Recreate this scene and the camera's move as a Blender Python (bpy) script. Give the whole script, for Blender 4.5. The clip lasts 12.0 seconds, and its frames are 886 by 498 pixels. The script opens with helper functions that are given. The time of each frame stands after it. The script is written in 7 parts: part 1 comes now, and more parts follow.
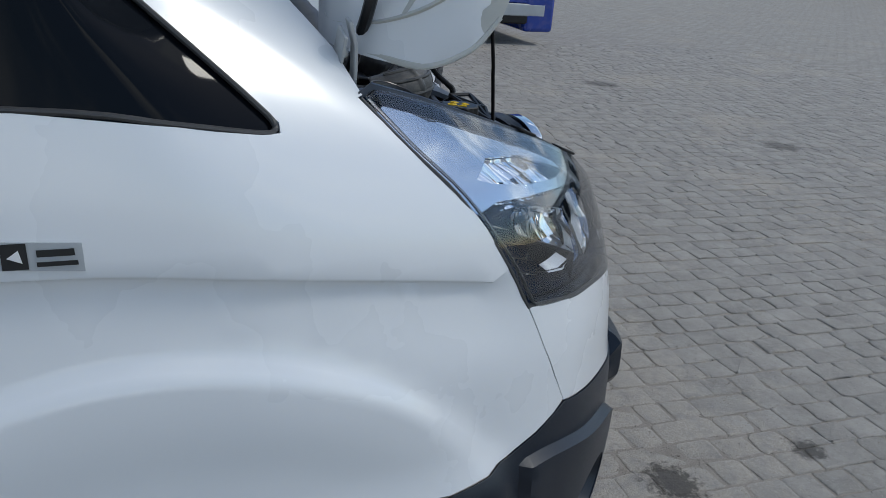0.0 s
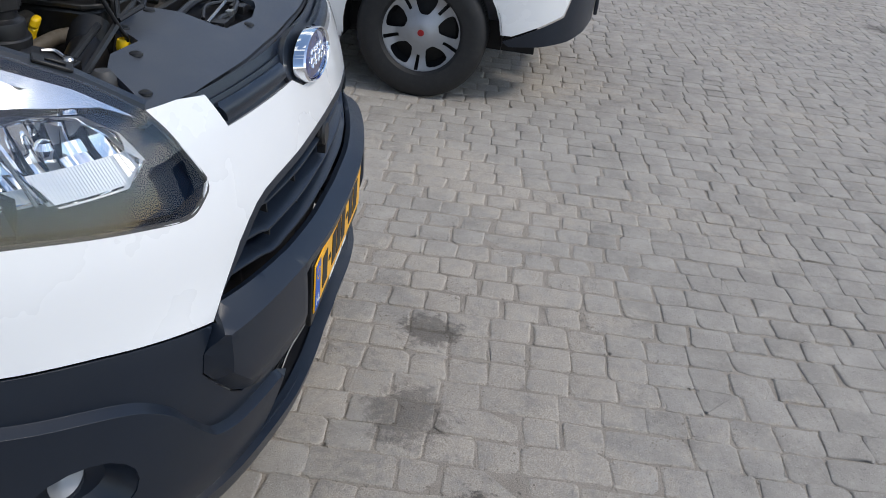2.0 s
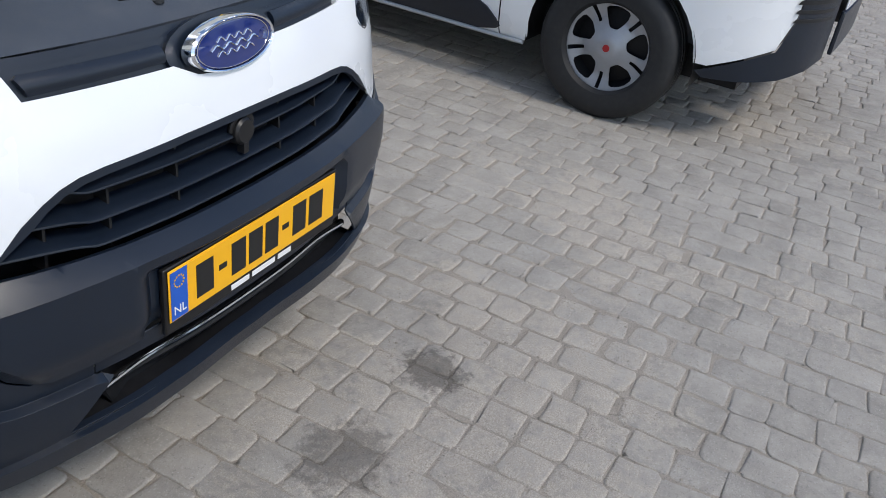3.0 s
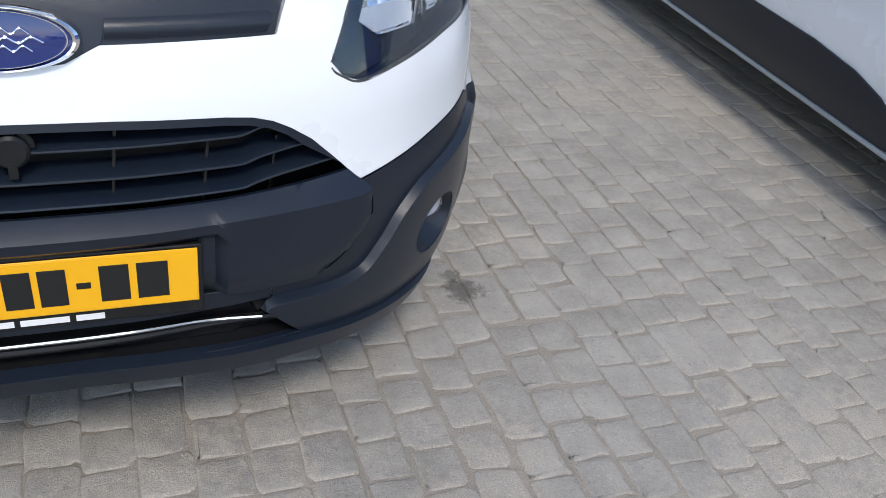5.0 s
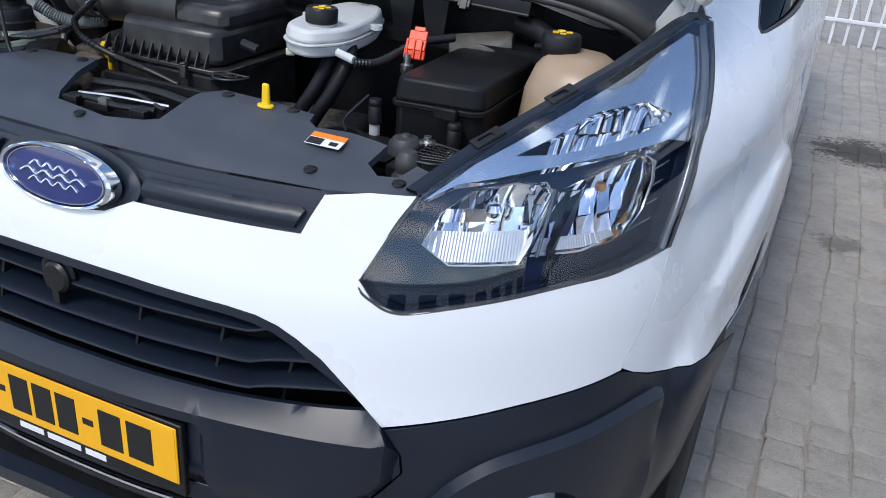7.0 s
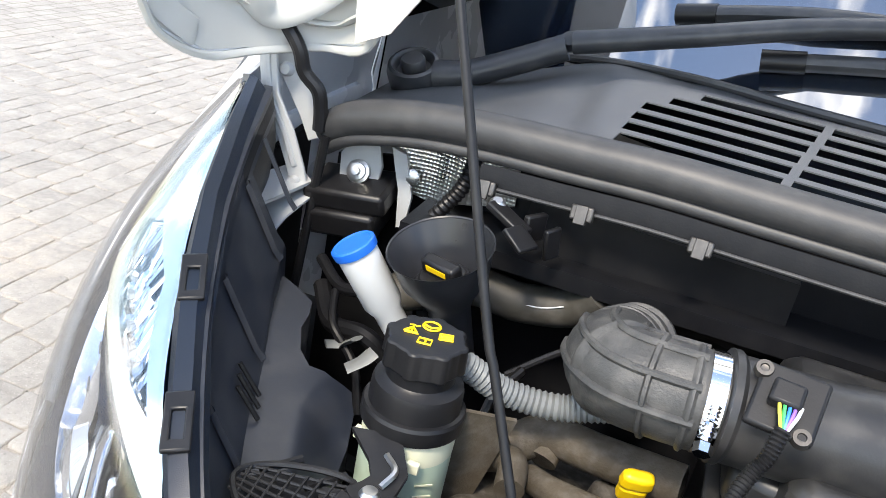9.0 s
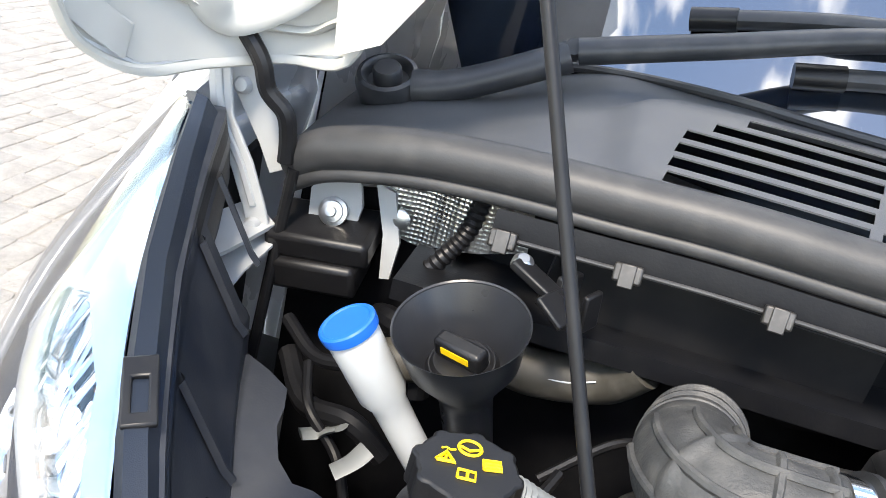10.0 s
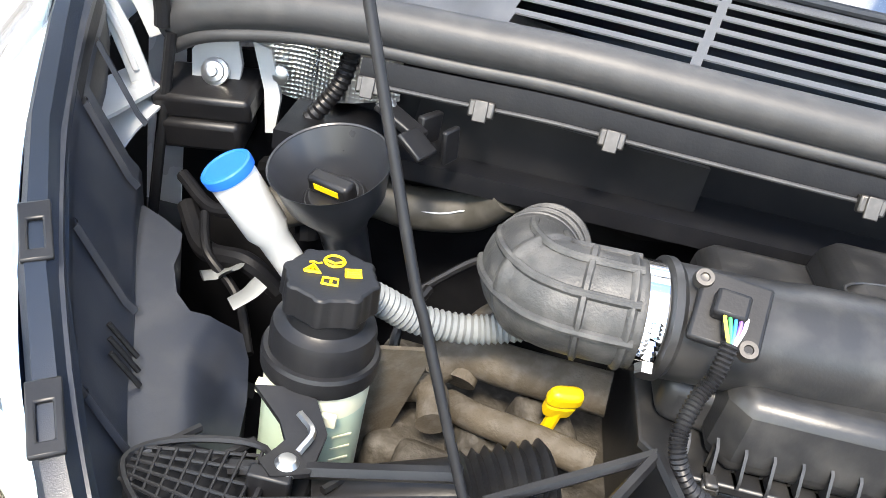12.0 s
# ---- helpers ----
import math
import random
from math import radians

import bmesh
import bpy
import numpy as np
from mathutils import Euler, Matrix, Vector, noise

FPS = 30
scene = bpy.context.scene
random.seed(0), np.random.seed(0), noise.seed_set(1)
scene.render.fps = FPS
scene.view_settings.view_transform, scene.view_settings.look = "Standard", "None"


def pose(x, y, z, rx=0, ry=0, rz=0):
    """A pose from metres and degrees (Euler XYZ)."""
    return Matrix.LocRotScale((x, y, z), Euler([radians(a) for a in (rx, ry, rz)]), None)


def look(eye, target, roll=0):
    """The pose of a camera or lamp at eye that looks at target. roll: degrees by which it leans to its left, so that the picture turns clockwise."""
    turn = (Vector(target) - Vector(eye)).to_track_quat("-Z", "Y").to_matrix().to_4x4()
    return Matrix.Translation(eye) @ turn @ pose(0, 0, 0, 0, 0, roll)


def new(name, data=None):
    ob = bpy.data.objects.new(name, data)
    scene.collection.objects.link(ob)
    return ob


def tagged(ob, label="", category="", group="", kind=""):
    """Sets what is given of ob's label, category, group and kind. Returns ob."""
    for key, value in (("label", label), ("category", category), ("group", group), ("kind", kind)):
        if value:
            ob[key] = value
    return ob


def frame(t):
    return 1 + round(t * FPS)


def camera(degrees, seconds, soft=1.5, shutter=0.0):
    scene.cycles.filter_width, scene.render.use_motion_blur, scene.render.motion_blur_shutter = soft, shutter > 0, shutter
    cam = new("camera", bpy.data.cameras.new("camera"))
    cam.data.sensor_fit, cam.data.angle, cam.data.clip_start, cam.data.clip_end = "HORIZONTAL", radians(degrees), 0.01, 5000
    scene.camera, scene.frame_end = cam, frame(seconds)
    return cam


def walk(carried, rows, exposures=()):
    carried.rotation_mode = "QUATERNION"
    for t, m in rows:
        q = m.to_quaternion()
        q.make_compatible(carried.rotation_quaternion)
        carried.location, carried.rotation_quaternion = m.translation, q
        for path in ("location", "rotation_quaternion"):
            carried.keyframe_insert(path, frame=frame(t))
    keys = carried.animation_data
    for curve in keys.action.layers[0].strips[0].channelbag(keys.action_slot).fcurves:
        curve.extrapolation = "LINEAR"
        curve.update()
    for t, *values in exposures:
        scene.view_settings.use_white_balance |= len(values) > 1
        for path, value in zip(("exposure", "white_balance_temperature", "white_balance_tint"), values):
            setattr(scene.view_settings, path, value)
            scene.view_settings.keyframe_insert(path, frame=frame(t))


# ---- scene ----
EXPOSURES = [(0.0, 0.28, 6350, 6), (0.7, 0.30, 6550, 8), (1.4, 0.74, 6850, 10), (2.7, 0.92, 6700, 10), (4.3, 1.2, 6700, 10), (5.2, 1.08, 6600, 10), (6.0, 1.02, 6450, 11), (7.7, 1.15, 6350, 11), (9.3, 2.42, 7300, 10), (10.6, 2.52, 7300, 10), (11.4, 3.06, 7400, 10), (12.0, 2.98, 7400, 10)]
cam = camera(55.07, 12.0, soft=0.8)
PATH = [
    (0.0, pose(-1.913, 0.995, 1.423, 69.09, -4.51, -109.37)),
    (0.5, pose(-1.952, 0.692, 1.420, 64.94, -4.68, -109.25)),
    (1.0, pose(-1.908, 0.342, 1.420, 63.45, -4.65, -107.86)),
    (1.5, pose(-1.864, -0.011, 1.457, 62.59, -5.06, -97.13)),
    (2.0, pose(-1.662, -0.276, 1.442, 61.31, -6.01, -85.29)),
    (2.5, pose(-1.447, -0.584, 1.440, 60.08, -6.79, -73.67)),
    (2.7, pose(-1.349, -0.733, 1.456, 59.61, -6.87, -68.97)),
    (4.3, pose(-0.355, -1.216, 1.460, 56.39, -7.65, -34.81)),
    (4.5, pose(-0.217, -1.222, 1.435, 56.08, -7.64, -30.36)),
    (5.0, pose(0.164, -1.218, 1.446, 55.93, -7.06, -19.26)),
    (5.5, pose(0.515, -1.195, 1.467, 56.17, -6.70, -8.39)),
    (6.0, pose(0.763, -1.042, 1.461, 61.35, -5.77, 2.62)),
    (6.5, pose(0.962, -0.910, 1.468, 63.66, -4.95, 13.63)),
    (7.0, pose(1.012, -0.811, 1.460, 63.77, -4.22, 24.44)),
    (7.5, pose(0.651, -0.707, 1.479, 63.67, -2.91, 28.60)),
    (7.7, pose(0.506, -0.653, 1.478, 64.08, -2.76, 29.55)),
    (9.3, pose(-0.417, -0.076, 1.466, 66.25, -11.91, 15.61)),
    (9.5, pose(-0.438, -0.037, 1.456, 66.33, -12.21, 13.92)),
    (10.0, pose(-0.467, 0.002, 1.444, 65.97, -12.36, 13.58)),
    (10.5, pose(-0.462, -0.003, 1.441, 65.58, -12.06, 12.50)),
    (11.0, pose(-0.402, -0.039, 1.469, 63.82, -11.77, 8.31)),
    (11.5, pose(-0.395, -0.059, 1.463, 59.92, -11.48, 8.10)),
    (12.0, pose(-0.396, -0.073, 1.463, 58.74, -10.89, 7.93)),
]
walk(cam, PATH, EXPOSURES)

# ---- light ----
world = bpy.data.worlds.new("sky")
scene.world = world
world.use_nodes = True
wn, wl = world.node_tree.nodes, world.node_tree.links
wbg = wn["Background"]
sky = wn.new("ShaderNodeTexSky")
sky.sky_type, sky.sun_disc = "NISHITA", False
SUN_EL, SUN_AZ = radians(52), radians(190)
sky.sun_elevation, sky.sun_rotation = SUN_EL, SUN_AZ
sky.ozone_density, sky.dust_density = 2.5, 0.5
wtc = wn.new("ShaderNodeTexCoord")
wmap = wn.new("ShaderNodeMapping")
wmap.inputs["Scale"].default_value = (1.0, 1.0, 2.2)
wl.new(wtc.outputs["Generated"], wmap.inputs["Vector"])
wno = wn.new("ShaderNodeTexNoise")
wno.inputs["Scale"].default_value, wno.inputs["Detail"].default_value, wno.inputs["Roughness"].default_value = 2.6, 7, 0.55
wl.new(wmap.outputs[0], wno.inputs["Vector"])
wra = wn.new("ShaderNodeValToRGB")
wra.color_ramp.elements[0].position, wra.color_ramp.elements[1].position = 0.53, 0.64
wl.new(wno.outputs[0], wra.inputs[0])
wmx = wn.new("ShaderNodeMix")
wmx.data_type = "RGBA"
wl.new(wra.outputs[0], wmx.inputs[0])
wl.new(sky.outputs[0], wmx.inputs[6])
wmx.inputs[7].default_value = (10.5, 10.8, 11.2, 1)
wl.new(wmx.outputs[2], wbg.inputs["Color"])
wbg.inputs["Strength"].default_value = 0.103
sun = new("sun", bpy.data.lights.new("sun", "SUN"))
sun.data.energy, sun.data.angle, sun.data.color = 1.1, radians(12), (1.0, 0.95, 0.88)
sun.matrix_world = look((0, 0, 0), (-math.sin(SUN_AZ) * math.cos(SUN_EL), -math.cos(SUN_AZ) * math.cos(SUN_EL), -math.sin(SUN_EL)))


# ---- materials ----
def material(name, colour, rough=0.5, metal=0.0, coat=0.0, vary=0.15, scale=8.0, grain=0.0, grain_scale=400.0, spec=0.5, rvary=0.08, dust=0.0, coat_rough=0.04):
    """Principled surface with colour and gloss variation at two scales, fine relief and optional dust."""
    m = bpy.data.materials.new(name)
    m.use_nodes = True
    n, l = m.node_tree.nodes, m.node_tree.links
    p = n["Principled BSDF"]
    tc = n.new("ShaderNodeTexCoord")
    big = n.new("ShaderNodeTexNoise")
    big.inputs["Scale"].default_value, big.inputs["Detail"].default_value = scale, 5
    l.new(tc.outputs["Object"], big.inputs["Vector"])
    mix = n.new("ShaderNodeMix")
    mix.data_type = "RGBA"
    l.new(big.outputs[0], mix.inputs[0])
    mix.inputs[6].default_value = (*[c * (1 - vary) for c in colour], 1)
    mix.inputs[7].default_value = (*[min(1, c * (1 + vary)) for c in colour], 1)
    last = mix.outputs[2]
    if dust:
        fine = n.new("ShaderNodeTexNoise")
        fine.inputs["Scale"].default_value, fine.inputs["Detail"].default_value = scale * 3.7, 8
        l.new(tc.outputs["Object"], fine.inputs["Vector"])
        ramp = n.new("ShaderNodeValToRGB")
        ramp.color_ramp.elements[0].position, ramp.color_ramp.elements[1].position = 0.45, 0.75
        l.new(fine.outputs[0], ramp.inputs[0])
        k = n.new("ShaderNodeMath")
        k.operation = "MULTIPLY"
        l.new(ramp.outputs[0], k.inputs[0])
        k.inputs[1].default_value = dust
        mix2 = n.new("ShaderNodeMix")
        mix2.data_type = "RGBA"
        l.new(k.outputs[0], mix2.inputs[0])
        l.new(last, mix2.inputs[6])
        mix2.inputs[7].default_value = (0.27, 0.255, 0.23, 1)
        last = mix2.outputs[2]
    l.new(last, p.inputs["Base Color"])
    mr = n.new("ShaderNodeMapRange")
    l.new(big.outputs[0], mr.inputs[0])
    mr.inputs[3].default_value, mr.inputs[4].default_value = max(0.02, rough - rvary), min(1, rough + rvary)
    l.new(mr.outputs[0], p.inputs["Roughness"])
    p.inputs["Metallic"].default_value, p.inputs["Coat Weight"].default_value, p.inputs["Coat Roughness"].default_value = metal, coat, coat_rough
    p.inputs["Specular IOR Level"].default_value = spec
    if grain:
        g = n.new("ShaderNodeTexNoise")
        g.inputs["Scale"].default_value, g.inputs["Detail"].default_value = grain_scale, 3
        l.new(tc.outputs["Object"], g.inputs["Vector"])
        b = n.new("ShaderNodeBump")
        b.inputs["Strength"].default_value, b.inputs["Distance"].default_value = grain, 0.002
        l.new(g.outputs[0], b.inputs["Height"])
        l.new(b.outputs[0], p.inputs["Normal"])
    return m


def glass_material(name, tint, rough=0.0):
    """Thin clear sheet: see-through, with a Fresnel gloss."""
    m = bpy.data.materials.new(name)
    m.use_nodes = True
    n, l = m.node_tree.nodes, m.node_tree.links
    n.remove(n["Principled BSDF"])
    fr = n.new("ShaderNodeLayerWeight")
    fr.inputs["Blend"].default_value = 0.5
    po, ad = n.new("ShaderNodeMath"), n.new("ShaderNodeMath")
    po.operation, ad.operation = "POWER", "MULTIPLY_ADD"
    l.new(fr.outputs["Facing"], po.inputs[0])
    po.inputs[1].default_value = 4.0
    l.new(po.outputs[0], ad.inputs[0])
    ad.inputs[1].default_value, ad.inputs[2].default_value = 0.9, 0.05
    tr, gl, mx = n.new("ShaderNodeBsdfTransparent"), n.new("ShaderNodeBsdfGlossy"), n.new("ShaderNodeMixShader")
    tr.inputs[0].default_value = (*tint, 1)
    gl.inputs["Roughness"].default_value = rough
    l.new(ad.outputs[0], mx.inputs[0])
    l.new(tr.outputs[0], mx.inputs[1])
    l.new(gl.outputs[0], mx.inputs[2])
    l.new(mx.outputs[0], n["Material Output"].inputs[0])
    return m


PAINT = material("white_paint", (0.74, 0.755, 0.77), 0.28, coat=0.8, coat_rough=0.13, vary=0.015, scale=3, grain=0.02, grain_scale=900)
PLASTIC = material("black_grained_plastic", (0.0072, 0.0120, 0.0215), 0.32, vary=0.25, scale=5, grain=0.12, grain_scale=1300, dust=0.005, spec=0.46)
PLASTIC_DARK = material("black_plastic", (0.0085, 0.0085, 0.0095), 0.38, vary=0.3, scale=9, grain=0.06, dust=0.025, spec=0.35)
BAY = material("dusty_bay_plastic", (0.0065, 0.0068, 0.0082), 0.46, vary=0.4, scale=11, grain=0.08, dust=0.015, spec=0.2)
COVER = material("grey_black_cover_plastic", (0.040, 0.048, 0.062), 0.48, vary=0.2, scale=4, grain=0.22, grain_scale=900, dust=0.07)
COWL = material("grey_cowl_plastic", (0.062, 0.065, 0.070), 0.45, vary=0.15, scale=5, grain=0.12, grain_scale=900, dust=0.08)
WIPER = material("satin_wiper_paint", (0.030, 0.032, 0.036), 0.40, vary=0.15, scale=8, grain=0.05, dust=0.12)
# bonnet underside: its shade is put into this greyer, creamier colour
UNDERSIDE_SHADED = material("shaded_bonnet_underside", (0.50, 0.50, 0.465), 0.42, vary=0.06, scale=5, dust=0.08)
INNER = material("inner_wing_plastic", (0.0135, 0.0165, 0.024), 0.36, vary=0.3, scale=7, grain=0.05, grain_scale=500, dust=0.06)
RUBBER = material("seal_rubber", (0.036, 0.036, 0.037), 0.50, vary=0.15, scale=10, grain=0.08, dust=0.08)
TYRE = material("tyre_rubber", (0.010, 0.0105, 0.012), 0.62, vary=0.3, scale=10, grain=0.2, dust=0.025)
CHROME = material("chrome", (0.85, 0.86, 0.88), 0.08, metal=1.0, vary=0.03, rvary=0.04)
STEEL = material("steel", (0.55, 0.55, 0.54), 0.35, metal=1.0, vary=0.2, scale=20)
SILVER = material("silver_wheel_paint", (0.33, 0.34, 0.36), 0.38, metal=0.35, vary=0.1, scale=12, dust=0.25)
GLASS_DARK = material("tinted_glass", (0.004, 0.005, 0.007), 0.03, vary=0.1, rvary=0.01, spec=0.12)
SCREEN = material("windscreen_glass", (0.006, 0.010, 0.018), 0.02, vary=0.05, rvary=0.01, spec=1.0, coat=1.0)
SCREEN.node_tree.nodes["Principled BSDF"].inputs["Coat IOR"].default_value = 2.9
LENS = glass_material("clear_lens", (0.96, 0.97, 0.98))
UPPER = material("glossy_lamp_trim", (0.66, 0.70, 0.75), 0.09, metal=0.9, vary=0.1, scale=8)
HOUSING = material("lamp_housing", (0.006, 0.012, 0.027), 0.16, vary=0.15, scale=6, spec=0.18)
REFLECTOR = material("lamp_reflector", (0.95, 0.95, 0.96), 0.06, rvary=0.03, metal=1.0, vary=0.04, scale=30)
AMBER = material("amber_bulb", (0.70, 0.30, 0.08), 0.2, vary=0.2)
BADGE_BLUE = material("badge_enamel", (0.012, 0.025, 0.14), 0.12, coat=1.0, vary=0.1, scale=30)
YELLOW_PLATE = material("plate_yellow", (0.85, 0.42, 0.008), 0.35, vary=0.04, scale=20)
PLATE_BLUE = material("plate_blue", (0.01, 0.09, 0.45), 0.35, vary=0.06)
BLACK_INK = material("black_ink", (0.008, 0.008, 0.008), 0.5, vary=0.1)
WHITE_INK = material("white_ink", (0.75, 0.75, 0.75), 0.5, vary=0.05)
BLUE_PAINT = material("blue_paint", (0.01, 0.04, 0.28), 0.25, coat=0.6, vary=0.1, scale=3, dust=0.1)
GREY_METAL = material("galvanised", (0.42, 0.44, 0.46), 0.5, metal=0.4, vary=0.15, scale=9)


# ---- mesh helpers ----
def finish(bm, name, mat, parent=None, label="", smooth=35, bevel=0.0, segments=2):
    me = bpy.data.meshes.new(name)
    bmesh.ops.recalc_face_normals(bm, faces=bm.faces)
    bm.to_mesh(me)
    bm.free()
    ob = new(name, me)
    for f in me.polygons:
        f.use_smooth = True
    me.set_sharp_from_angle(angle=radians(smooth))
    me.materials.append(mat)
    if parent is not None:
        ob.parent = parent
    if label:
        tagged(ob, label=label)
    if bevel:
        b = ob.modifiers.new("bevel", "BEVEL")
        b.width, b.segments, b.limit_method, b.angle_limit = bevel, segments, "ANGLE", radians(50)
        b.harden_normals = False
    return ob


def part(name, bm, mat, parent, label="", smooth=35, bevel=0.0, segments=2):
    return finish(bm, name, mat, parent, label, smooth, bevel, segments)


def pchip(xs, ys):
    """A smooth monotone curve through the given knots."""
    xs, ys = np.array(xs, float), np.array(ys, float)
    h, dl = np.diff(xs), np.diff(ys) / np.diff(xs)
    m = np.zeros(len(xs))
    for i in range(1, len(xs) - 1):
        if dl[i - 1] * dl[i] > 0:
            w1, w2 = 2 * h[i] + h[i - 1], h[i] + 2 * h[i - 1]
            m[i] = (w1 + w2) / (w1 / dl[i - 1] + w2 / dl[i])
    m[0], m[-1] = dl[0], dl[-1]

    def f(x):
        x = min(max(x, xs[0]), xs[-1])
        i = min(int(np.searchsorted(xs, x, "right")) - 1, len(xs) - 2)
        t = (x - xs[i]) / h[i]
        return float((1 + 2 * t) * (1 - t) ** 2 * ys[i] + t * (1 - t) ** 2 * h[i] * m[i] + t * t * (3 - 2 * t) * ys[i + 1] + t * t * (t - 1) * h[i] * m[i + 1])
    return f


def step01(a, b, x):
    t = min(max((x - a) / (b - a), 0.0), 1.0)
    return t * t * (3 - 2 * t)


def inside(p, poly):
    x, y, c = p[0], p[1], False
    for i in range(len(poly)):
        (x1, y1), (x2, y2) = poly[i - 1], poly[i]
        if (y1 > y) != (y2 > y) and x < (x2 - x1) * (y - y1) / (y2 - y1) + x1:
            c = not c
    return c


def strips(rings, bm=None, cap=False, closed=True):
    """Faces between rings of the same count."""
    bm = bm or bmesh.new()
    vs = [[bm.verts.new(p) for p in r] for r in rings]
    for a, b in zip(vs, vs[1:]):
        for i in range(len(a) if closed else len(a) - 1):
            j = (i + 1) % len(a)
            bm.faces.new([a[i], a[j], b[j], b[i]])
    if cap:
        bm.faces.new(vs[-1])
    return bm


def dense(poly, step, rounds=0):
    """The outline with short edges; rounds cuts its corners first."""
    for _ in range(rounds):
        q = []
        for i in range(len(poly)):
            a, b = poly[i], poly[(i + 1) % len(poly)]
            q += [(0.8 * a[0] + 0.2 * b[0], 0.8 * a[1] + 0.2 * b[1]), (0.2 * a[0] + 0.8 * b[0], 0.2 * a[1] + 0.8 * b[1])]
        poly = q
    out = []
    for i in range(len(poly)):
        a, b = poly[i], poly[(i + 1) % len(poly)]
        k = max(1, math.ceil(math.hypot(b[0] - a[0], b[1] - a[1]) / step))
        out += [(a[0] + (b[0] - a[0]) * j / k, a[1] + (b[1] - a[1]) * j / k) for j in range(k)]
    return out


def sheet(outline, place, thick, step=0.03, holes=(), rounds=0, hole_rounds=0, lines=()):
    """A solid sheet: the outline (less its holes) filled, laid on a surface by place(a, b, depth)."""
    from mathutils import geometry
    loops = [dense(outline, step, rounds)] + [dense(h, step, hole_rounds) for h in holes]
    pts, edges = [], []
    for lp in loops:
        k = len(pts)
        pts += [Vector(p) for p in lp]
        edges += [(k + i, k + (i + 1) % len(lp)) for i in range(len(lp))]
    for lp in lines:
        k = len(pts)
        pts += [Vector(p) for p in lp]
        edges += [(k + i, k + i + 1) for i in range(len(lp) - 1)]
    xs, ys = [p[0] for p in loops[0]], [p[1] for p in loops[0]]
    nx, ny = int((max(xs) - min(xs)) / step) + 1, int((max(ys) - min(ys)) / step) + 1
    lim = (0.45 * step) ** 2
    rim = np.array([tuple(p) for p in pts])
    for i in range(nx + 1):
        for j in range(ny + 1):
            p = (min(xs) + i * step, min(ys) + j * step)
            if inside(p, loops[0]) and not any(inside(p, h) for h in loops[1:]) and ((rim - p) ** 2).sum(1).min() > lim:
                pts.append(Vector(p))
    v2, e2, f2, *_ = geometry.delaunay_2d_cdt(pts, edges, [], 0, 1e-6)
    bm = bmesh.new()
    front = [bm.verts.new(place(p[0], p[1], 0.0)) for p in v2]
    count = {}
    tris = []
    for f in f2:
        c = sum((v2[i] for i in f), Vector((0, 0))) / len(f)
        if inside(c, loops[0]) and not any(inside(c, h) for h in loops[1:]):
            tris.append(f)
            for i in range(len(f)):
                count.setdefault(frozenset((f[i], f[(i + 1) % len(f)])), []).append((f[i], f[(i + 1) % len(f)]))
    back = [bm.verts.new(place(p[0], p[1], thick)) for p in v2]
    for f in tris:
        bm.faces.new([front[i] for i in f])
        bm.faces.new([back[i] for i in reversed(f)])
    for ways in count.values():
        if len(ways) == 1:
            i, j = ways[0]
            bm.faces.new([front[j], front[i], back[i], back[j]])
    bmesh.ops.delete(bm, geom=[v for v in bm.verts if not v.link_faces], context="VERTS")
    return bm


def mirror(poly):
    """The whole outline from its half with u >= 0 that begins and ends on the middle line."""
    return list(poly) + [(-a, b) for a, b in reversed(poly) if abs(a) > 1e-6]


def box(size, at=(0, 0, 0), turn=(0, 0, 0), bm=None):
    bm = bm or bmesh.new()
    bmesh.ops.create_cube(bm, size=1, matrix=pose(*at, *turn) @ Matrix.Diagonal((*size, 1)))
    return bm


def lathe(profile, segments=32, m=Matrix(), bm=None, close=False):
    """A body of revolution about z: profile rows (radius, z)."""
    bm = bm or bmesh.new()
    rings = []
    for r, z in profile:
        if r < 1e-6:
            rings.append([bm.verts.new(m @ Vector((0, 0, z)))])
        else:
            rings.append([bm.verts.new(m @ Vector((r * math.cos(2 * math.pi * i / segments), r * math.sin(2 * math.pi * i / segments), z))) for i in range(segments)])
    pairs = list(zip(rings, rings[1:])) + ([(rings[-1], rings[0])] if close else [])
    for a, b in pairs:
        for i in range(segments):
            j = (i + 1) % segments
            if len(a) == 1 and len(b) > 1:
                bm.faces.new([a[0], b[i], b[j]])
            elif len(b) == 1 and len(a) > 1:
                bm.faces.new([a[i], a[j], b[0]])
            elif len(a) > 1:
                bm.faces.new([a[i], a[j], b[j], b[i]])
    return bm


def spline(points, n=8):
    """Points on a smooth line through the given ones."""
    p = [Vector(q) for q in points]
    p = [2 * p[0] - p[1], *p, 2 * p[-1] - p[-2]]
    out = []
    for i in range(1, len(p) - 2):
        a, b, c, d = p[i - 1:i + 3]
        for k in range(n):
            t = k / n
            out.append(0.5 * (2 * b + (c - a) * t + (2 * a - 5 * b + 4 * c - d) * t * t + (3 * b - a - 3 * c + d) * t ** 3))
    return out + [p[-2]]


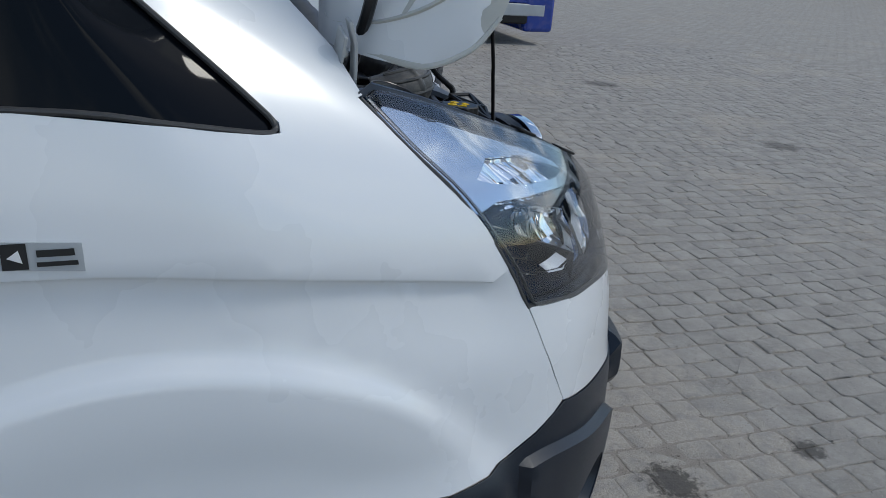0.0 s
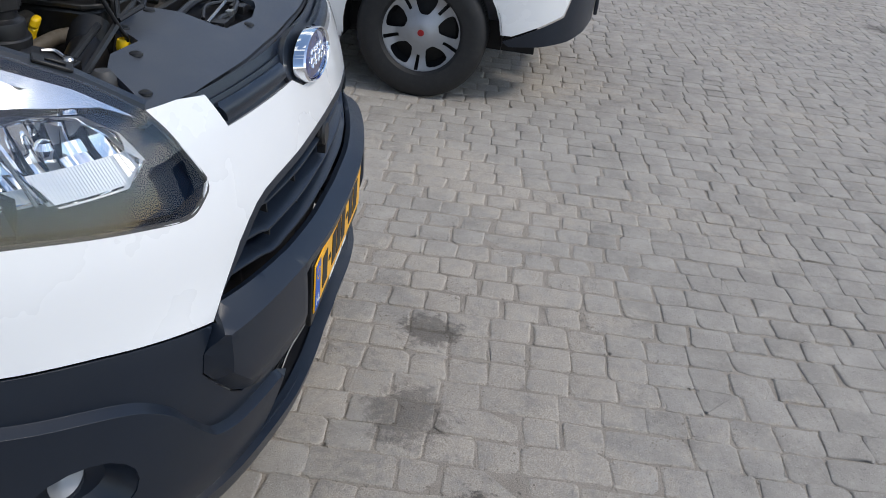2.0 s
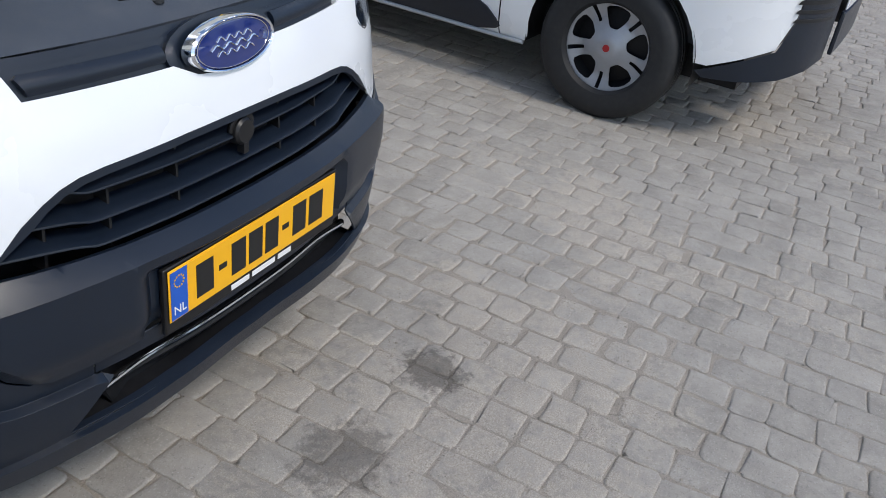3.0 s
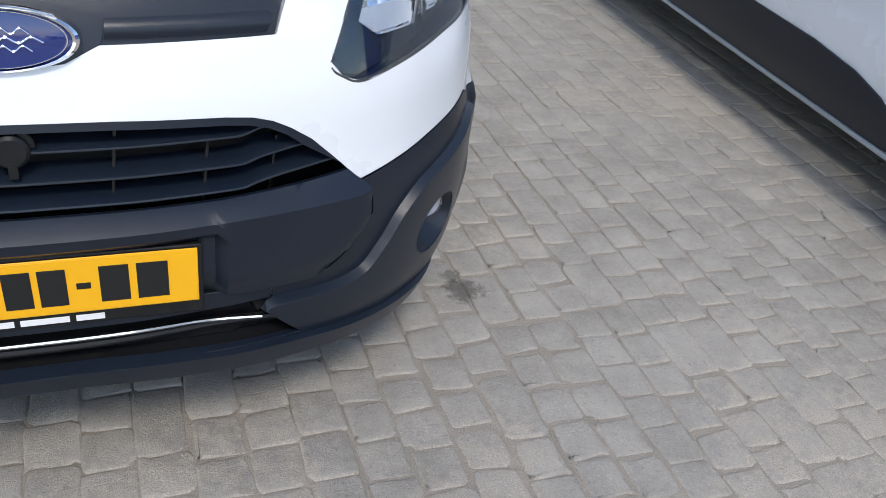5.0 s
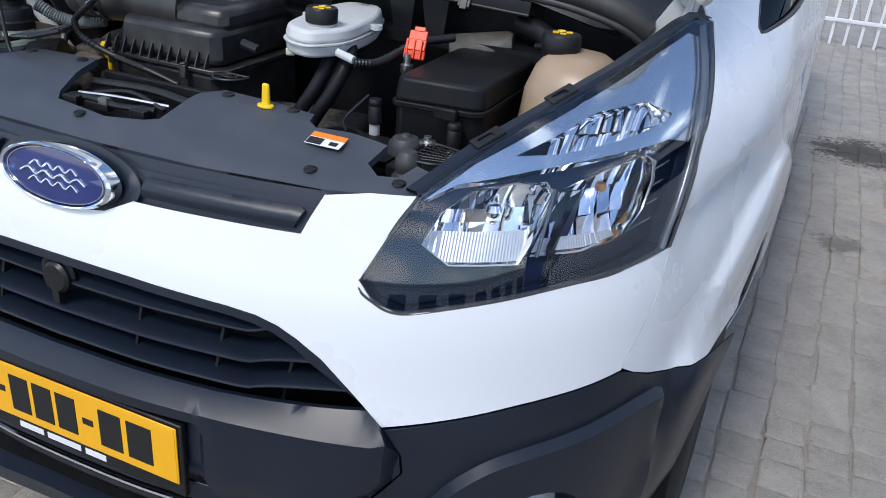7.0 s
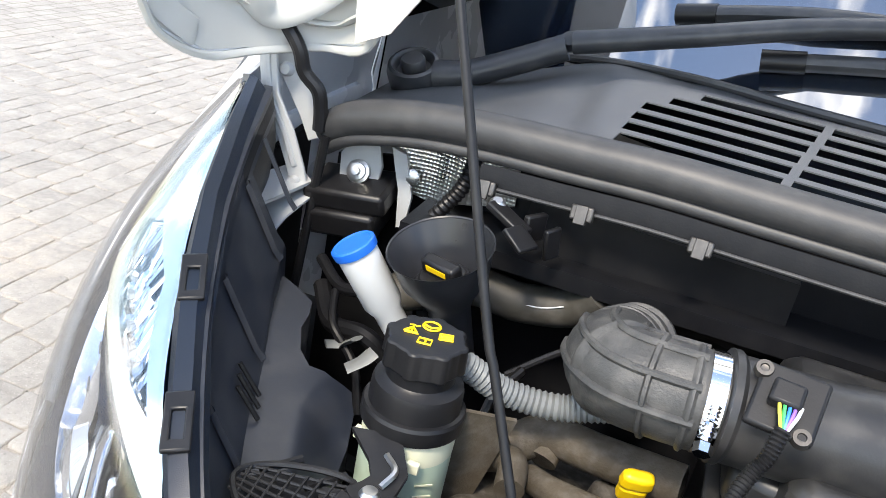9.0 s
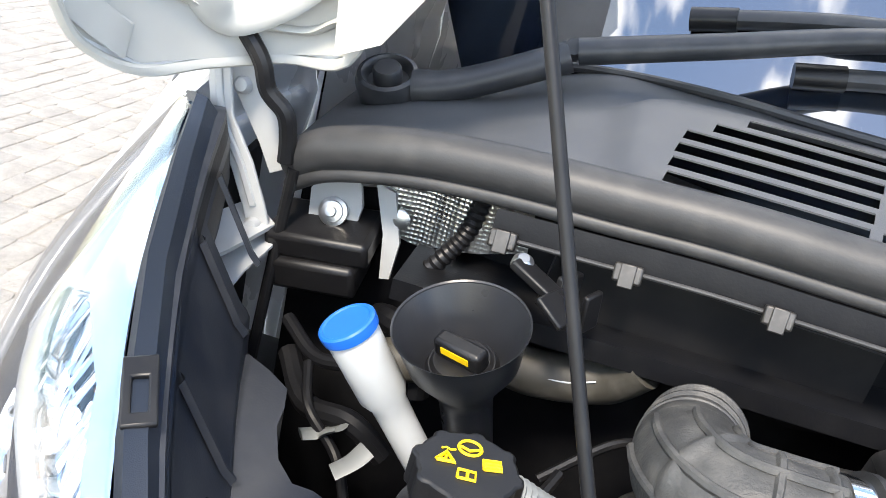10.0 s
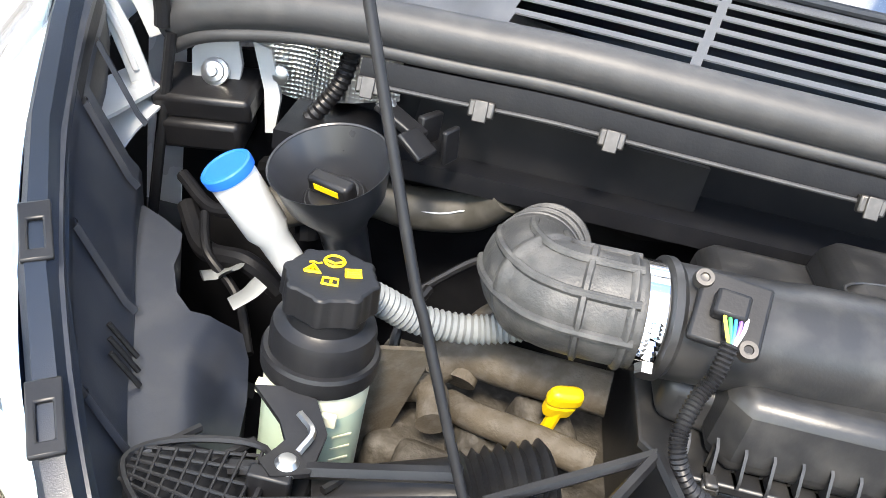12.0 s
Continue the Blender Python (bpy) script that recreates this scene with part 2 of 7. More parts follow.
def tube(points, radius, sides=12, n=8, bm=None, ribs=0.0, flat=1.0, ends=True):
    """A round (or flattened) rod or hose along a smooth line; ribs makes it corrugated."""
    bm = bm or bmesh.new()
    line = spline(points, n) if n > 1 else [Vector(q) for q in points]
    up, rings = Vector((0, 0, 1)), []
    for i, q in enumerate(line):
        t = (line[min(i + 1, len(line) - 1)] - line[max(i - 1, 0)]).normalized()
        if abs(t.dot(up)) > 0.95:
            up = Vector((0, 1, 0)) if abs(t.y) < 0.9 else Vector((1, 0, 0))
        s = t.cross(up).normalized()
        up2 = s.cross(t).normalized()
        r = radius(i / (len(line) - 1)) if callable(radius) else radius
        r += ribs * (1 if i % 2 else -1)
        rings.append([bm.verts.new(q + r * (math.cos(a) * s + flat * math.sin(a) * up2)) for a in (2 * math.pi * k / sides for k in range(sides))])
    for a, b in zip(rings, rings[1:]):
        for i in range(sides):
            bm.faces.new([a[i], a[(i + 1) % sides], b[(i + 1) % sides], b[i]])
    if ends:
        bm.faces.new(rings[0][::-1])
        bm.faces.new(rings[-1])
    return bm


def slab(outline, z0, z1, m=Matrix(), bm=None, taper=1.0):
    """An upright prism on a plan outline; taper shrinks its top about the middle."""
    bm = bm or bmesh.new()
    cx, cy = sum(p[0] for p in outline) / len(outline), sum(p[1] for p in outline) / len(outline)
    a = [bm.verts.new(m @ Vector((x, y, z0))) for x, y in outline]
    b = [bm.verts.new(m @ Vector((cx + (x - cx) * taper, cy + (y - cy) * taper, z1))) for x, y in outline]
    bm.faces.new(a[::-1])
    bm.faces.new(b)
    for i in range(len(a)):
        j = (i + 1) % len(a)
        bm.faces.new([a[i], a[j], b[j], b[i]])
    return bm


def disc_outline(cx, cy, rx, ry, n=24):
    return [(cx + rx * math.cos(2 * math.pi * i / n), cy + ry * math.sin(2 * math.pi * i / n)) for i in range(n)]


def empty(name, at=(0, 0, 0), **tags):
    ob = new(name)
    ob.location = at
    return tagged(ob, **tags)


# ---- the van's outer surface: u runs along the nose from the middle line round the corner, z is the height ----
PLAN_U = (0, 0.15, 0.301, 0.423, 0.547, 0.682, 0.81, 0.93, 1.049, 1.183, 1.365, 1.615, 1.966, 2.416, 3.216, 5.5)
PLAN_X = pchip(PLAN_U, (0, 0.15, 0.30, 0.42, 0.54, 0.66, 0.76, 0.84, 0.895, 0.93, 0.955, 0.972, 0.982, 0.986, 0.986, 0.986))
PLAN_Y = pchip(PLAN_U, (0.030, 0.034, 0.050, 0.072, 0.105, 0.165, 0.245, 0.335, 0.44, 0.57, 0.75, 1.0, 1.35, 1.8, 2.6, 4.9))
RAKE_Z = (0.20, 0.28, 0.40, 0.55, 0.64, 0.70, 0.80, 0.90, 1.0, 1.06, 1.12, 1.20, 1.30, 1.45, 1.7, 2.0)
RAKE = pchip(RAKE_Z, (0.055, 0.012, -0.016, -0.022, -0.018, -0.006, 0.008, 0.036, 0.080, 0.125, 0.20, 0.32, 0.47, 0.70, 1.05, 1.5))
WIDTH = pchip(RAKE_Z, (0.93, 0.96, 0.985, 0.995, 0.998, 1.0, 1.0, 0.994, 0.992, 0.988, 0.98, 0.965, 0.945, 0.925, 0.89, 0.82))
WHEEL_Y, WHEEL_Z = 0.985, 0.335
RIDGE = pchip((0.36, 0.45, 0.53, 0.59, 0.64, 0.69, 0.75, 0.85, 1.05, 1.15), (0.442, 0.4405, 0.4415, 0.453, 0.500, 0.560, 0.596, 0.617, 0.644, 0.638))
CREASE = pchip((1.0, 1.06, 1.24, 1.48, 1.65, 2.2), (0.938, 0.951, 0.986, 1.020, 1.035, 1.044))


def skin(u, z, depth=0.0):
    """A point of the van's outer surface, depth metres inside it."""
    def raw(u, z):
        a, s = abs(u), (1 if u >= 0 else -1)
        w = 1 - step01(0.95, 1.85, a)
        x, y = PLAN_X(a) * WIDTH(z) + 0.028 * step01(1.08, 1.5, a), PLAN_Y(a) + RAKE(z) * w
        if a > 1.0:  # shoulder crease and swell over the wheel
            k = step01(1.0, 1.12, a)
            c = CREASE(min(a, 2.2)) - z
            x -= k * 0.012 * step01(0.0, 0.007, c) * step01(0.15, 0.02, c)
            r = math.hypot(y - WHEEL_Y, z - WHEEL_Z)
            x += k * 0.017 * (step01(0.597, 0.563, r) - 0.55 * step01(0.54, 0.42, r)) * step01(0.2, 0.5, z)
        if a > 1.0:  # flared lower cladding round the wheel
            x += 0.022 * step01(1.0, 1.16, a) * step01(1.75, 1.45, a) * step01(0.685, 0.62, z)
        if 0.03 < a < 1.3:  # proud lower corner of the bumper, running out slowly along the lip
            b = max(a, 0.365)
            off = (z - RIDGE(b)) / math.hypot(1, (RIDGE(b + 0.004) - RIDGE(b - 0.004)) / 0.008)
            x2 = 0.018 * step01(0.003, -0.005, off) * step01(1.085, 1.06, a) * step01(0.352 - 0.31 * step01(0.39, 0.36, z), 0.372, a)
            n = Vector((PLAN_Y(a + .01) - PLAN_Y(a - .01), -(PLAN_X(a + .01) - PLAN_X(a - .01)), 0)).normalized()
            x, y = x + n.x * x2, y + n.y * x2
        return Vector((s * x, y, z))
    p = raw(u, z)
    if depth:
        du, dz = raw(u + 0.004, z) - raw(u - 0.004, z), raw(u, z + 0.004) - raw(u, z - 0.004)
        p = p - depth * du.cross(dz).normalized()
    return p


def on_skin(off=0.0):
    return lambda a, b, d: skin(a, b, d - off)


van = empty("van", (0, 0, 0), label="white delivery van with open bonnet and black lower bumper", category="van")

GRILLE_TOP = [(0, 0.822), (0.15, 0.820), (0.32, 0.812), (0.365, 0.807), (0.40, 0.797), (0.432, 0.781), (0.47, 0.756), (0.572, 0.660)]
BLACK_EDGE = [(0.572, 0.660), (0.65, 0.672), (0.765, 0.690), (0.87, 0.702), (0.957, 0.714)]
LAMP_LOW = [(1.022, 0.899), (0.911, 0.884), (0.822, 0.875), (0.73, 0.862), (0.65, 0.850), (0.577, 0.839), (0.535, 0.852), (0.511, 0.880)]
LAMP_IN = [(0.511, 0.880), (0.545, 0.955), (0.568, 0.998)]
LAMP_TOP = [(0.568, 0.998), (0.637, 1.055), (0.726, 1.106), (0.819, 1.151), (0.89, 1.188), (0.95, 1.212), (0.992, 1.204)]
LAMP_BACK = [(0.992, 1.204), (1.028, 1.145), (1.047, 1.08), (1.043, 0.99), (1.022, 0.899)]

bumper = [*GRILLE_TOP, *BLACK_EDGE[1:], (0.985, 0.775), (1.006, 0.83), *LAMP_LOW, *LAMP_IN[1:], (0.50, 0.996), (0.437, 0.986), (0.424, 0.955), (0.415, 0.931), (0.14, 0.929), (0.09, 0.905), (0, 0.893)]
part("bumper_cover", sheet(mirror(bumper), on_skin(), 0.004, 0.022), PAINT, van, "glossy white upper bumper", bevel=0.0016)

ARCH = [(WHEEL_Y + 0.385 * math.cos(a), WHEEL_Z + 0.385 * math.sin(a)) for a in (radians(k) for k in range(-14, 195, 8))]


def u_of(y):
    lo, hi = 0.6, 5.5
    for _ in range(40):
        mid = (lo + hi) / 2
        lo, hi = (mid, hi) if PLAN_Y(mid) < y else (lo, mid)
    return lo


arch = [(u_of(y), z) for y, z in ARCH]
front_arch = [p for p in arch if p[0] < u_of(WHEEL_Y - 0.14)]  # from the crown of the arch down its front
lower = [(0, 0.352), (0.30, 0.352), (0.462, 0.350), (0.374, 0.438), (0.402, 0.4465), (0.402, 0.480), (0.512, 0.481), (0.545, 0.502), (0.578, 0.538), (0.612, 0.580), (0.607, 0.614), (0.577, 0.657), *[(u, z - 0.003) for u, z in BLACK_EDGE[1:]], (0.985, 0.702), (1.032, 0.682), (1.1, 0.662), (1.214, 0.648)]
lower += [p for p in front_arch if p[1] < 0.648] + [(1.15, 0.262), (0.95, 0.268), (0.62, 0.286), (0.30, 0.305), (0, 0.312)]
FOG = disc_outline(0.833, 0.462, 0.085, 0.068, 18)
fogs = [FOG, [(-a, b) for a, b in FOG]]
ridge_lines = []
for s in (1, -1):
    for k in (0.0032, -0.0052):
        row = []
        for i in range(110):
            u = 0.41 + 0.655 * i / 109
            g = (RIDGE(u + 0.004) - RIDGE(u - 0.004)) / 0.008
            row.append((s * (u - k * g / math.hypot(1, g)), RIDGE(u) + k / math.hypot(1, g)))
        ridge_lines.append(row)
part("bumper_bridge", sheet(mirror([(0, 0.450), (0.30, 0.448), (0.3985, 0.4465), (0.3985, 0.480), (0.258, 0.4875), (0, 0.488)]), on_skin(0.001), 0.004, 0.03), PLASTIC, van, bevel=0.0012)
# added black sheet: blocks light from below so the nose stays dark underneath
part("light_block_sheet", sheet([(-0.50, 0.20), (0, 0.14), (0.50, 0.20), (0.60, 0.80), (-0.60, 0.80)], lambda a, b, d: Vector((a, b, 0.36 + d)), 0.006, 0.1), BAY, van, "added black sheet blocking light under the nose")
part("lower_bumper", sheet(mirror(lower), on_skin(0.002), 0.004, 0.016, holes=fogs, lines=ridge_lines), PLASTIC, van, "grained black plastic lower bumper", bevel=0.0015)
for s in (1, -1):
    pocket = bmesh.new()
    rings = []
    for k, (f, d) in enumerate(((1.0, 0.001), (0.93, 0.012), (0.78, 0.032), (0.62, 0.045), (0.0, 0.047))):
        rings.append([pocket.verts.new(skin(s * (0.833 + (a - 0.833) * f), 0.462 + (b - 0.462) * f, d)) for a, b in FOG] if f else [pocket.verts.new(skin(s * 0.833, 0.462, d))])
    for a, b in zip(rings, rings[1:]):
        for i in range(len(a)):
            j = (i + 1) % len(a)
            pocket.faces.new([a[i], a[j], b[j], b[i]] if len(b) > 1 else [a[i], a[j], b[0]])
    fog = part("fog_lamp", pocket, PLASTIC, van, "round fog lamp set in a black recess")
    lamp = bmesh.new()
    c = skin(s * 0.846, 0.494, 0.032)
    way = Vector((s * 0.35, -0.9, 0.08)).normalized()
    m = Matrix.Translation(c) @ way.to_track_quat("Z", "Y").to_matrix().to_4x4()
    part("lens", lathe([(0, 0.022), (0.015, 0.0205), (0.028, 0.015), (0.034, 0.006), (0.036, -0.01)], 24, m), LENS, fog)
    part("reflector", lathe([(0.004, -0.012), (0.02, -0.006), (0.033, 0.004)], 24, m), SILVER, fog)

grille_frame = [*GRILLE_TOP[:-1], (0.5735, 0.659), (0.6035, 0.614), (0.6085, 0.581), (0.5750, 0.5395), (0.543, 0.5045), (0.512, 0.4840), (0.40, 0.483), (0.258, 0.4905), (0, 0.491)]
GRILLE_HOLE = [(0, 0.809), (0.15, 0.807), (0.32, 0.799), (0.36, 0.7945), (0.395, 0.785), (0.426, 0.769), (0.455, 0.747), (0.552, 0.685), (0.47, 0.679), (0.40, 0.675), (0.31, 0.672), (0, 0.672)]


def centre_skin(a, b, d):
    """The middle of the nose: a shelf bulges under the grille."""
    bulge = 0.032 * step01(0.676, 0.646, b) * step01(0.603, 0.575, abs(a)) * (1 - 0.80 * step01(0.315, 0.285, abs(a)) * step01(0.630, 0.618, b)) - 0.016 * step01(0.535, 0.488, b) * step01(0.60, 0.50, abs(a))
    bulge *= step01(-0.002, 0.024, 0.705 * (b - 0.581) - 0.709 * (abs(a) - 0.6085))
    return skin(a, b, d - 0.001 - bulge)


grille_hole = mirror(GRILLE_HOLE)
part("grille_frame", sheet(mirror(grille_frame), centre_skin, 0.012, 0.018, holes=[grille_hole]), PLASTIC, van, "grained black grille surround", bevel=0.002)
part("grille_backing", sheet(mirror([(0, 0.855), (0.36, 0.85), (0.50, 0.80), (0.61, 0.68), (0.60, 0.56), (0.50, 0.49), (0, 0.47)]), on_skin(-0.085), 0.003, 0.05), BAY, van)
for s in (1, -1):
    line = grille_frame[len(GRILLE_TOP) - 1:-2]
    edge = [(s * (a[0] + (b[0] - a[0]) * k / 8), a[1] + (b[1] - a[1]) * k / 8) for a, b in zip(line, line[1:]) for k in range(8)]
    part("frame_return", strips([[centre_skin(a, b, 0.004) for a, b in edge], [skin(a, b, 0.040) for a, b in edge]], closed=False), PLASTIC, van)
    part("joint_backing", sheet([(s * u, z) for u, z in ((0.566, 0.46), (0.66, 0.47), (0.68, 0.60), (0.645, 0.665), (0.580, 0.670), (0.596, 0.60))], on_skin(-0.012), 0.003, 0.03), BAY, van)
SLAT_RISE = pchip((0, 0.345, 0.385, 0.56), (0, 0, 0.32, 1.0))
for z0, zend, reach in ((0.771, 0.806, 0.437), (0.720, 0.752, 0.485), (0.679, 0.708, 0.535)):
    bm = bmesh.new()
    rows = []
    n = 60
    for i in range(n + 1):
        u = -reach + 2 * reach * i / n
        z = z0 + (zend - z0) * SLAT_RISE(abs(u))
        rows.append([bm.verts.new(skin(u, z + dz, dep)) for dz, dep in ((0.022, 0.058), (0.013, 0.030), (0.007, 0.016), (0.0045, 0.0125), (0.0015, 0.0120), (0.0, 0.0135), (0.001, 0.024), (0.012, 0.058))])
    for a, b in zip(rows, rows[1:]):
        for j in range(8):
            bm.faces.new([a[j], a[(j + 1) % 8], b[(j + 1) % 8], b[j]])
    bm.faces.new(rows[0][::-1]), bm.faces.new(rows[-1])
    part("grille_slat", bm, PLASTIC, van, smooth=28)
for u in (-0.42, -0.30, -0.15, 0.15, 0.30, 0.42):
    bm = bmesh.new()
    tops = [skin(u + 0.02 * s2, 0.802 - abs(u) ** 3 * 0.6, 0.036) for s2 in (-.12, .12)] + [skin(u - 0.012, 0.662, 0.036), skin(u - 0.017, 0.662, 0.036)]
    backs = [p + Vector((0, 0.03, 0)) for p in tops]
    va, vb = [bm.verts.new(p) for p in tops], [bm.verts.new(p) for p in backs]
    bm.faces.new(va), bm.faces.new(vb[::-1])
    for i in range(4):
        bm.faces.new([va[i], va[(i + 1) % 4], vb[(i + 1) % 4], vb[i]])
    part("grille_rib", bm, PLASTIC_DARK, van)
m = Matrix.Translation((0, 0.048, 0.777)) @ Vector((0, -1, 0.05)).to_track_quat("Z", "Y").to_matrix().to_4x4()
tow = lathe([(0, 0.012), (0.022, 0.011), (0.027, 0.006), (0.029, -0.012)], 28, m)
box((0.014, 0.018, 0.022), (0.0, 0.046, 0.744), bm=tow)
for s in (1, -1):
    tube([(s * 0.030, 0.050, 0.780), (s * 0.027, 0.049, 0.796), (s * 0.014, 0.050, 0.806)], 0.006, 8, 4, tow, flat=0.6)
part("tow_eye_cap", tow, PLASTIC_DARK, van, "round black cap in the grille", bevel=0.001)

# upper recess with its two bars and the oval badge
recess = [(0, 0.885), (0.09, 0.898), (0.14, 0.922), (0.415, 0.924), (0.431, 0.955), (0.445, 0.992), (0, 0.992)]
part("grille_recess", sheet(mirror(recess), on_skin(-0.022), 0.003, 0.03), PLASTIC, van, "black recess below the bonnet line")
rim = bmesh.new()
ring = [(0.437, 0.988), (0.424, 0.955), (0.415, 0.930), (0.28, 0.9295), (0.14, 0.928), (0.09, 0.904), (0, 0.892)]
ring = ring + [(-a, b) for a, b in reversed(ring[:-1])]
a0 = [rim.verts.new(skin(a, b, 0.003)) for a, b in ring]
a1 = [rim.verts.new(skin(a * 1.005, b - 0.004, 0.030)) for a, b in ring]
for i in range(len(ring) - 1):
    rim.faces.new([a0[i], a0[i + 1], a1[i + 1], a1[i]])
part("recess_edge", rim, PAINT, van)
for s in (1, -1):
    bar = [(s * a, b) for a, b in ((0.148, 0.938), (0.40, 0.936), (0.412, 0.962), (0.405, 0.967), (0.150, 0.966))]

    def bar_place(a, b, d):
        return skin(a, b, 0.010 + d - 0.009 * math.cos(min(1, abs(b - 0.951) / 0.017) * 1.4))
    part("grille_bar", sheet(bar, bar_place, 0.016, 0.006), PLASTIC, van, "grained black bar", bevel=0.001)
    part("bar_surround", sheet([(s * a, b) for a, b in ((0.10, 0.925), (0.415, 0.927), (0.43, 0.975), (0.12, 0.975))], on_skin(-0.014), 0.004, 0.03), PLASTIC, van)

bm_m = Matrix.Translation((0, 0.070, 0.943)) @ Vector((0, -1, 0.16)).to_track_quat("Z", "Y").to_matrix().to_4x4() @ Matrix.Diagonal((1.0, 0.42, 1, 1))
badge = part("badge", lathe([(0, 0.006), (0.06, 0.0055), (0.100, 0.003), (0.104, 0.0), (0.104, -0.012)], 56, bm_m), BADGE_BLUE, van, "dark blue oval badge with chrome rim")
part("rim", lathe([(0.103, 0.002), (0.1045, 0.008), (0.109, 0.0095), (0.114, 0.006), (0.116, -0.014), (0.103, -0.014)], 56, bm_m, close=True), CHROME, badge, "chrome oval rim")
part("rim_line", lathe([(0.0965, 0.0025), (0.0965, 0.0052), (0.0982, 0.0052), (0.0982, 0.0025)], 56, bm_m, close=True), CHROME, badge)
mk = Matrix.Translation((0, 0.070, 0.943)) @ Vector((0, -1, 0.16)).to_track_quat("Z", "Y").to_matrix().to_4x4()
script = bmesh.new()
for k, (half, r) in enumerate(((0.048, 0.0032), (0.066, 0.0046), (0.050, 0.0034))):
    tube([mk @ Vector((-half + 2 * half * i / 8, 0.013 - 0.0125 * k + (0.0045 if i % 2 else -0.0035), 0.0056)) for i in range(9)], r, 8, 6, script, flat=0.5)
part("badge_mark", script, CHROME, badge, "three plain silver waves")
part("badge_mount", sheet([(a * 1.35, (b - 0.943) * 1.5 + 0.943) for a, b in disc_outline(0, 0.943, 0.108, 0.034, 30)], on_skin(-0.006), 0.02, 0.03), PLASTIC, van)

def lettering(words, height):
    """Letters of the built-in font as a thin mesh, centred, facing z."""
    cu = bpy.data.curves.new(words, "FONT")
    cu.body, cu.size, cu.extrude, cu.align_x, cu.align_y = words, height, 0.0004, "CENTER", "CENTER"
    ob = bpy.data.objects.new(words, cu)
    bm = bmesh.new()
    bm.from_mesh(ob.to_mesh())
    ob.to_mesh_clear()
    bpy.data.objects.remove(ob)
    return bm


# number plate on its holder
py = -0.004
plate_holder = part("plate_holder", box((0.536, 0.012, 0.142), (0, py + 0.012, 0.540)), PLASTIC_DARK, van, "black plate holder", bevel=0.003)
plate = part("number_plate", box((0.520, 0.003, 0.110), (0, py + 0.004, 0.5505)), YELLOW_PLATE, van, "yellow number plate with black bars", bevel=0.0015)
part("plate_edge", box((0.514, 0.0012, 0.104), (0, py + 0.0022, 0.5505)), YELLOW_PLATE, plate, bevel=0.0004)
part("country_strip", box((0.042, 0.001, 0.102), (-0.236, py + 0.0012, 0.5505)), PLATE_BLUE, plate, "blue strip")
for x0, w in ((-0.178, 0.046), (-0.128, 0.022), (-0.082, 0.042), (-0.030, 0.042), (0.022, 0.042), (0.068, 0.022), (0.116, 0.046), (0.176, 0.050)):
    part("plate_bar", box((w, 0.0012, 0.072 if w > 0.03 else 0.012), (x0 + 0.01, py + 0.001, 0.5505)), BLACK_INK, plate, bevel=0.0003)
for k in range(12):
    a = 2 * math.pi * k / 12
    part("strip_dot", box((0.003, 0.0008, 0.003), (-0.236 + 0.012 * math.cos(a), py + 0.0004, 0.578 + 0.012 * math.sin(a))), YELLOW_PLATE, plate)
strip_text = part("strip_letters", lettering("NL", 0.026), WHITE_INK, plate)
strip_text.matrix_basis = Matrix.Translation((-0.236, py + 0.0002, 0.518)) @ pose(0, 0, 0, 90, 0, 0)
for x0, w in ((-0.062, 0.055), (0.012, 0.075), (0.082, 0.045)):
    part("holder_bar", box((w, 0.0012, 0.012), (x0, py + 0.0055, 0.4815)), WHITE_INK, plate_holder, "white lettering bar", bevel=0.0003)
# lower slot: dark backing, floor, thin bright strip
part("slot_floor", sheet([(-0.47, 0.0), (0.47, 0.0), (0.47, 0.10), (-0.47, 0.10)], lambda a, b, d: skin(a, 0.338, b) - Vector((0, 0, d)), 0.004, 0.03), BAY, van)
part("lower_slot", sheet(mirror([(0, 0.345), (0.47, 0.345), (0.41, 0.43), (0.33, 0.468), (0, 0.472)]), on_skin(-0.045), 0.003, 0.04), BAY, van)
strip = bmesh.new()
tube([skin(u, 0.413 - 0.008 * (u / .38) ** 2, 0.016) for u in (-0.383, -0.28, -0.14, 0, 0.14, 0.28, 0.383)], 0.0048, 8, 6, strip)
part("bright_strip", strip, CHROME, van, "thin bright metal strip")
for z in (0.386,):
    bar = bmesh.new()
    tube([skin(u, z, 0.028) for u in (-0.42, -0.3, -0.15, 0, 0.15, 0.3, 0.42)], 0.009, 8, 6, bar)
    part("slot_bar", bar, PLASTIC_DARK, van)
part("front_lip", sheet(mirror([(0, 0.314), (0.25, 0.308), (0.47, 0.294), (0.70, 0.277), (0.93, 0.262), (0.975, 0.278), (0.93, 0.296), (0.72, 0.318), (0.47, 0.343), (0.25, 0.353), (0, 0.355)]), lambda a, b, d: skin(a, b, d - 0.016 * step01(0.98, 0.80, abs(a))), 0.03, 0.022), PLASTIC, van, "black lip under the bumper", bevel=0.004)

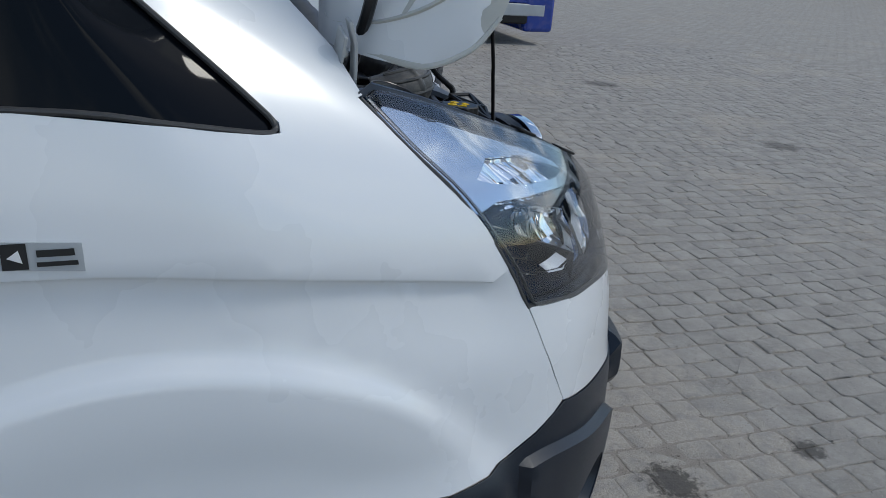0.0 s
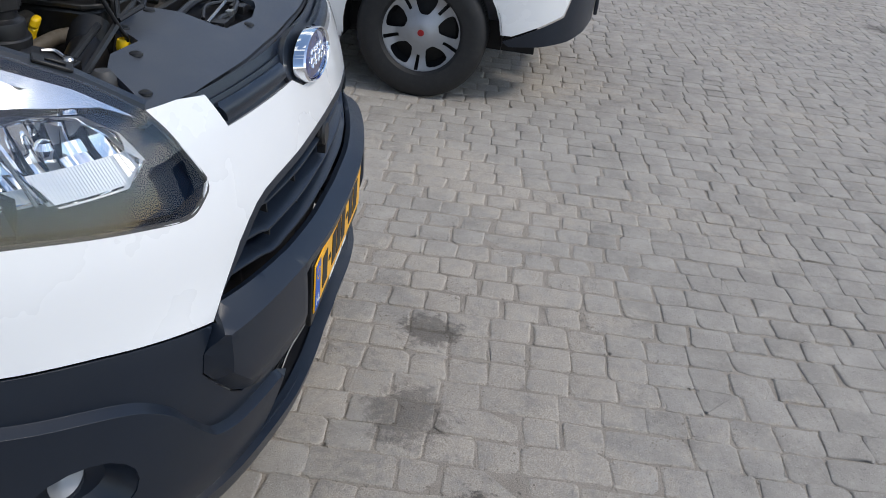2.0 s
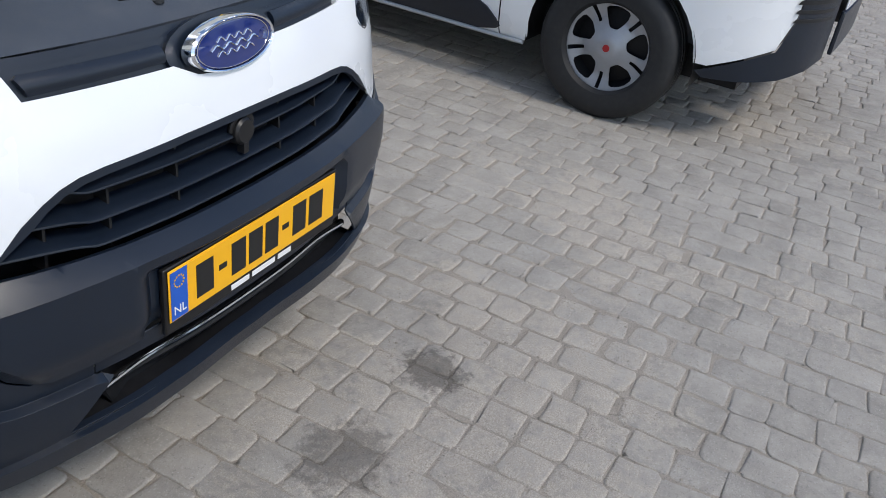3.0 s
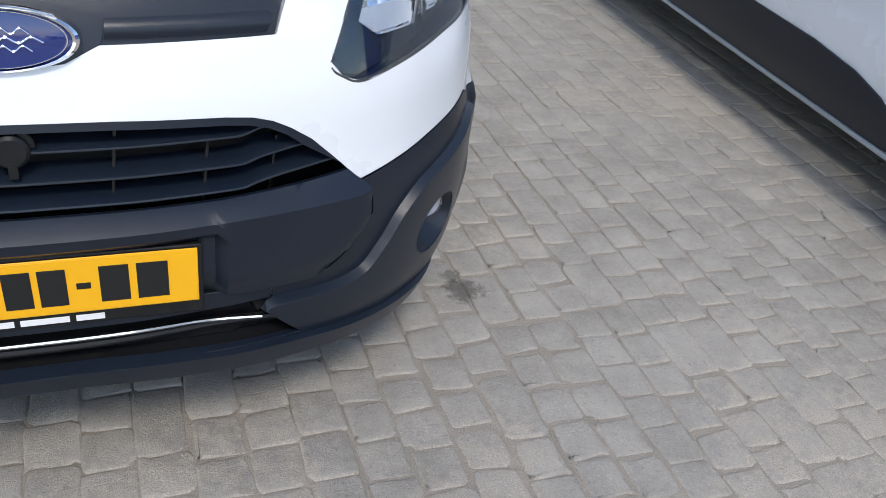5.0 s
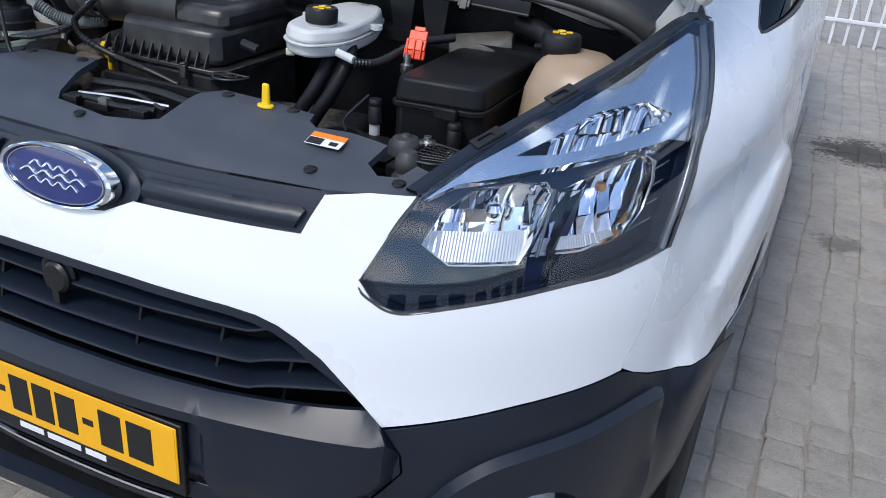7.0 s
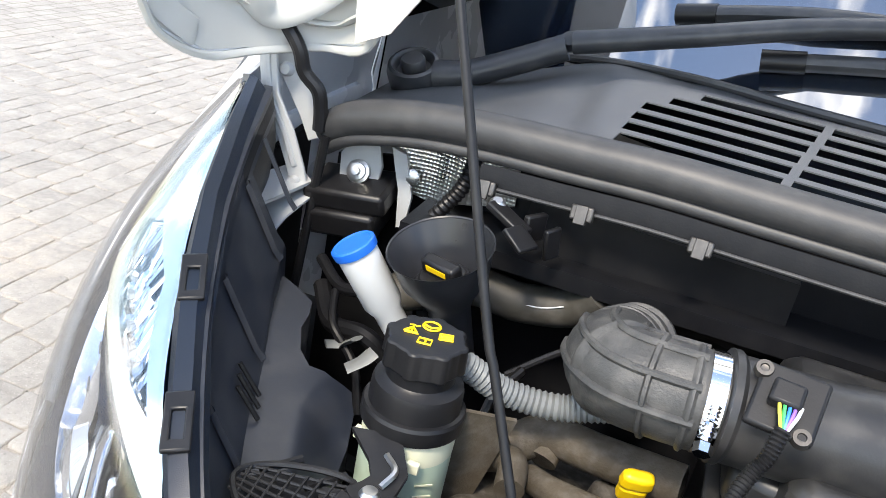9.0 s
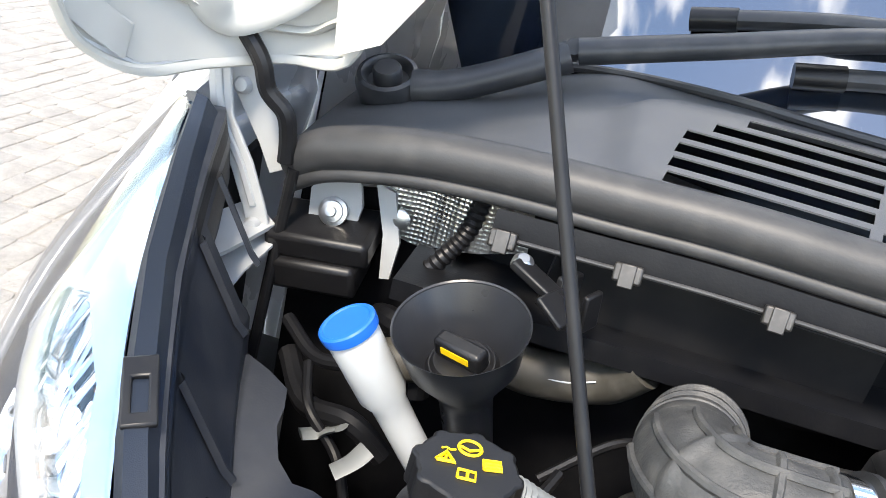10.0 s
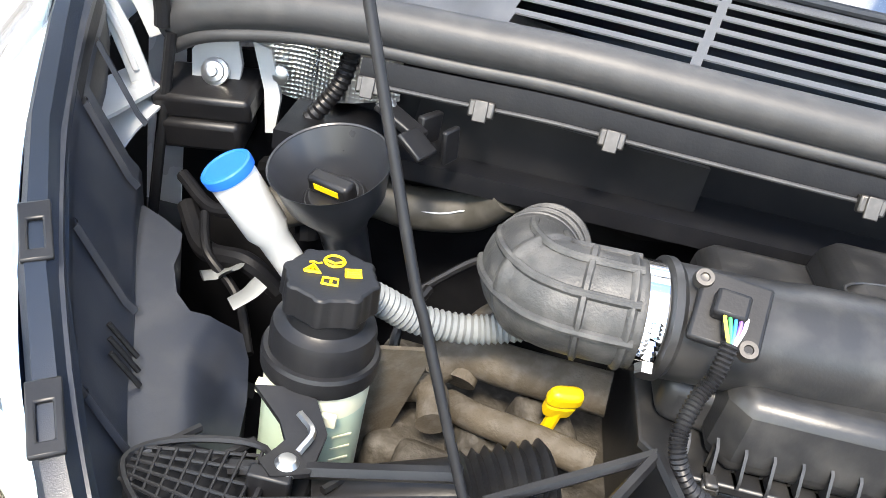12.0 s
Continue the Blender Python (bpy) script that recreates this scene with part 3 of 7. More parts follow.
# flanks: wing, door skin, window
SEAM = 0.0025
crown = [p for p in arch if p[1] >= 0.648]
wing = [(0.9595, 0.7165), (0.987, 0.702), (1.034, 0.684), (1.1, 0.664), (1.214, 0.650)] + [p for p in reversed(crown) if p[0] < u_of(WHEEL_Y)] + [p for p in reversed(crown) if p[0] >= u_of(WHEEL_Y)]
back_arch = [p for p in reversed(arch) if p[1] < 0.648 and p[0] > u_of(WHEEL_Y)]
wing += back_arch + [(u_of(1.50), 0.26), (u_of(1.52), 1.215), (1.70, 1.210), (1.42, 1.192), (1.262, 1.176), (1.222, 1.176), (1.200, 1.187), (1.194, 1.205), (1.184, 1.25), (1.166, 1.32), (1.12, 1.40), (1.04, 1.48), (0.87, 1.48), (0.885, 1.32), (0.925, 1.262), (0.985, 1.207), (0.998, 1.205), *[(a + SEAM, b) for a, b in LAMP_BACK[1:]], (1.0085, 0.83), (0.9880, 0.775)]
QUARTER = [(1.205, 1.168), (1.30, 1.172), (1.70, 1.203), (u_of(1.60), 1.21), (u_of(1.60), 1.62), (1.15, 1.62), (1.03, 1.485), (1.11, 1.40), (1.160, 1.32), (1.18, 1.22)]
for s in (1, -1):
    creases = [[(s * (1.08 + i * 0.02), CREASE(1.08 + i * 0.02) - off) for i in range(50)] for off in (-0.002, 0.0015, 0.005, 0.009)]
    creases += [[(s * u_of(WHEEL_Y + r * math.cos(radians(k))), WHEEL_Z + r * math.sin(radians(k))) for k in range(42, 131, 2)] for r in (0.602, 0.590, 0.578, 0.566, 0.556)]
    part("wing", sheet([(s * a, b) for a, b in wing], on_skin(), 0.004, 0.028, lines=creases), PAINT, van, "white front wing and pillar", bevel=0.0016)
    part("side_window", sheet([(s * a, b) for a, b in QUARTER], on_skin(-0.008), 0.004, 0.06), GLASS_DARK, van, "dark tinted side window")
    part("window_seal", tube([skin(s * a, b, 0.003) for a, b in ((u_of(1.6), 1.218), (1.70, 1.213), (1.42, 1.195), (1.262, 1.179), (1.224, 1.180), (1.205, 1.190), (1.198, 1.206), (1.188, 1.25), (1.170, 1.32), (1.124, 1.40), (1.044, 1.48))], 0.004, 8, 5), RUBBER, van)
    door = [(u_of(1.504), 0.30), (u_of(2.55), 0.30), (u_of(2.55), 1.195), (u_of(1.524), 1.20)]
    part("front_door", sheet([(s * a, b) for a, b in door], on_skin(), 0.004, 0.05), PAINT, van, "white front door", bevel=0.002)
    part("door_glass", sheet([(s * a, b) for a, b in ((u_of(1.6), 1.17), (u_of(2.52), 1.17), (u_of(2.52), 1.62), (u_of(1.6), 1.62))], on_skin(-0.010), 0.004, 0.1), GLASS_DARK, van)
    rear = [(u_of(2.555), 0.30), (u_of(3.55), 0.30), (u_of(3.58), 0.55), (u_of(3.72), 0.69), (u_of(3.92), 0.74), (u_of(4.12), 0.69), (u_of(4.26), 0.55), (u_of(4.30), 0.30), (u_of(4.88), 0.30), (u_of(4.88), 1.90), (u_of(1.75), 1.90), (0.84, 1.75), (0.87, 1.455), (1.035, 1.455), (1.145, 1.625), (u_of(2.555), 1.625)]
    part("side_panel", sheet([(s * a, b) for a, b in rear], on_skin(), 0.004, 0.08), PAINT, van, "white load bay side", bevel=0.002)
    part("sill", sheet([(s * a, b) for a, b in ((u_of(1.36), 0.22), (u_of(3.5), 0.22), (u_of(3.5), 0.295), (u_of(1.36), 0.255))], on_skin(0.004), 0.03, 0.08), PLASTIC, van, bevel=0.002)
    part("dealer_badge", sheet([(s * a, b) for a, b in ((1.652, 1.044), (1.743, 1.050), (1.741, 1.080), (1.650, 1.075))], on_skin(0.003), 0.003, 0.03), GREY_METAL, van, "small silver badge with plain bars", bevel=0.0005) if s < 0 else None
for a0, a1, b0, b1, mat in ((1.713, 1.741, 1.050, 1.078, BLACK_INK), (1.660, 1.703, 1.0625, 1.070, BLACK_INK), (1.658, 1.704, 1.052, 1.057, BLACK_INK)):
    part("badge_bar", sheet([(-a0, b0), (-a1, b0), (-a1, b1), (-a0, b1)], on_skin(0.0042), 0.001, 0.03), mat, van)
part("badge_bar", sheet([(-1.719, 1.057), (-1.735, 1.063), (-1.722, 1.071)], on_skin(0.0052), 0.001, 0.03), WHITE_INK, van)

# windscreen, roof, tail
def screen_y(x, z):
    return 0.93 + (z - 1.23) * 0.98 + 0.42 * (abs(x) / 0.8) ** 2.2


screen = [(-0.66, 1.19), (0, 1.19), (0.66, 1.19), (0.74, 1.27), (0.70, 1.86), (0, 1.92), (-0.70, 1.86), (-0.74, 1.27)]
part("windscreen", sheet(screen, lambda a, b, d: Vector((a, screen_y(a, b) + d, b)), 0.006, 0.05), SCREEN, van, "raked windscreen reflecting the sky")
roof = [(-0.78, 1.72), (0, 1.64), (0.78, 1.72), (0.80, 4.85), (-0.80, 4.85)]
part("roof", sheet(roof, lambda a, b, d: Vector((a, b, 1.97 - 0.07 * (abs(a) / 0.8) ** 3 - 0.10 * step01(2.2, 1.6, b) - d)), 0.006, 0.12), PAINT, van, "white roof", bevel=0.002)
part("tail_doors", box((1.90, 0.04, 1.62), (0, 4.89, 1.09)), PAINT, van, "white rear doors", bevel=0.03)
part("underbody", box((1.62, 4.3, 0.12), (0, 2.75, 0.30)), BAY, van)


def wheel_meshes(r=0.335, width=0.205):
    """Tyre with tread blocks and sidewall."""
    w = width / 2
    return lathe([(0.20, -w * 0.7), (0.215, -w * 0.92), (0.27, -w * 1.02), (0.31, -w * 0.95), (r - 0.006, -w * 0.80), (r, -w * 0.6), (r, -w * 0.25), (r - 0.007, -w * 0.22), (r - 0.007, -w * 0.12), (r, -w * 0.09), (r, w * 0.09), (r - 0.007, w * 0.12), (r - 0.007, w * 0.22), (r, w * 0.25), (r, w * 0.6), (r - 0.006, w * 0.80), (0.31, w * 0.95), (0.27, w * 1.02), (0.215, w * 0.92), (0.20, w * 0.7)], 56, pose(0, 0, 0, 0, 90, 0))


def hubcap_mesh(s):
    """Silver wheel trim: five double spokes with rounded openings between, domed hub."""
    holes = []
    for k in range(5):
        c = 2 * math.pi * k / 5 + 0.38
        holes.append(dense([(r * math.cos(c + a), r * math.sin(c + a)) for r, a in ((0.082, -0.24), (0.078, 0), (0.082, 0.24), (0.128, 0.36), (0.166, 0.33), (0.172, 0.0), (0.166, -0.33), (0.128, -0.36))], 0.02, 1))
        c += math.pi / 5
        holes.append([(r * math.cos(c + a), r * math.sin(c + a)) for r, a in ((0.108, -0.065), (0.108, 0.065), (0.178, 0.050), (0.178, -0.050))])

    def place(a, b, d):
        r = math.hypot(a, b)
        h = 0.062 + 0.020 * step01(0.075, 0.03, r) - 0.022 * step01(0.06, 0.13, r) + 0.020 * step01(0.12, 0.19, r) - 0.02 * step01(0.195, 0.208, r)
        return Vector((s * (h - d), a, b))
    return sheet(disc_outline(0, 0, 0.208, 0.208, 56), place, 0.006, 0.014, holes=holes)


def wheel(parent, at, s, hubcap=True):
    t = part("wheel", wheel_meshes(), TYRE, parent, "dusty black tyre")
    t.location = at
    k = lathe([(0.0, s * 0.02), (0.08, s * 0.02), (0.17, s * 0.0), (0.205, s * 0.06), (0.206, s * -0.05), (0.0, s * -0.05)], 40, pose(0, 0, 0, 0, 90, 0))
    part("rim", k, BAY, t)
    if hubcap:
        part("hub_cap", hubcap_mesh(s), SILVER, t, "scuffed silver five-spoke wheel trim", bevel=0.0012).scale = (1, 1.13, 1.13)
        part("hub_mark", lathe([(0, s * 0.0855), (0.016, s * 0.085), (0.018, s * 0.080)], 24, pose(0, 0, 0, 0, 90, 0)), BADGE_RED, t)
    return t


BADGE_RED = material("badge_red", (0.30, 0.012, 0.015), 0.3, vary=0.2, scale=40)
for s in (1, -1):
    wheel(van, (s * 0.872, WHEEL_Y, WHEEL_Z), s)
    wheel(van, (s * 0.83, 3.92, WHEEL_Z), s)
    liner = bmesh.new()
    prev = None
    for k in range(-10, 191, 10):
        a = radians(k)
        row = [liner.verts.new((s * x, WHEEL_Y + 0.40 * math.cos(a), WHEEL_Z + 0.40 * math.sin(a))) for x in (0.955, 0.62)]
        if prev:
            liner.faces.new([prev[0], prev[1], row[1], row[0]])
        prev = row
    part("wheel_liner", liner, BAY, van)

# ---- headlights ----
def scaled(poly, f, c=None):
    c = c or (sum(p[0] for p in poly) / len(poly), sum(p[1] for p in poly) / len(poly))
    return [(c[0] + (a - c[0]) * f, c[1] + (b - c[1]) * f) for a, b in poly]


LAMP = [*LAMP_LOW, *LAMP_IN[1:], *LAMP_TOP[1:], *LAMP_BACK[1:-1]]
LOW_BEAM = [(0.591, 0.935), (0.637, 0.906), (0.745, 0.906), (0.766, 0.950), (0.776, 1.008), (0.758, 1.022), (0.715, 1.024), (0.650, 1.014), (0.610, 0.980)]
HIGH_BEAM = [(0.762, 0.917), (0.851, 0.917), (0.922, 0.930), (0.956, 0.963), (0.966, 1.005), (0.958, 1.035), (0.930, 1.046), (0.880, 1.038), (0.830, 1.024), (0.790, 1.010)]
INDICATOR = [(0.694, 1.056), (0.755, 1.084), (0.797, 1.106), (0.89, 1.118), (0.962, 1.096), (0.940, 1.086), (0.847, 1.068), (0.765, 1.057)]


def facet_bowl(hole, deep, cols, rows, place):
    """Concave mirror of small, slightly bulging facets, each tilted a little its own way."""
    rr = np.random.RandomState(3 + cols + int(deep * 1000))
    lo = [min(p[k] for p in hole) - 0.008 for k in (0, 1)]
    hi = [max(p[k] for p in hole) + 0.008 for k in (0, 1)]
    big = scaled(hole, 1.14)
    bm = bmesh.new()
    for i in range(cols):
        for j in range(rows):
            a0, a1 = (lo[0] + (hi[0] - lo[0]) * (i + q) / cols for q in (0, 1))
            b0, b1 = (lo[1] + (hi[1] - lo[1]) * (j + q) / rows for q in (0, 1))
            if not any(inside(p, big) for p in ((a0, b0), (a1, b0), (a0, b1), (a1, b1))):
                continue
            ta, tb, bulge = rr.uniform(-0.30, 0.30), rr.uniform(-0.22, 0.30), rr.uniform(0.0012, 0.0030)

            def depth(a, b):
                ca, cb = 2 * (a - lo[0]) / (hi[0] - lo[0]) - 1, 2 * (b - lo[1]) / (hi[1] - lo[1]) - 1
                q = 2 * (a - a0) / (a1 - a0) - 1
                return deep - (deep - min(0.046, 0.8 * deep)) * min(1.0, 0.5 * (ca * ca + cb * cb)) + ta * (a - (a0 + a1) / 2) + tb * (b - (b0 + b1) / 2) - bulge * (1 - q * q)
            grid = [[bm.verts.new(place(a0 + (a1 - a0) * m / 4, b0 + (b1 - b0) * w / 2, depth(a0 + (a1 - a0) * m / 4, b0 + (b1 - b0) * w / 2))) for w in range(3)] for m in range(5)]
            for m in range(4):
                for w in range(2):
                    bm.faces.new([grid[m][w], grid[m + 1][w], grid[m + 1][w + 1], grid[m][w + 1]])
    return bm


STRIPED = material("ribbed_lamp_glass", (0.60, 0.61, 0.62), 0.36, metal=0.6, vary=0.05, scale=40)
LAMP_TRIM = material("lamp_trim", (0.16, 0.17, 0.18), 0.25, metal=0.5, vary=0.1, scale=20)
for s in (1, -1):
    def sk(a, b, d, s=s):
        return skin(s * a, b, d)
    hl = part("headlight", strips([[sk(a, b, d) for a, b in dense(scaled(LAMP, f), 0.02)[:1] + dense(scaled(LAMP, f), 0.02)[1:]] for f, d in ((0.995, 0.004),)] + [[sk(a, b, d * (1 - 0.62 * step01(1.06, 1.13, b))) for a, b in [(0.772 + (p[0] - 0.772) * f, 1.0 + (p[1] - 1.0) * f) for p in dense(scaled(LAMP, 0.995), 0.02)]] for f, d in ((0.985, 0.012), (0.97, 0.05), (0.93, 0.10), (0.80, 0.115))], cap=True), HOUSING, van, "clear headlight with dark inner housing", smooth=40)
    part("lens", sheet([(s * a, b) for a, b in LAMP], on_skin(0.002), 0.003, 0.02, rounds=1), LENS, hl, "clear plastic lens")
    part("lamp_edge", tube([sk(a, b, 0.004) for a, b in [*LAMP_LOW, *LAMP_IN[1:]]], 0.0045, 8, 4), RUBBER, hl)
    part("lamp_edge", tube([sk(a + 0.001, b, 0.003) for a, b in LAMP_BACK], 0.004, 8, 4), RUBBER, hl)
    holes = [[(s * a, b) for a, b in h] for h in (LOW_BEAM, HIGH_BEAM, INDICATOR)]
    low_field = [(0.519, 0.882), (0.540, 0.859), (0.58, 0.847), (0.65, 0.858), (0.73, 0.870), (0.822, 0.883), (0.911, 0.892), (1.014, 0.908), (1.034, 0.99), (1.036, 1.045), (0.97, 1.058), (0.85, 1.048), (0.72, 1.032), (0.62, 1.014), (0.572, 0.987), (0.548, 0.95)]
    top_field = [(0.574, 0.992), (0.62, 1.018), (0.72, 1.036), (0.85, 1.052), (0.97, 1.062), (1.035, 1.050), (1.036, 1.08), (1.018, 1.141), (0.986, 1.190), (0.95, 1.198), (0.89, 1.176), (0.819, 1.140), (0.726, 1.095), (0.637, 1.045)]

    def bezel_place(a, b, d, s=s):
        shelf = 0.012 * step01(1.055, 1.035, b) * step01(0.55, 0.7, abs(a))
        return skin(a, b, 0.026 + shelf + d)
    part("bezel", sheet([(s * a, b) for a, b in low_field], bezel_place, 0.004, 0.016, holes=holes[:2]), HOUSING, hl, "dark blue-black inner bezel", bevel=0.001)
    part("upper_trim", sheet([(s * a, b) for a, b in top_field], lambda a, b, d, s=s: skin(a, b, 0.016 + d), 0.004, 0.016, holes=holes[2:]), UPPER, hl, "glossy trim round the indicator", bevel=0.001)
    for hole, deep, cols, rws in ((LOW_BEAM, 0.105, 7, 3), (HIGH_BEAM, 0.100, 7, 3), (INDICATOR, 0.036, 14, 2)):
        part("reflector", facet_bowl(hole, deep, cols, rws, sk), REFLECTOR, hl, "faceted bright reflector", smooth=14)
        ring = dense(hole, 0.02)
        part("reflector_rim", strips([[sk(a, b, d) for a, b in scaled(ring, f)] for f, d in ((1.012, 0.024), (0.99, 0.030), (1.0, 0.052))]), REFLECTOR, hl, smooth=50)
    for hole, frac in ((LOW_BEAM, 0.40), (HIGH_BEAM, 0.16)):
        lo, hi = min(b for a, b in hole), max(b for a, b in hole)
        cutz = lo + (hi - lo) * frac
        rows = []
        edge = dense(hole, 0.012)
        band = [p for p in edge if p[1] <= cutz]
        xs = sorted(band)
        n = 64
        ua, ub = min(a for a, b in band) + 0.006, max(a for a, b in band) - 0.006
        prev = None
        bm = bmesh.new()
        for i in range(n + 1):
            u = ua + (ub - ua) * i / n
            zl = min((b for a, b in edge if abs(a - u) < 0.012), default=lo) + 0.003
            d = 0.036 + (0.0005 if i % 2 else 0.0)
            row = [bm.verts.new(sk(u, zl, d)), bm.verts.new(sk(u, max(zl + 0.004, cutz), d + 0.012))]
            if prev:
                bm.faces.new([prev[0], prev[1], row[1], row[0]])
            prev = row
        part("ribbed_glass", bm, STRIPED, hl, smooth=10)
    for u, z, d, r, mat in ((0.70, 0.985, 0.075, 0.014, REFLECTOR), (0.905, 1.005, 0.085, 0.009, AMBER), (0.86, 1.094, 0.060, 0.009, AMBER)):
        m = Matrix.Translation(sk(u, z, d))
        part("bulb", lathe([(0, r), (r * 0.7, r * 0.7), (r, 0), (r * 0.7, -r * 0.7), (0, -r)], 14, m), mat, hl)
    bm = bmesh.new()
    tube([sk(0.772, 0.915, 0.022), sk(0.776, 0.965, 0.024), sk(0.777, 1.012, 0.027)], 0.0028, 8, 4, bm)
    part("divider", bm, LAMP_TRIM, hl)
    bm = bmesh.new()
    for k in range(5):
        tube([sk(0.99 + 0.004 * k, 0.945 + 0.028 * k, 0.030), sk(0.93 + 0.010 * k, 0.925 + 0.030 * k, 0.040)], 0.0012, 6, 1, bm)
    part("side_ribs", bm, LAMP_TRIM, hl)
    strip_dots = bmesh.new()
    tube([sk(a - 0.018, b, 0.006) for a, b in LAMP_BACK], 0.006, 8, 4, strip_dots, flat=0.4)
    part("lens_border", strip_dots, LAMP_TRIM, hl)
    # black upper edge of the lamp with its latches
    bm = bmesh.new()
    top = LAMP_TOP
    strips([[sk(a, b, 0.002) for a, b in top], [sk(a - 0.004, b + 0.006, -0.001) for a, b in top], [sk(a - 0.020, b + 0.010, 0.006) for a, b in top], [sk(a - 0.022, b + 0.008, 0.03) for a, b in top]], bm, closed=False)
    rim = part("lamp_top_edge", bm, PLASTIC, hl, "black edge along the lamp", smooth=30)
    for a, b in ((0.655, 1.066), (0.745, 1.116)):
        lt = part("lamp_latch", sheet([(-0.011, -0.026), (0.011, -0.026), (0.011, 0.026), (-0.011, 0.026)], lambda p, q, d: Vector((p, q, -d)), 0.005, 0.02, holes=[[(-0.005, -0.016), (0.005, -0.016), (0.005, 0.010), (-0.005, 0.010)]]), PLASTIC_DARK, hl, "black lamp latch frame", bevel=0.0015)
        q = sk(a, b, 0.0)
        lt.location = q + Vector((-s * 0.013, 0.002, 0.008))
        lt.rotation_euler = (radians(20), s * radians(8), s * radians(-28))

# ---- front panel cover ----
def cover_place(a, b, d):
    z = 0.988 + 0.36 * min(b - 0.150, 0.13) + 0.10 * max(0, b - 0.28) - 0.010 * step01(0.185, 0.150, b) - 0.012 * (abs(a) / 0.55) ** 4
    return Vector((a, b, z - d))


COVER_LINE = [(-0.558, 0.188), (-0.413, 0.166), (-0.2, 0.150), (0, 0.146), (0.2, 0.150), (0.413, 0.166), (0.556, 0.188), (0.545, 0.250), (0.522, 0.255), (0.508, 0.222), (0.478, 0.214), (0.452, 0.232), (0.460, 0.278), (0.392, 0.286), (0.335, 0.276), (0.315, 0.290), (0.307, 0.316), (0.225, 0.327), (0.123, 0.331), (0.095, 0.305), (0.080, 0.214), (0.055, 0.204), (-0.013, 0.192), (-0.060, 0.198), (-0.128, 0.206), (-0.142, 0.225), (-0.172, 0.345), (-0.307, 0.338), (-0.335, 0.300), (-0.352, 0.280), (-0.43, 0.292), (-0.478, 0.276), (-0.515, 0.222)]
cover = part("front_panel_cover", sheet(COVER_LINE, cover_place, 0.012, 0.02), COVER, van, "large scuffed grey-black plastic cover", bevel=0.004, segments=3)
lip = bmesh.new()
fr = [(-0.556, 0.188), (-0.413, 0.166), (-0.2, 0.150), (0, 0.146), (0.2, 0.150), (0.413, 0.166), (0.556, 0.188)]
fr = [(p.x, p.y) for p in spline([(a, b, 0) for a, b in fr], 6)]
strips([[cover_place(a, b + 0.004, 0.004) for a, b in fr], [cover_place(a, b - 0.003, 0.010) for a, b in fr], [cover_place(a, b + 0.006, 0.022) for a, b in fr], [cover_place(a, b + 0.03, 0.03) for a, b in fr]], lip, closed=False)
part("cover_lip", lip, COVER, cover)
for a, b in ((-0.50, 0.212), (-0.31, 0.322), (-0.19, 0.326), (-0.06, 0.185), (0.14, 0.315), (0.27, 0.312), (0.515, 0.212), (0.38, 0.19), (-0.40, 0.265)):
    part("push_clip", lathe([(0, 0.003), (0.007, 0.003), (0.010, 0.0015), (0.011, -0.002)], 16, Matrix.Translation(cover_place(a, b, -0.001))), PLASTIC_DARK, cover)
TEAL = material("teal_plastic", (0.02, 0.22, 0.18), 0.4, vary=0.1)
YELLOW = material("yellow_plastic", (0.85, 0.55, 0.01), 0.4, vary=0.06, scale=20)
ORANGE = material("orange_label", (0.85, 0.22, 0.01), 0.5, vary=0.05)
latch = part("bonnet_latch_tab", slab([(-0.0075, -0.004), (0.0075, -0.004), (0.0075, 0.004), (-0.0075, 0.004)], 0.0, 0.036, Matrix.Translation((0.2235, 0.303, 1.040)), taper=0.82), YELLOW, van, "yellow bonnet release tab", bevel=0.003)
part("tab_foot", slab(disc_outline(0, 0, 0.015, 0.010, 20), 0.0, 0.006, Matrix.Translation((0.2235, 0.302, 1.036))), YELLOW, latch, bevel=0.002)
sticker = part("warning_label", box((0.060, 0.030, 0.001), (0.372, 0.246, 1.0265), (16, 0, 0)), WHITE_INK, van, "small orange, white and black warning label")
sticker.rotation_euler = (0, 0, 0)
part("label_stripe", box((0.060, 0.012, 0.0006), (0.372, 0.2555, 1.0300), (16, 0, 0)), ORANGE, sticker)
part("label_field", box((0.026, 0.016, 0.0006), (0.356, 0.240, 1.0256), (16, 0, 0)), BLACK_INK, sticker)
part("label_mark", box((0.014, 0.009, 0.0005), (0.388, 0.240, 1.0256), (16, 0, 0)), BLACK_INK, sticker)
part("slam_panel", box((1.06, 0.10, 0.16), (0, 0.245, 0.885)), BAY, van)
# latch gear in the cut-out
part("latch_tray", sheet([(-0.165, 0.18), (0.10, 0.18), (0.115, 0.34), (-0.165, 0.35)], lambda a, b, d: Vector((a, b, 0.985 + 0.1 * (b - 0.2) - d)), 0.004, 0.05), BAY, van)
gear = bmesh.new()
for pts, r in (([(-0.13, 0.225, 1.006), (-0.08, 0.232, 1.012), (-0.02, 0.228, 1.010), (0.05, 0.240, 1.012)], 0.006), ([(-0.10, 0.26, 1.012), (-0.03, 0.275, 1.020), (0.06, 0.250, 1.012)], 0.004), ([(-0.14, 0.30, 1.015), (-0.02, 0.305, 1.02), (0.08, 0.29, 1.018)], 0.008)):
    tube(pts, r, 8, 6, gear)
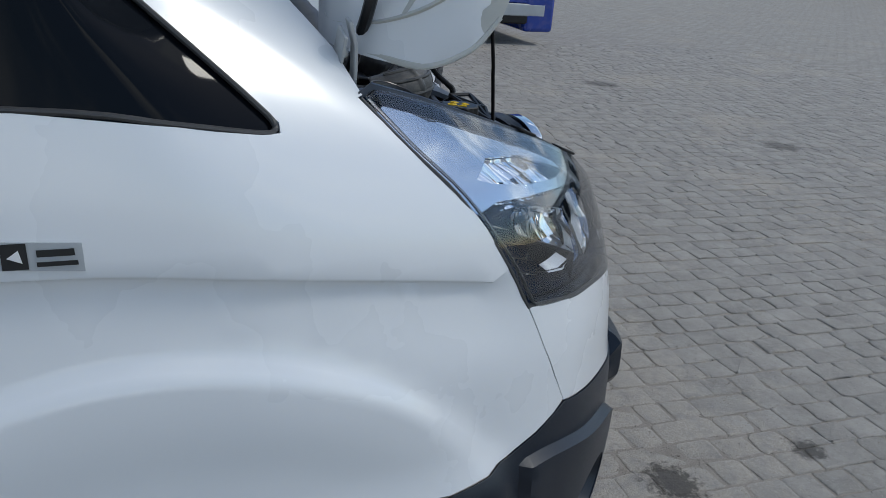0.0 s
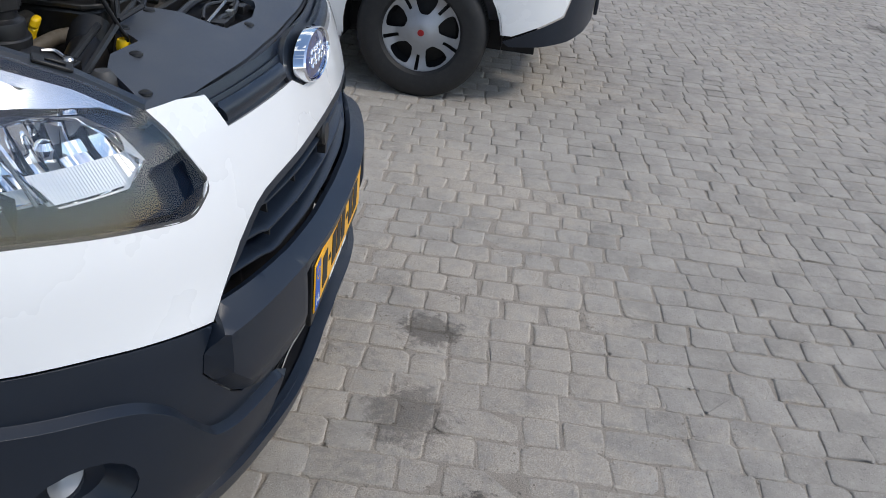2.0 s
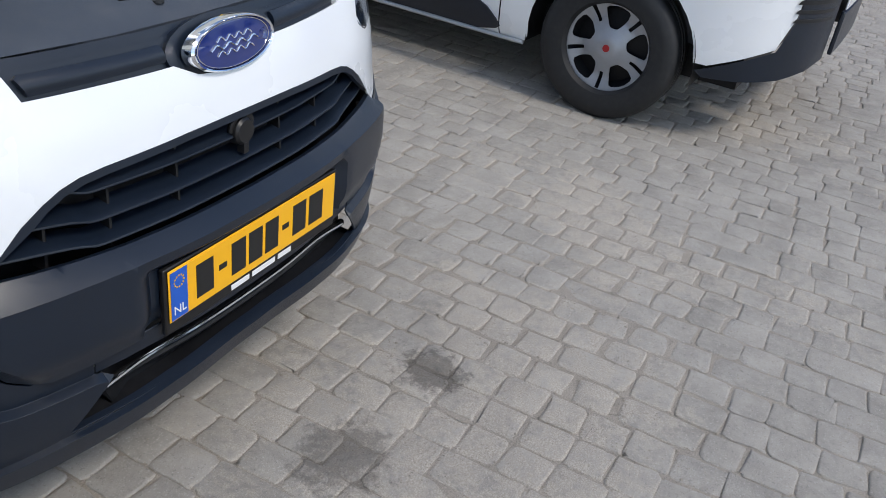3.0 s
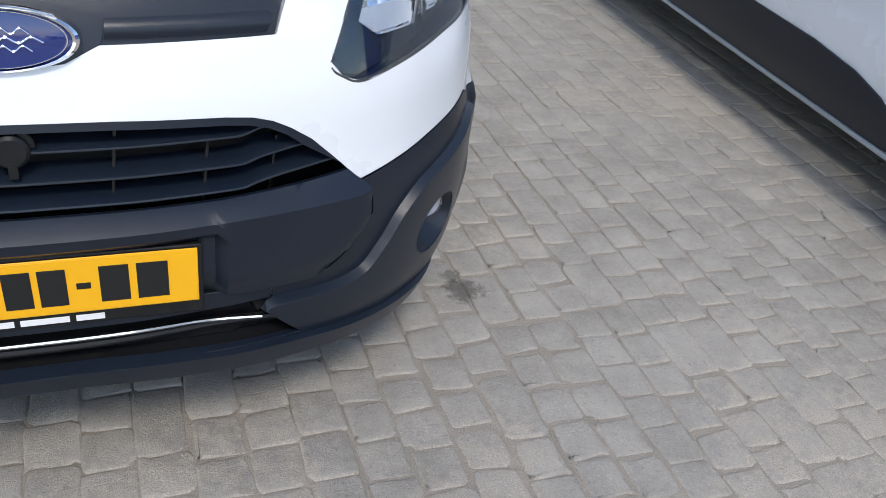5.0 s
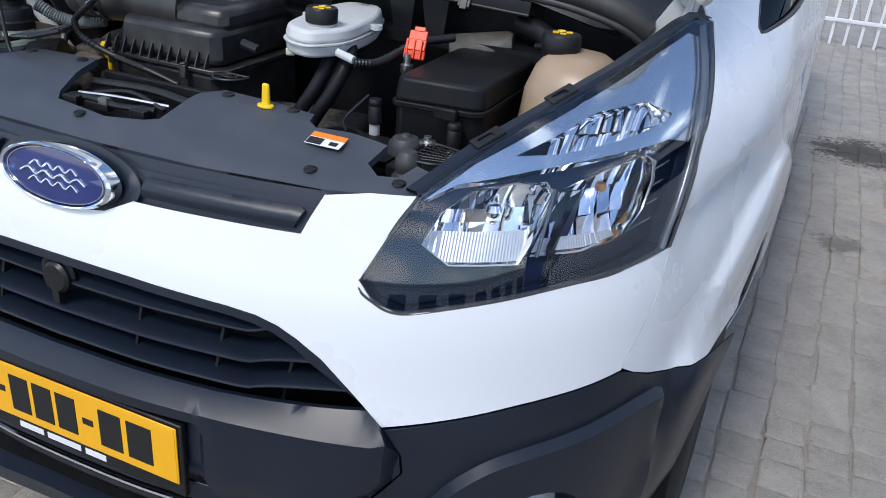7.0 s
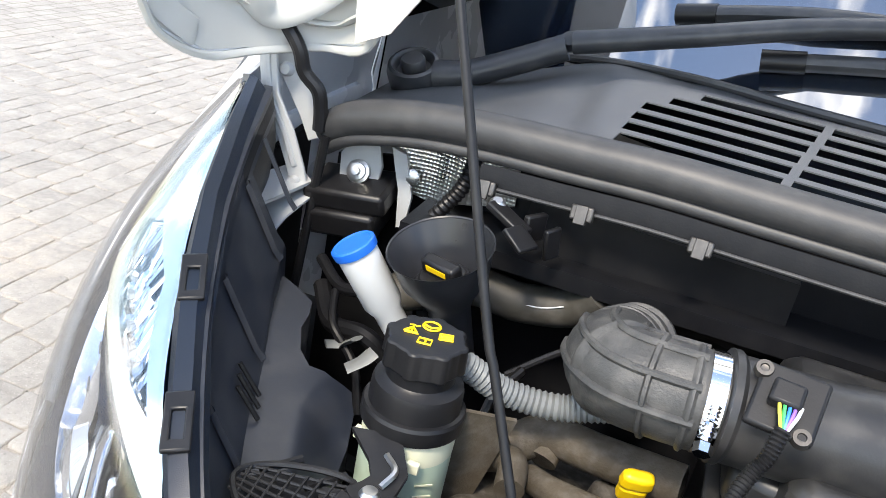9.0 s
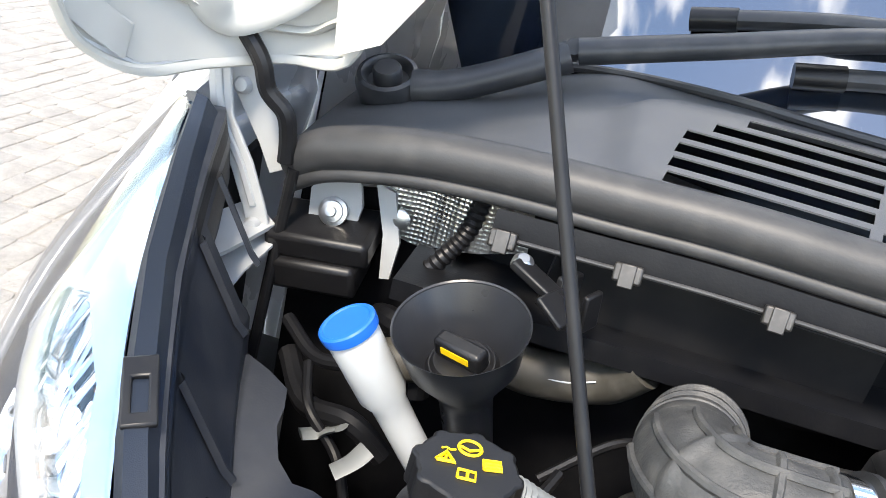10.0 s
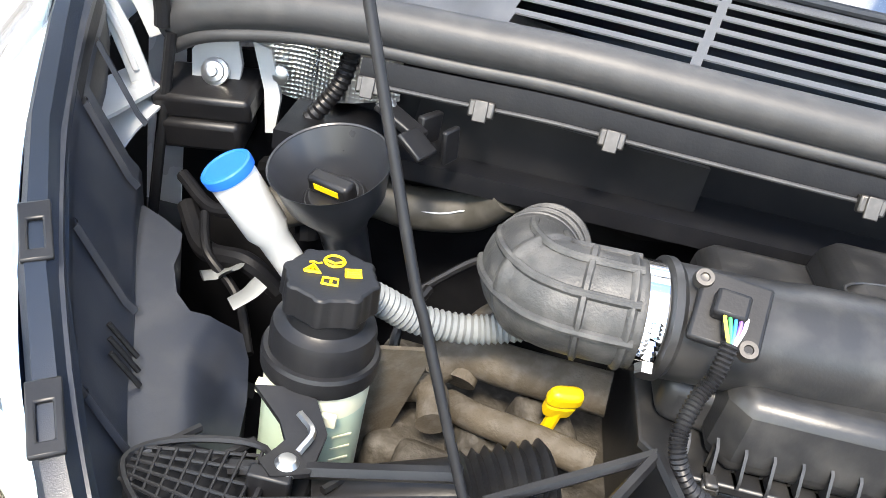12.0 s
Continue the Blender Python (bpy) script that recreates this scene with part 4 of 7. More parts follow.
for at, size in (((-0.06, 0.23, 1.004), (0.05, 0.022, 0.012)), ((0.03, 0.232, 1.006), (0.03, 0.03, 0.016)), ((-0.11, 0.225, 1.006), (0.03, 0.026, 0.018)), ((-0.02, 0.33, 1.02), (0.24, 0.012, 0.02))):
    box(size, at, bm=gear)
part("latch_gear", gear, PLASTIC_DARK, van, "dark latch rods and cables", bevel=0.001)
rods = bmesh.new()
tube([(-0.12, 0.245, 1.012), (-0.04, 0.25, 1.017), (0.06, 0.262, 1.016)], 0.003, 6, 5, rods)
box((0.018, 0.012, 0.012), (-0.045, 0.226, 1.014), bm=rods)
part("latch_rod", rods, STEEL, van)

# rubber buffers and bolts beside the lamps
for s in (1, -1):
    part("buffer", lathe([(0, 0.030), (0.012, 0.028), (0.019, 0.018), (0.021, 0.006), (0.018, -0.004), (0.024, -0.012), (0.026, -0.022), (0, -0.022)], 24, Matrix.Translation((s * 0.497, 0.275, 1.0))), RUBBER, van, "grey rubber bonnet buffer")
    if s > 0:
        part("bolt", lathe([(0, 0.010), (0.006, 0.010), (0.0065, 0.003), (0.013, 0.002), (0.014, -0.002)], 18, Matrix.Translation((0.491, 0.355, 1.018))), STEEL, van, "bright steel bolt")
    part("side_panel_plate", sheet([(s * 0.46, 0.272), (s * 0.56, 0.262), (s * 0.60, 0.32), (s * 0.56, 0.36), (s * 0.46, 0.36)], lambda a, b, d: Vector((a, b, 1.000 - d)), 0.02, 0.03), BAY, van, bevel=0.003)
    net = bmesh.new()
    for k in range(8):
        tube([(s * (0.500 + 0.010 * k), 0.272 + 0.004 * k, 1.016), (s * (0.498 + 0.011 * k), 0.350 - 0.003 * k, 1.018)], 0.0014, 6, 1, net)
    for k in range(6):
        tube([(s * 0.496, 0.278 + 0.014 * k, 1.017), (s * 0.578, 0.300 + 0.006 * k, 1.017)], 0.0014, 6, 1, net)
    tube([(s * 0.497, 0.268, 1.017), (s * 0.545, 0.275, 1.017), (s * 0.582, 0.315, 1.017), (s * 0.555, 0.345, 1.017), (s * 0.497, 0.355, 1.017), (s * 0.490, 0.31, 1.017), (s * 0.497, 0.268, 1.017)], 0.0028, 6, 6, net)
    part("air_net", net, PLASTIC_DARK, van, "black plastic lattice")

part("buffer", lathe([(0, 0.012), (0.006, 0.012), (0.008, 0.008), (0.020, 0.006), (0.027, -0.004), (0.029, -0.020), (0, -0.020)], 24, Matrix.Translation((0.455, 0.350, 1.014))), RUBBER, van, "low grey rubber buffer")
part("latch_ring", lathe([(0.030, -0.004), (0.030, 0.004), (0.038, 0.004), (0.038, -0.004)], 28, Matrix.Translation((0.345, 0.335, 1.004)), close=True), PLASTIC_DARK, van, smooth=25)
part("bay_tray", sheet([(0.29, 0.300), (0.45, 0.290), (0.455, 0.40), (0.31, 0.395)], lambda a, b, d: Vector((a, b, 0.995 - d)), 0.01, 0.03), BAY, van, bevel=0.003)

# ---- engine bay shell ----
part("bay_floor", box((1.36, 0.60, 0.02), (0, 0.62, 0.66)), BAY, van)
part("firewall", sheet([(-0.74, 0.60), (0.74, 0.60), (0.74, 1.12), (0.50, 1.18), (0, 1.20), (-0.50, 1.18), (-0.74, 1.12)], lambda a, b, d: Vector((a, 0.745 + 0.05 * (a / 0.7) ** 2 + d, b)), 0.01, 0.08), BAY, van, "black firewall")
for s in (1, -1):
    line = [skin(s * a, b, 0.010) for a, b in LAMP_TOP]
    line = spline(line, 4)
    inn = lambda p, dx, dz: Vector((p.x - s * dx, p.y + 0.25 * dx, p.z + dz))
    rim_in = strips([[inn(p, 0.014, 0.002) for p in line], [inn(p, 0.024, 0.002) for p in line], [inn(p, 0.027, -0.016) for p in line], [inn(p, 0.031, -0.026) for p in line]], closed=False)
    part("wing_rail", rim_in, INNER, van, "black rail along the wing", smooth=25)
    fore = [p for p in line if p.y < 0.585]
    aft = [p for p in line if p.y > 0.54]
    part("lamp_back", strips([[inn(p, dx, dz) for p in aft] for dx, dz in ((0.024, 0.0), (0.030, -0.026), (0.034, -0.06), (0.030, -0.11))], closed=False), BAY, van, smooth=25)
    bands = ((0.029, -0.020), (0.0315, -0.028), (0.064, -0.090), (0.071, -0.098), (0.074, -0.104), (0.0765, -0.14), (0.078, -0.22))
    part("inner_wing", strips([[inn(p, dx, dz) for p in fore] for dx, dz in bands], closed=False), INNER, van, "moulded black inner wing panel", smooth=25)
    back = fore[-1]
    part("wing_end", strips([[inn(back, dx, dz) for dx, dz in bands], [inn(back, dx, -0.22) + Vector((0, 0.004, 0)) for dx, dz in bands]], closed=False), INNER, van)
    for k, lift in ((6, 0.004), (10, 0.004), (14, 0.004), (17, 0.003)):
        p = line[k]
        t = (line[k + 1] - line[k - 1]).normalized() * 0.0035
        edge2 = [inn(p, dx, dz) for dx, dz in ((0.030, -0.020), (0.064, -0.086), (0.072, -0.096))]
        step = [q + Vector((-s * lift, 0, lift)) for q in edge2]
        part("wing_rib", strips([[q - t for q in edge2], [q - 0.4 * t for q in step], [q + 0.4 * t for q in step], [q + t * 2.4 for q in edge2]], closed=False), INNER, van, smooth=20)
    # recess with small louvres in the panel
    for k in range(3):
        p = line[8] + (line[9] - line[8]) * 0.35 * k
        q = [inn(p, dx, dz) + Vector((-s * 0.003, 0, 0.003)) for dx, dz in ((0.050, -0.062), (0.070, -0.092))]
        part("wing_louvre", tube(q, 0.0022, 6, 1), BAY, van)
    plate_line = [(0.712, 0.560), (0.692, 0.588), (0.668, 0.580), (0.647, 0.569), (0.640, 0.548), (0.637, 0.527), (0.622, 0.498), (0.604, 0.483), (0.580, 0.486), (0.562, 0.497), (0.550, 0.480), (0.537, 0.440), (0.530, 0.400), (0.540, 0.350), (0.565, 0.310), (0.590, 0.300), (0.606, 0.330), (0.625, 0.368), (0.643, 0.419), (0.660, 0.453), (0.683, 0.50)]
    part("bay_plate", sheet([(-s * x if s < 0 else x, y) for x, y in plate_line] if s > 0 else [(-x, y) for x, y in plate_line], lambda a, b, d: Vector((a, b, 1.016 + 0.13 * (b - 0.45) + 0.12 * (abs(a) - 0.62) - 0.028 * step01(0.590, 0.545, abs(a) + 0.35 * max(0, 0.44 - b)) - d)), 0.085, 0.012), INNER, van, "black moulded plate beside the wing", bevel=0.003, smooth=30)
    part("inner_wall", sheet([(0.30, 0.62), (0.95, 0.62), (0.95, 1.10), (0.70, 1.06), (0.30, 0.92)], lambda a, b, d, s=s: Vector((s * (0.72 + 0.13 * step01(0.45, 0.62, a) + d), a, b)), 0.01, 0.06), BAY, van)

# right side of the bay: reservoirs, funnel, hoses
RES = Vector((-0.482, 0.434, 0.008))
MILKY = material("milky_green_plastic", (0.42, 0.52, 0.40), 0.3, vary=0.15, scale=14)
MILKY_TOP = material("milky_plastic", (0.62, 0.62, 0.46), 0.35, vary=0.1, scale=14)
WHITE_PLASTIC = material("white_plastic", (0.56, 0.57, 0.56), 0.4, vary=0.06, scale=12, dust=0.08)
BLUE_CAP = material("blue_cap", (0.005, 0.12, 0.55), 0.35, vary=0.12, scale=18)
GREY_HOSE = material("grey_hose", (0.16, 0.17, 0.17), 0.5, vary=0.15, scale=14, dust=0.15)
BROWN = material("dusty_brown_hose", (0.075, 0.060, 0.041), 0.72, vary=0.5, scale=22, grain=0.4, dust=0.22)
GRIME = material("grimy_casting", (0.045, 0.039, 0.031), 0.7, vary=0.55, scale=30, grain=0.7, grain_scale=160, dust=0.22)
OLIVE = material("dusty_pipe", (0.055, 0.050, 0.040), 0.6, vary=0.3, scale=12, dust=0.2)
at = Matrix.Translation(RES)
res = part("steering_reservoir", lathe([(0.0, 0.88), (0.037, 0.88), (0.040, 0.90), (0.041, 1.0), (0.0405, 1.032)], 36, at), MILKY, van, "milky green fluid reservoir with black screw cap")
part("reservoir_top", lathe([(0.0412, 1.008), (0.0416, 1.026), (0.0405, 1.034)], 36, at), MILKY_TOP, res)
part("collar", lathe([(0.0410, 1.030), (0.0450, 1.032), (0.0455, 1.037), (0.0455, 1.046), (0.0440, 1.049), (0.0405, 1.0495), (0.0400, 1.066), (0.0385, 1.071), (0.0320, 1.074), (0.0300, 1.076), (0.0300, 1.092)], 48, at), PLASTIC_DARK, res, "black stepped collar", smooth=25)
capl = []
for k in range(64):
    a = 2 * math.pi * k / 64
    capl.append(((0.0340 + 0.0035 * max(0, math.cos(8 * a)) ** 0.6) * math.cos(a), (0.0340 + 0.0035 * max(0, math.cos(8 * a)) ** 0.6) * math.sin(a)))
cap = part("cap", slab(capl, 1.088, 1.113, at, taper=0.965), PLASTIC_DARK, res, "black lobed screw cap with yellow symbols", bevel=0.002)


def symbol(parent, base, pts, r=0.0011, closed=True):
    q = [base @ Vector((a, b, 0.0005)) for a, b in pts]
    part_bm = tube(q + ([q[0]] if closed else []), r, 6, 1)
    return part("symbol", part_bm, YELLOW, parent)


def cap_symbols(parent, base, k=1.0):
    symbol(parent, base, [(0.0075 * k * math.cos(a), 0.016 * k + 0.0075 * k * math.sin(a)) for a in (i * math.pi / 8 for i in range(16))])
    symbol(parent, base, [(-0.006 * k, 0.016 * k), (0.0, 0.013 * k), (0.006 * k, 0.016 * k)], closed=False)
    symbol(parent, base, [(-0.020 * k, -0.002 * k), (-0.009 * k, -0.002 * k), (-0.0145 * k, 0.007 * k)], 0.0016 * k)
    symbol(parent, base, [(-0.0145 * k, 0.0 * k), (-0.0145 * k, 0.003 * k)], 0.001 * k, closed=False)
    symbol(parent, base, [(0.010 * k, -0.002 * k), (0.021 * k, 0.0), (0.020 * k, 0.009 * k), (0.009 * k, 0.007 * k)])
    symbol(parent, base, [(0.010 * k, 0.0012 * k), (0.0205 * k, 0.003 * k)], closed=False)
    symbol(parent, base, [(0.0095 * k, 0.004 * k), (0.020 * k, 0.006 * k)], closed=False)
    symbol(parent, base, [(-0.006 * k, -0.015 * k), (0.005 * k, -0.015 * k), (0.005 * k, -0.007 * k), (-0.006 * k, -0.007 * k)])
    symbol(parent, base, [(0.0, -0.015 * k), (0.0, -0.007 * k)], closed=False)
    symbol(parent, base, [(-0.018 * k, 0.010 * k), (-0.015 * k, 0.0115 * k), (-0.012 * k, 0.010 * k), (-0.009 * k, 0.0115 * k)], 0.0008 * k, closed=False)


cap_symbols(cap, Matrix.Translation(RES + Vector((0, 0, 1.113))) @ pose(0, 0, 0, 0, 0, 8))
part("lug", box((0.012, 0.006, 0.010), (-0.462, 0.392, 1.022)), MILKY_TOP, res, bevel=0.001)
part("lug", box((0.012, 0.008, 0.010), (-0.518, 0.414, 1.020)), MILKY_TOP, res, bevel=0.001)
for k in range(3):
    part("level_mark", box((0.016, 0.001, 0.0015), (-0.452, 0.4035, 0.975 + 0.012 * k), (0, 0, 38)), MILKY_TOP, res)
br = sheet([(-0.518, 0.388), (-0.499, 0.392), (-0.472, 0.388), (-0.457, 0.364), (-0.460, 0.330), (-0.484, 0.320), (-0.496, 0.332), (-0.484, 0.353), (-0.492, 0.366)], lambda a, b, d: Vector((a, b, 1.030 + 0.30 * max(0, b - 0.345) - d)), 0.004, 0.01)
bracket = part("bracket", br, PLASTIC_DARK, van, "black steel bracket", bevel=0.001)
part("bracket_bolt", lathe([(0, 0.007), (0.006, 0.0065), (0.0085, 0.003), (0.0115, 0.002), (0.012, -0.001)], 20, Matrix.Translation((-0.477, 0.335, 1.027))), STEEL, bracket)
br2 = bmesh.new()
tube([(-0.480, 0.373, 1.040), (-0.467, 0.360, 1.038), (-0.472, 0.344, 1.032)], 0.003, 6, 4, br2)
part("pressed_rib", br2, STEEL, bracket)
part("bracket_leg", box((0.030, 0.012, 0.14), (-0.485, 0.324, 0.959)), PLASTIC_DARK, bracket, bevel=0.002)

# washer filler neck, leaning
w0, w1 = Vector((-0.538, 0.568, 1.024)), Vector((-0.600, 0.541, 1.126))
wa = (w1 - w0).normalized()
wm = Matrix.Translation(w1) @ wa.to_track_quat("Z", "Y").to_matrix().to_4x4()
neck = part("washer_neck", lathe([(0.0135, -0.22), (0.0145, -0.10), (0.0150, -0.078), (0.0200, -0.066), (0.0208, -0.012), (0.0205, 0.0)], 28, wm), WHITE_PLASTIC, van, "white washer filler neck with blue cap")
part("cap", lathe([(0.0215, -0.006), (0.0228, -0.005), (0.0233, 0.0), (0.0230, 0.003), (0.0215, 0.0042), (0.0195, 0.0042), (0.0185, 0.0034), (0, 0.0034)], 40, wm), BLUE_CAP, neck, "blue screw cap")

# oil filler funnel
FUNNEL = material("satin_funnel_plastic", (0.018, 0.019, 0.022), 0.3, vary=0.2, scale=15, grain=0.04)
fm = Matrix.Translation((-0.520, 0.562, 1.143)) @ Vector((-0.22, -0.30, 1.0)).to_track_quat("Z", "Y").to_matrix().to_4x4()
funnel = part("oil_funnel", lathe([(0.020, -0.14), (0.022, -0.075), (0.026, -0.062), (0.044, -0.034), (0.052, 0.0), (0.0535, 0.001), (0.051, -0.002), (0.042, -0.034), (0.028, -0.052), (0.0, -0.054)], 44, fm), FUNNEL, van, "black oil filler funnel")
fc = Matrix.Translation((0, 0, 0)) @ fm @ Matrix.Translation((0.003, -0.004, -0.042))
ocap = part("oil_cap", lathe([(0.029, -0.004), (0.029, 0.006), (0.026, 0.010), (0.025, 0.010), (0.025, 0.010), (0.022, 0.013), (0, 0.0135)], 32, fc), PLASTIC_DARK, funnel, "black oil cap")
part("cap_grip", box((0.044, 0.016, 0.018), (0, 0, 0), (0, 0, 0)), PLASTIC_DARK, funnel, bevel=0.004).matrix_basis = fc @ pose(0, 0, 0.02, 0, 0, 12)
part("cap_label", box((0.026, 0.0006, 0.006), (0, 0, 0)), YELLOW, funnel, "small yellow bar").matrix_basis = fc @ pose(0.0015, -0.0082, 0.021, 0, 0, 12)
bm = bmesh.new()
box((0.05, 0.022, 0.008), (-0.475, 0.635, 1.164), (0, 20, -20), bm)
box((0.03, 0.03, 0.006), (-0.455, 0.612, 1.155), (0, 30, -25), bm)
box((0.008, 0.03, 0.03), (-0.451, 0.655, 1.154), (0, 0, -30), bm)
box((0.006, 0.02, 0.035), (-0.428, 0.646, 1.146), (10, 0, -35), bm)
part("funnel_bracket", bm, PLASTIC_DARK, van, bevel=0.002)
part("funnel_bolt", lathe([(0, 0.006), (0.005, 0.006), (0.009, 0.002), (0.010, -0.004)], 18, Matrix.Translation((-0.492, 0.646, 1.171)) @ pose(0, 0, 0, 25, 0, 0)), STEEL, van)

# air intake: box, meter, elbow, clamp
CLIP = material("dull_spring_steel", (0.09, 0.085, 0.08), 0.45, metal=0.8, vary=0.3, scale=30, dust=0.2)
BOX_PLASTIC = material("satin_box_plastic", (0.017, 0.017, 0.0175), 0.36, vary=0.3, scale=9, grain=0.06, dust=0.10)
AIRBOX = [(-0.187, 0.426), (-0.172, 0.408), (0.030, 0.408), (0.046, 0.426), (0.046, 0.645), (0.030, 0.660), (-0.172, 0.660), (-0.187, 0.645)]
BOX_FOOT = [(-0.225, 0.433), (-0.20, 0.406), (0.035, 0.402), (0.056, 0.424), (0.056, 0.65), (0.035, 0.67), (-0.20, 0.67), (-0.225, 0.65)]
ab = part("air_box", slab(AIRBOX, 1.045, 1.112, taper=0.95), BOX_PLASTIC, van, "big black air filter box", bevel=0.014, segments=4)
part("box_step", slab([(-0.222, 0.452), (-0.17, 0.442), (-0.17, 0.650), (-0.222, 0.640)], 1.045, 1.086, taper=0.95), BOX_PLASTIC, ab, bevel=0.012, segments=4)
part("box_base", slab(scaled(BOX_FOOT, 0.98), 0.86, 1.036), BOX_PLASTIC, ab, bevel=0.01, segments=3)
part("box_flange", slab(scaled(BOX_FOOT, 1.05), 1.036, 1.045), BOX_PLASTIC, ab, bevel=0.002)
for k in range(12):
    x = -0.205 + 0.021 * k
    fin = [(x - 0.0012, 0.396, 1.045), (x - 0.0012, 0.3975, 1.052), (x - 0.0012, 0.407, 1.070), (x - 0.0012, 0.414, 1.074), (x - 0.0012, 0.414, 1.045)]
    part("box_rib", strips([[Vector(q) for q in fin], [Vector(q) + Vector((0.0024, 0, 0)) for q in fin]], cap=True), BOX_PLASTIC, ab)
part("box_dome", slab([(-0.085, 0.452), (-0.070, 0.437), (0.028, 0.437), (0.042, 0.452), (0.042, 0.640), (0.028, 0.655), (-0.070, 0.655), (-0.085, 0.640)], 1.10, 1.146, taper=0.93), BOX_PLASTIC, ab, bevel=0.016, segments=4)
oval = bmesh.new()
tube([(-0.035 + 0.052 * math.cos(a), 0.545 + 0.026 * math.sin(a), 1.1462) for a in (i * math.pi / 10 for i in range(21))], 0.0014, 6, 1, oval)
part("moulded_oval", oval, BOX_PLASTIC, ab)
for x in (-0.184, -0.017):
    c = bmesh.new()
    box((0.013, 0.009, 0.026), (x, 0.392, 1.036), (0, 0, 0), c)
    box((0.010, 0.014, 0.005), (x, 0.394, 1.050), (0, 0, 0), c)
    part("spring_clip", c, CLIP, ab, bevel=0.002)
web = bmesh.new()
arc = [(0.075 + 0.034 * math.cos(a), 0.415 + 0.040 * math.sin(a), 1.041) for a in (math.pi + i * math.pi / 10 for i in range(11))]
tube(arc, 0.0022, 6, 1, web)
for q in arc[2:-1:2]:
    tube([(0.075, 0.418, 1.041), q], 0.0016, 6, 1, web)
tube([(0.041, 0.416, 1.041), (0.109, 0.416, 1.041)], 0.0022, 6, 1, web)
tube([(0.075 + 0.018 * math.cos(a), 0.415 + 0.021 * math.sin(a), 1.041) for a in (math.pi + i * math.pi / 8 for i in range(9))], 0.0014, 6, 1, web)
part("box_web", web, BOX_PLASTIC, ab)
xm = Matrix.Translation((-0.236, 0.468, 1.128)) @ Vector((1, 0.10, -0.02)).to_track_quat("Z", "Y").to_matrix().to_4x4()
meter = part("air_meter", lathe([(0.040, -0.020), (0.041, -0.012), (0.047, -0.010), (0.047, -0.004), (0.044, 0.0), (0.044, 0.07), (0.047, 0.10), (0.048, 0.165), (0.0, 0.170)], 40, xm), BOX_PLASTIC, van, "black air meter tube with sensor")
part("sensor_plate", box((0.050, 0.054, 0.008), (-0.205, 0.436, 1.164), (38, 0, -10)), PLASTIC_DARK, meter, bevel=0.003)
part("sensor_plug", box((0.024, 0.020, 0.014), (-0.208, 0.432, 1.172), (38, 0, -10)), PLASTIC_DARK, meter, bevel=0.003)
for x, y, z in ((-0.226, 0.452, 1.178), (-0.192, 0.414, 1.152)):
    part("screw", lathe([(0, 0.001), (0.003, 0.0015), (0.0035, 0.003), (0.0065, 0.003), (0.0078, -0.003)], 18, Matrix.Translation((x, y, z)) @ pose(0, 0, 0, 38, 0, -10)), CLIP, meter)
for k, col in enumerate(((0.6, 0.6, 0.08), (0.05, 0.40, 0.12), (0.03, 0.22, 0.65), (0.25, 0.12, 0.5), (0.7, 0.7, 0.7))):
    wm_ = material("wire", col, 0.4)
    part("wire", tube([(-0.213 + 0.004 * k, 0.424, 1.170), (-0.212 + 0.003 * k, 0.414, 1.166), (-0.208 + 0.0005 * k, 0.404, 1.156)], 0.0014, 6, 4), wm_, meter)
part("harness", tube([(-0.207, 0.408, 1.158), (-0.212, 0.396, 1.138), (-0.221, 0.385, 1.125), (-0.229, 0.367, 1.110), (-0.228, 0.354, 1.098), (-0.21, 0.350, 1.075), (-0.16, 0.362, 1.050), (-0.08, 0.372, 1.030), (-0.02, 0.38, 1.012)], 0.0058, 10, 14, ribs=0.0007), PLASTIC_DARK, van, "ribbed black cable sleeve")
EL = [(-0.244, 0.467, 1.128), (-0.262, 0.467, 1.127), (-0.292, 0.469, 1.125), (-0.321, 0.478, 1.121), (-0.336, 0.512, 1.112), (-0.332, 0.565, 1.097), (-0.314, 0.640, 1.074)]
ELBOW = material("dusty_rubber_elbow", (0.040, 0.040, 0.039), 0.5, vary=0.35, scale=13, grain=0.3, dust=0.22)


def elbow_r(t):
    """Hose radius with a plain cuff and raised hoops."""
    return 0.0395 + 0.0020 * step01(0.10, 0.16, t) - 0.004 * step01(0.75, 0.95, t) + 0.003 * sum(step01(0.018, 0.010, abs(t - q)) for q in (0.20, 0.36, 0.55))


elbow = part("intake_elbow", tube(EL, elbow_r, 36, 18), ELBOW, van, "dusty ribbed rubber intake elbow", smooth=40)
line = spline(EL, 8)
for ang in (-20, 20, 60, 100, 140, 180):
    rb = bmesh.new()
    pts = []
    for i in range(8, 36, 3):
        t = (line[i + 1] - line[i - 1]).normalized()
        sd = t.cross(Vector((0, 0, 1))).normalized()
        pts.append(line[i] + 0.0415 * (math.cos(radians(ang)) * sd + math.sin(radians(ang)) * sd.cross(t)))
    part("elbow_rib", tube(pts, 0.0038, 8, 3, rb), ELBOW, elbow)
for k in range(5):
    q = line[34 + 3 * k]
    t = (line[35 + 3 * k] - line[33 + 3 * k]).normalized()
    part("bellows_ring", lathe([(0.037, -0.005), (0.0415, -0.002), (0.0415, 0.002), (0.037, 0.005)], 36, Matrix.Translation(q) @ t.to_track_quat("Z", "Y").to_matrix().to_4x4()), ELBOW, elbow)
cm = Matrix.Translation((-0.253, 0.467, 1.1275)) @ Vector((1, 0.03, 0.03)).to_track_quat("Z", "Y").to_matrix().to_4x4()
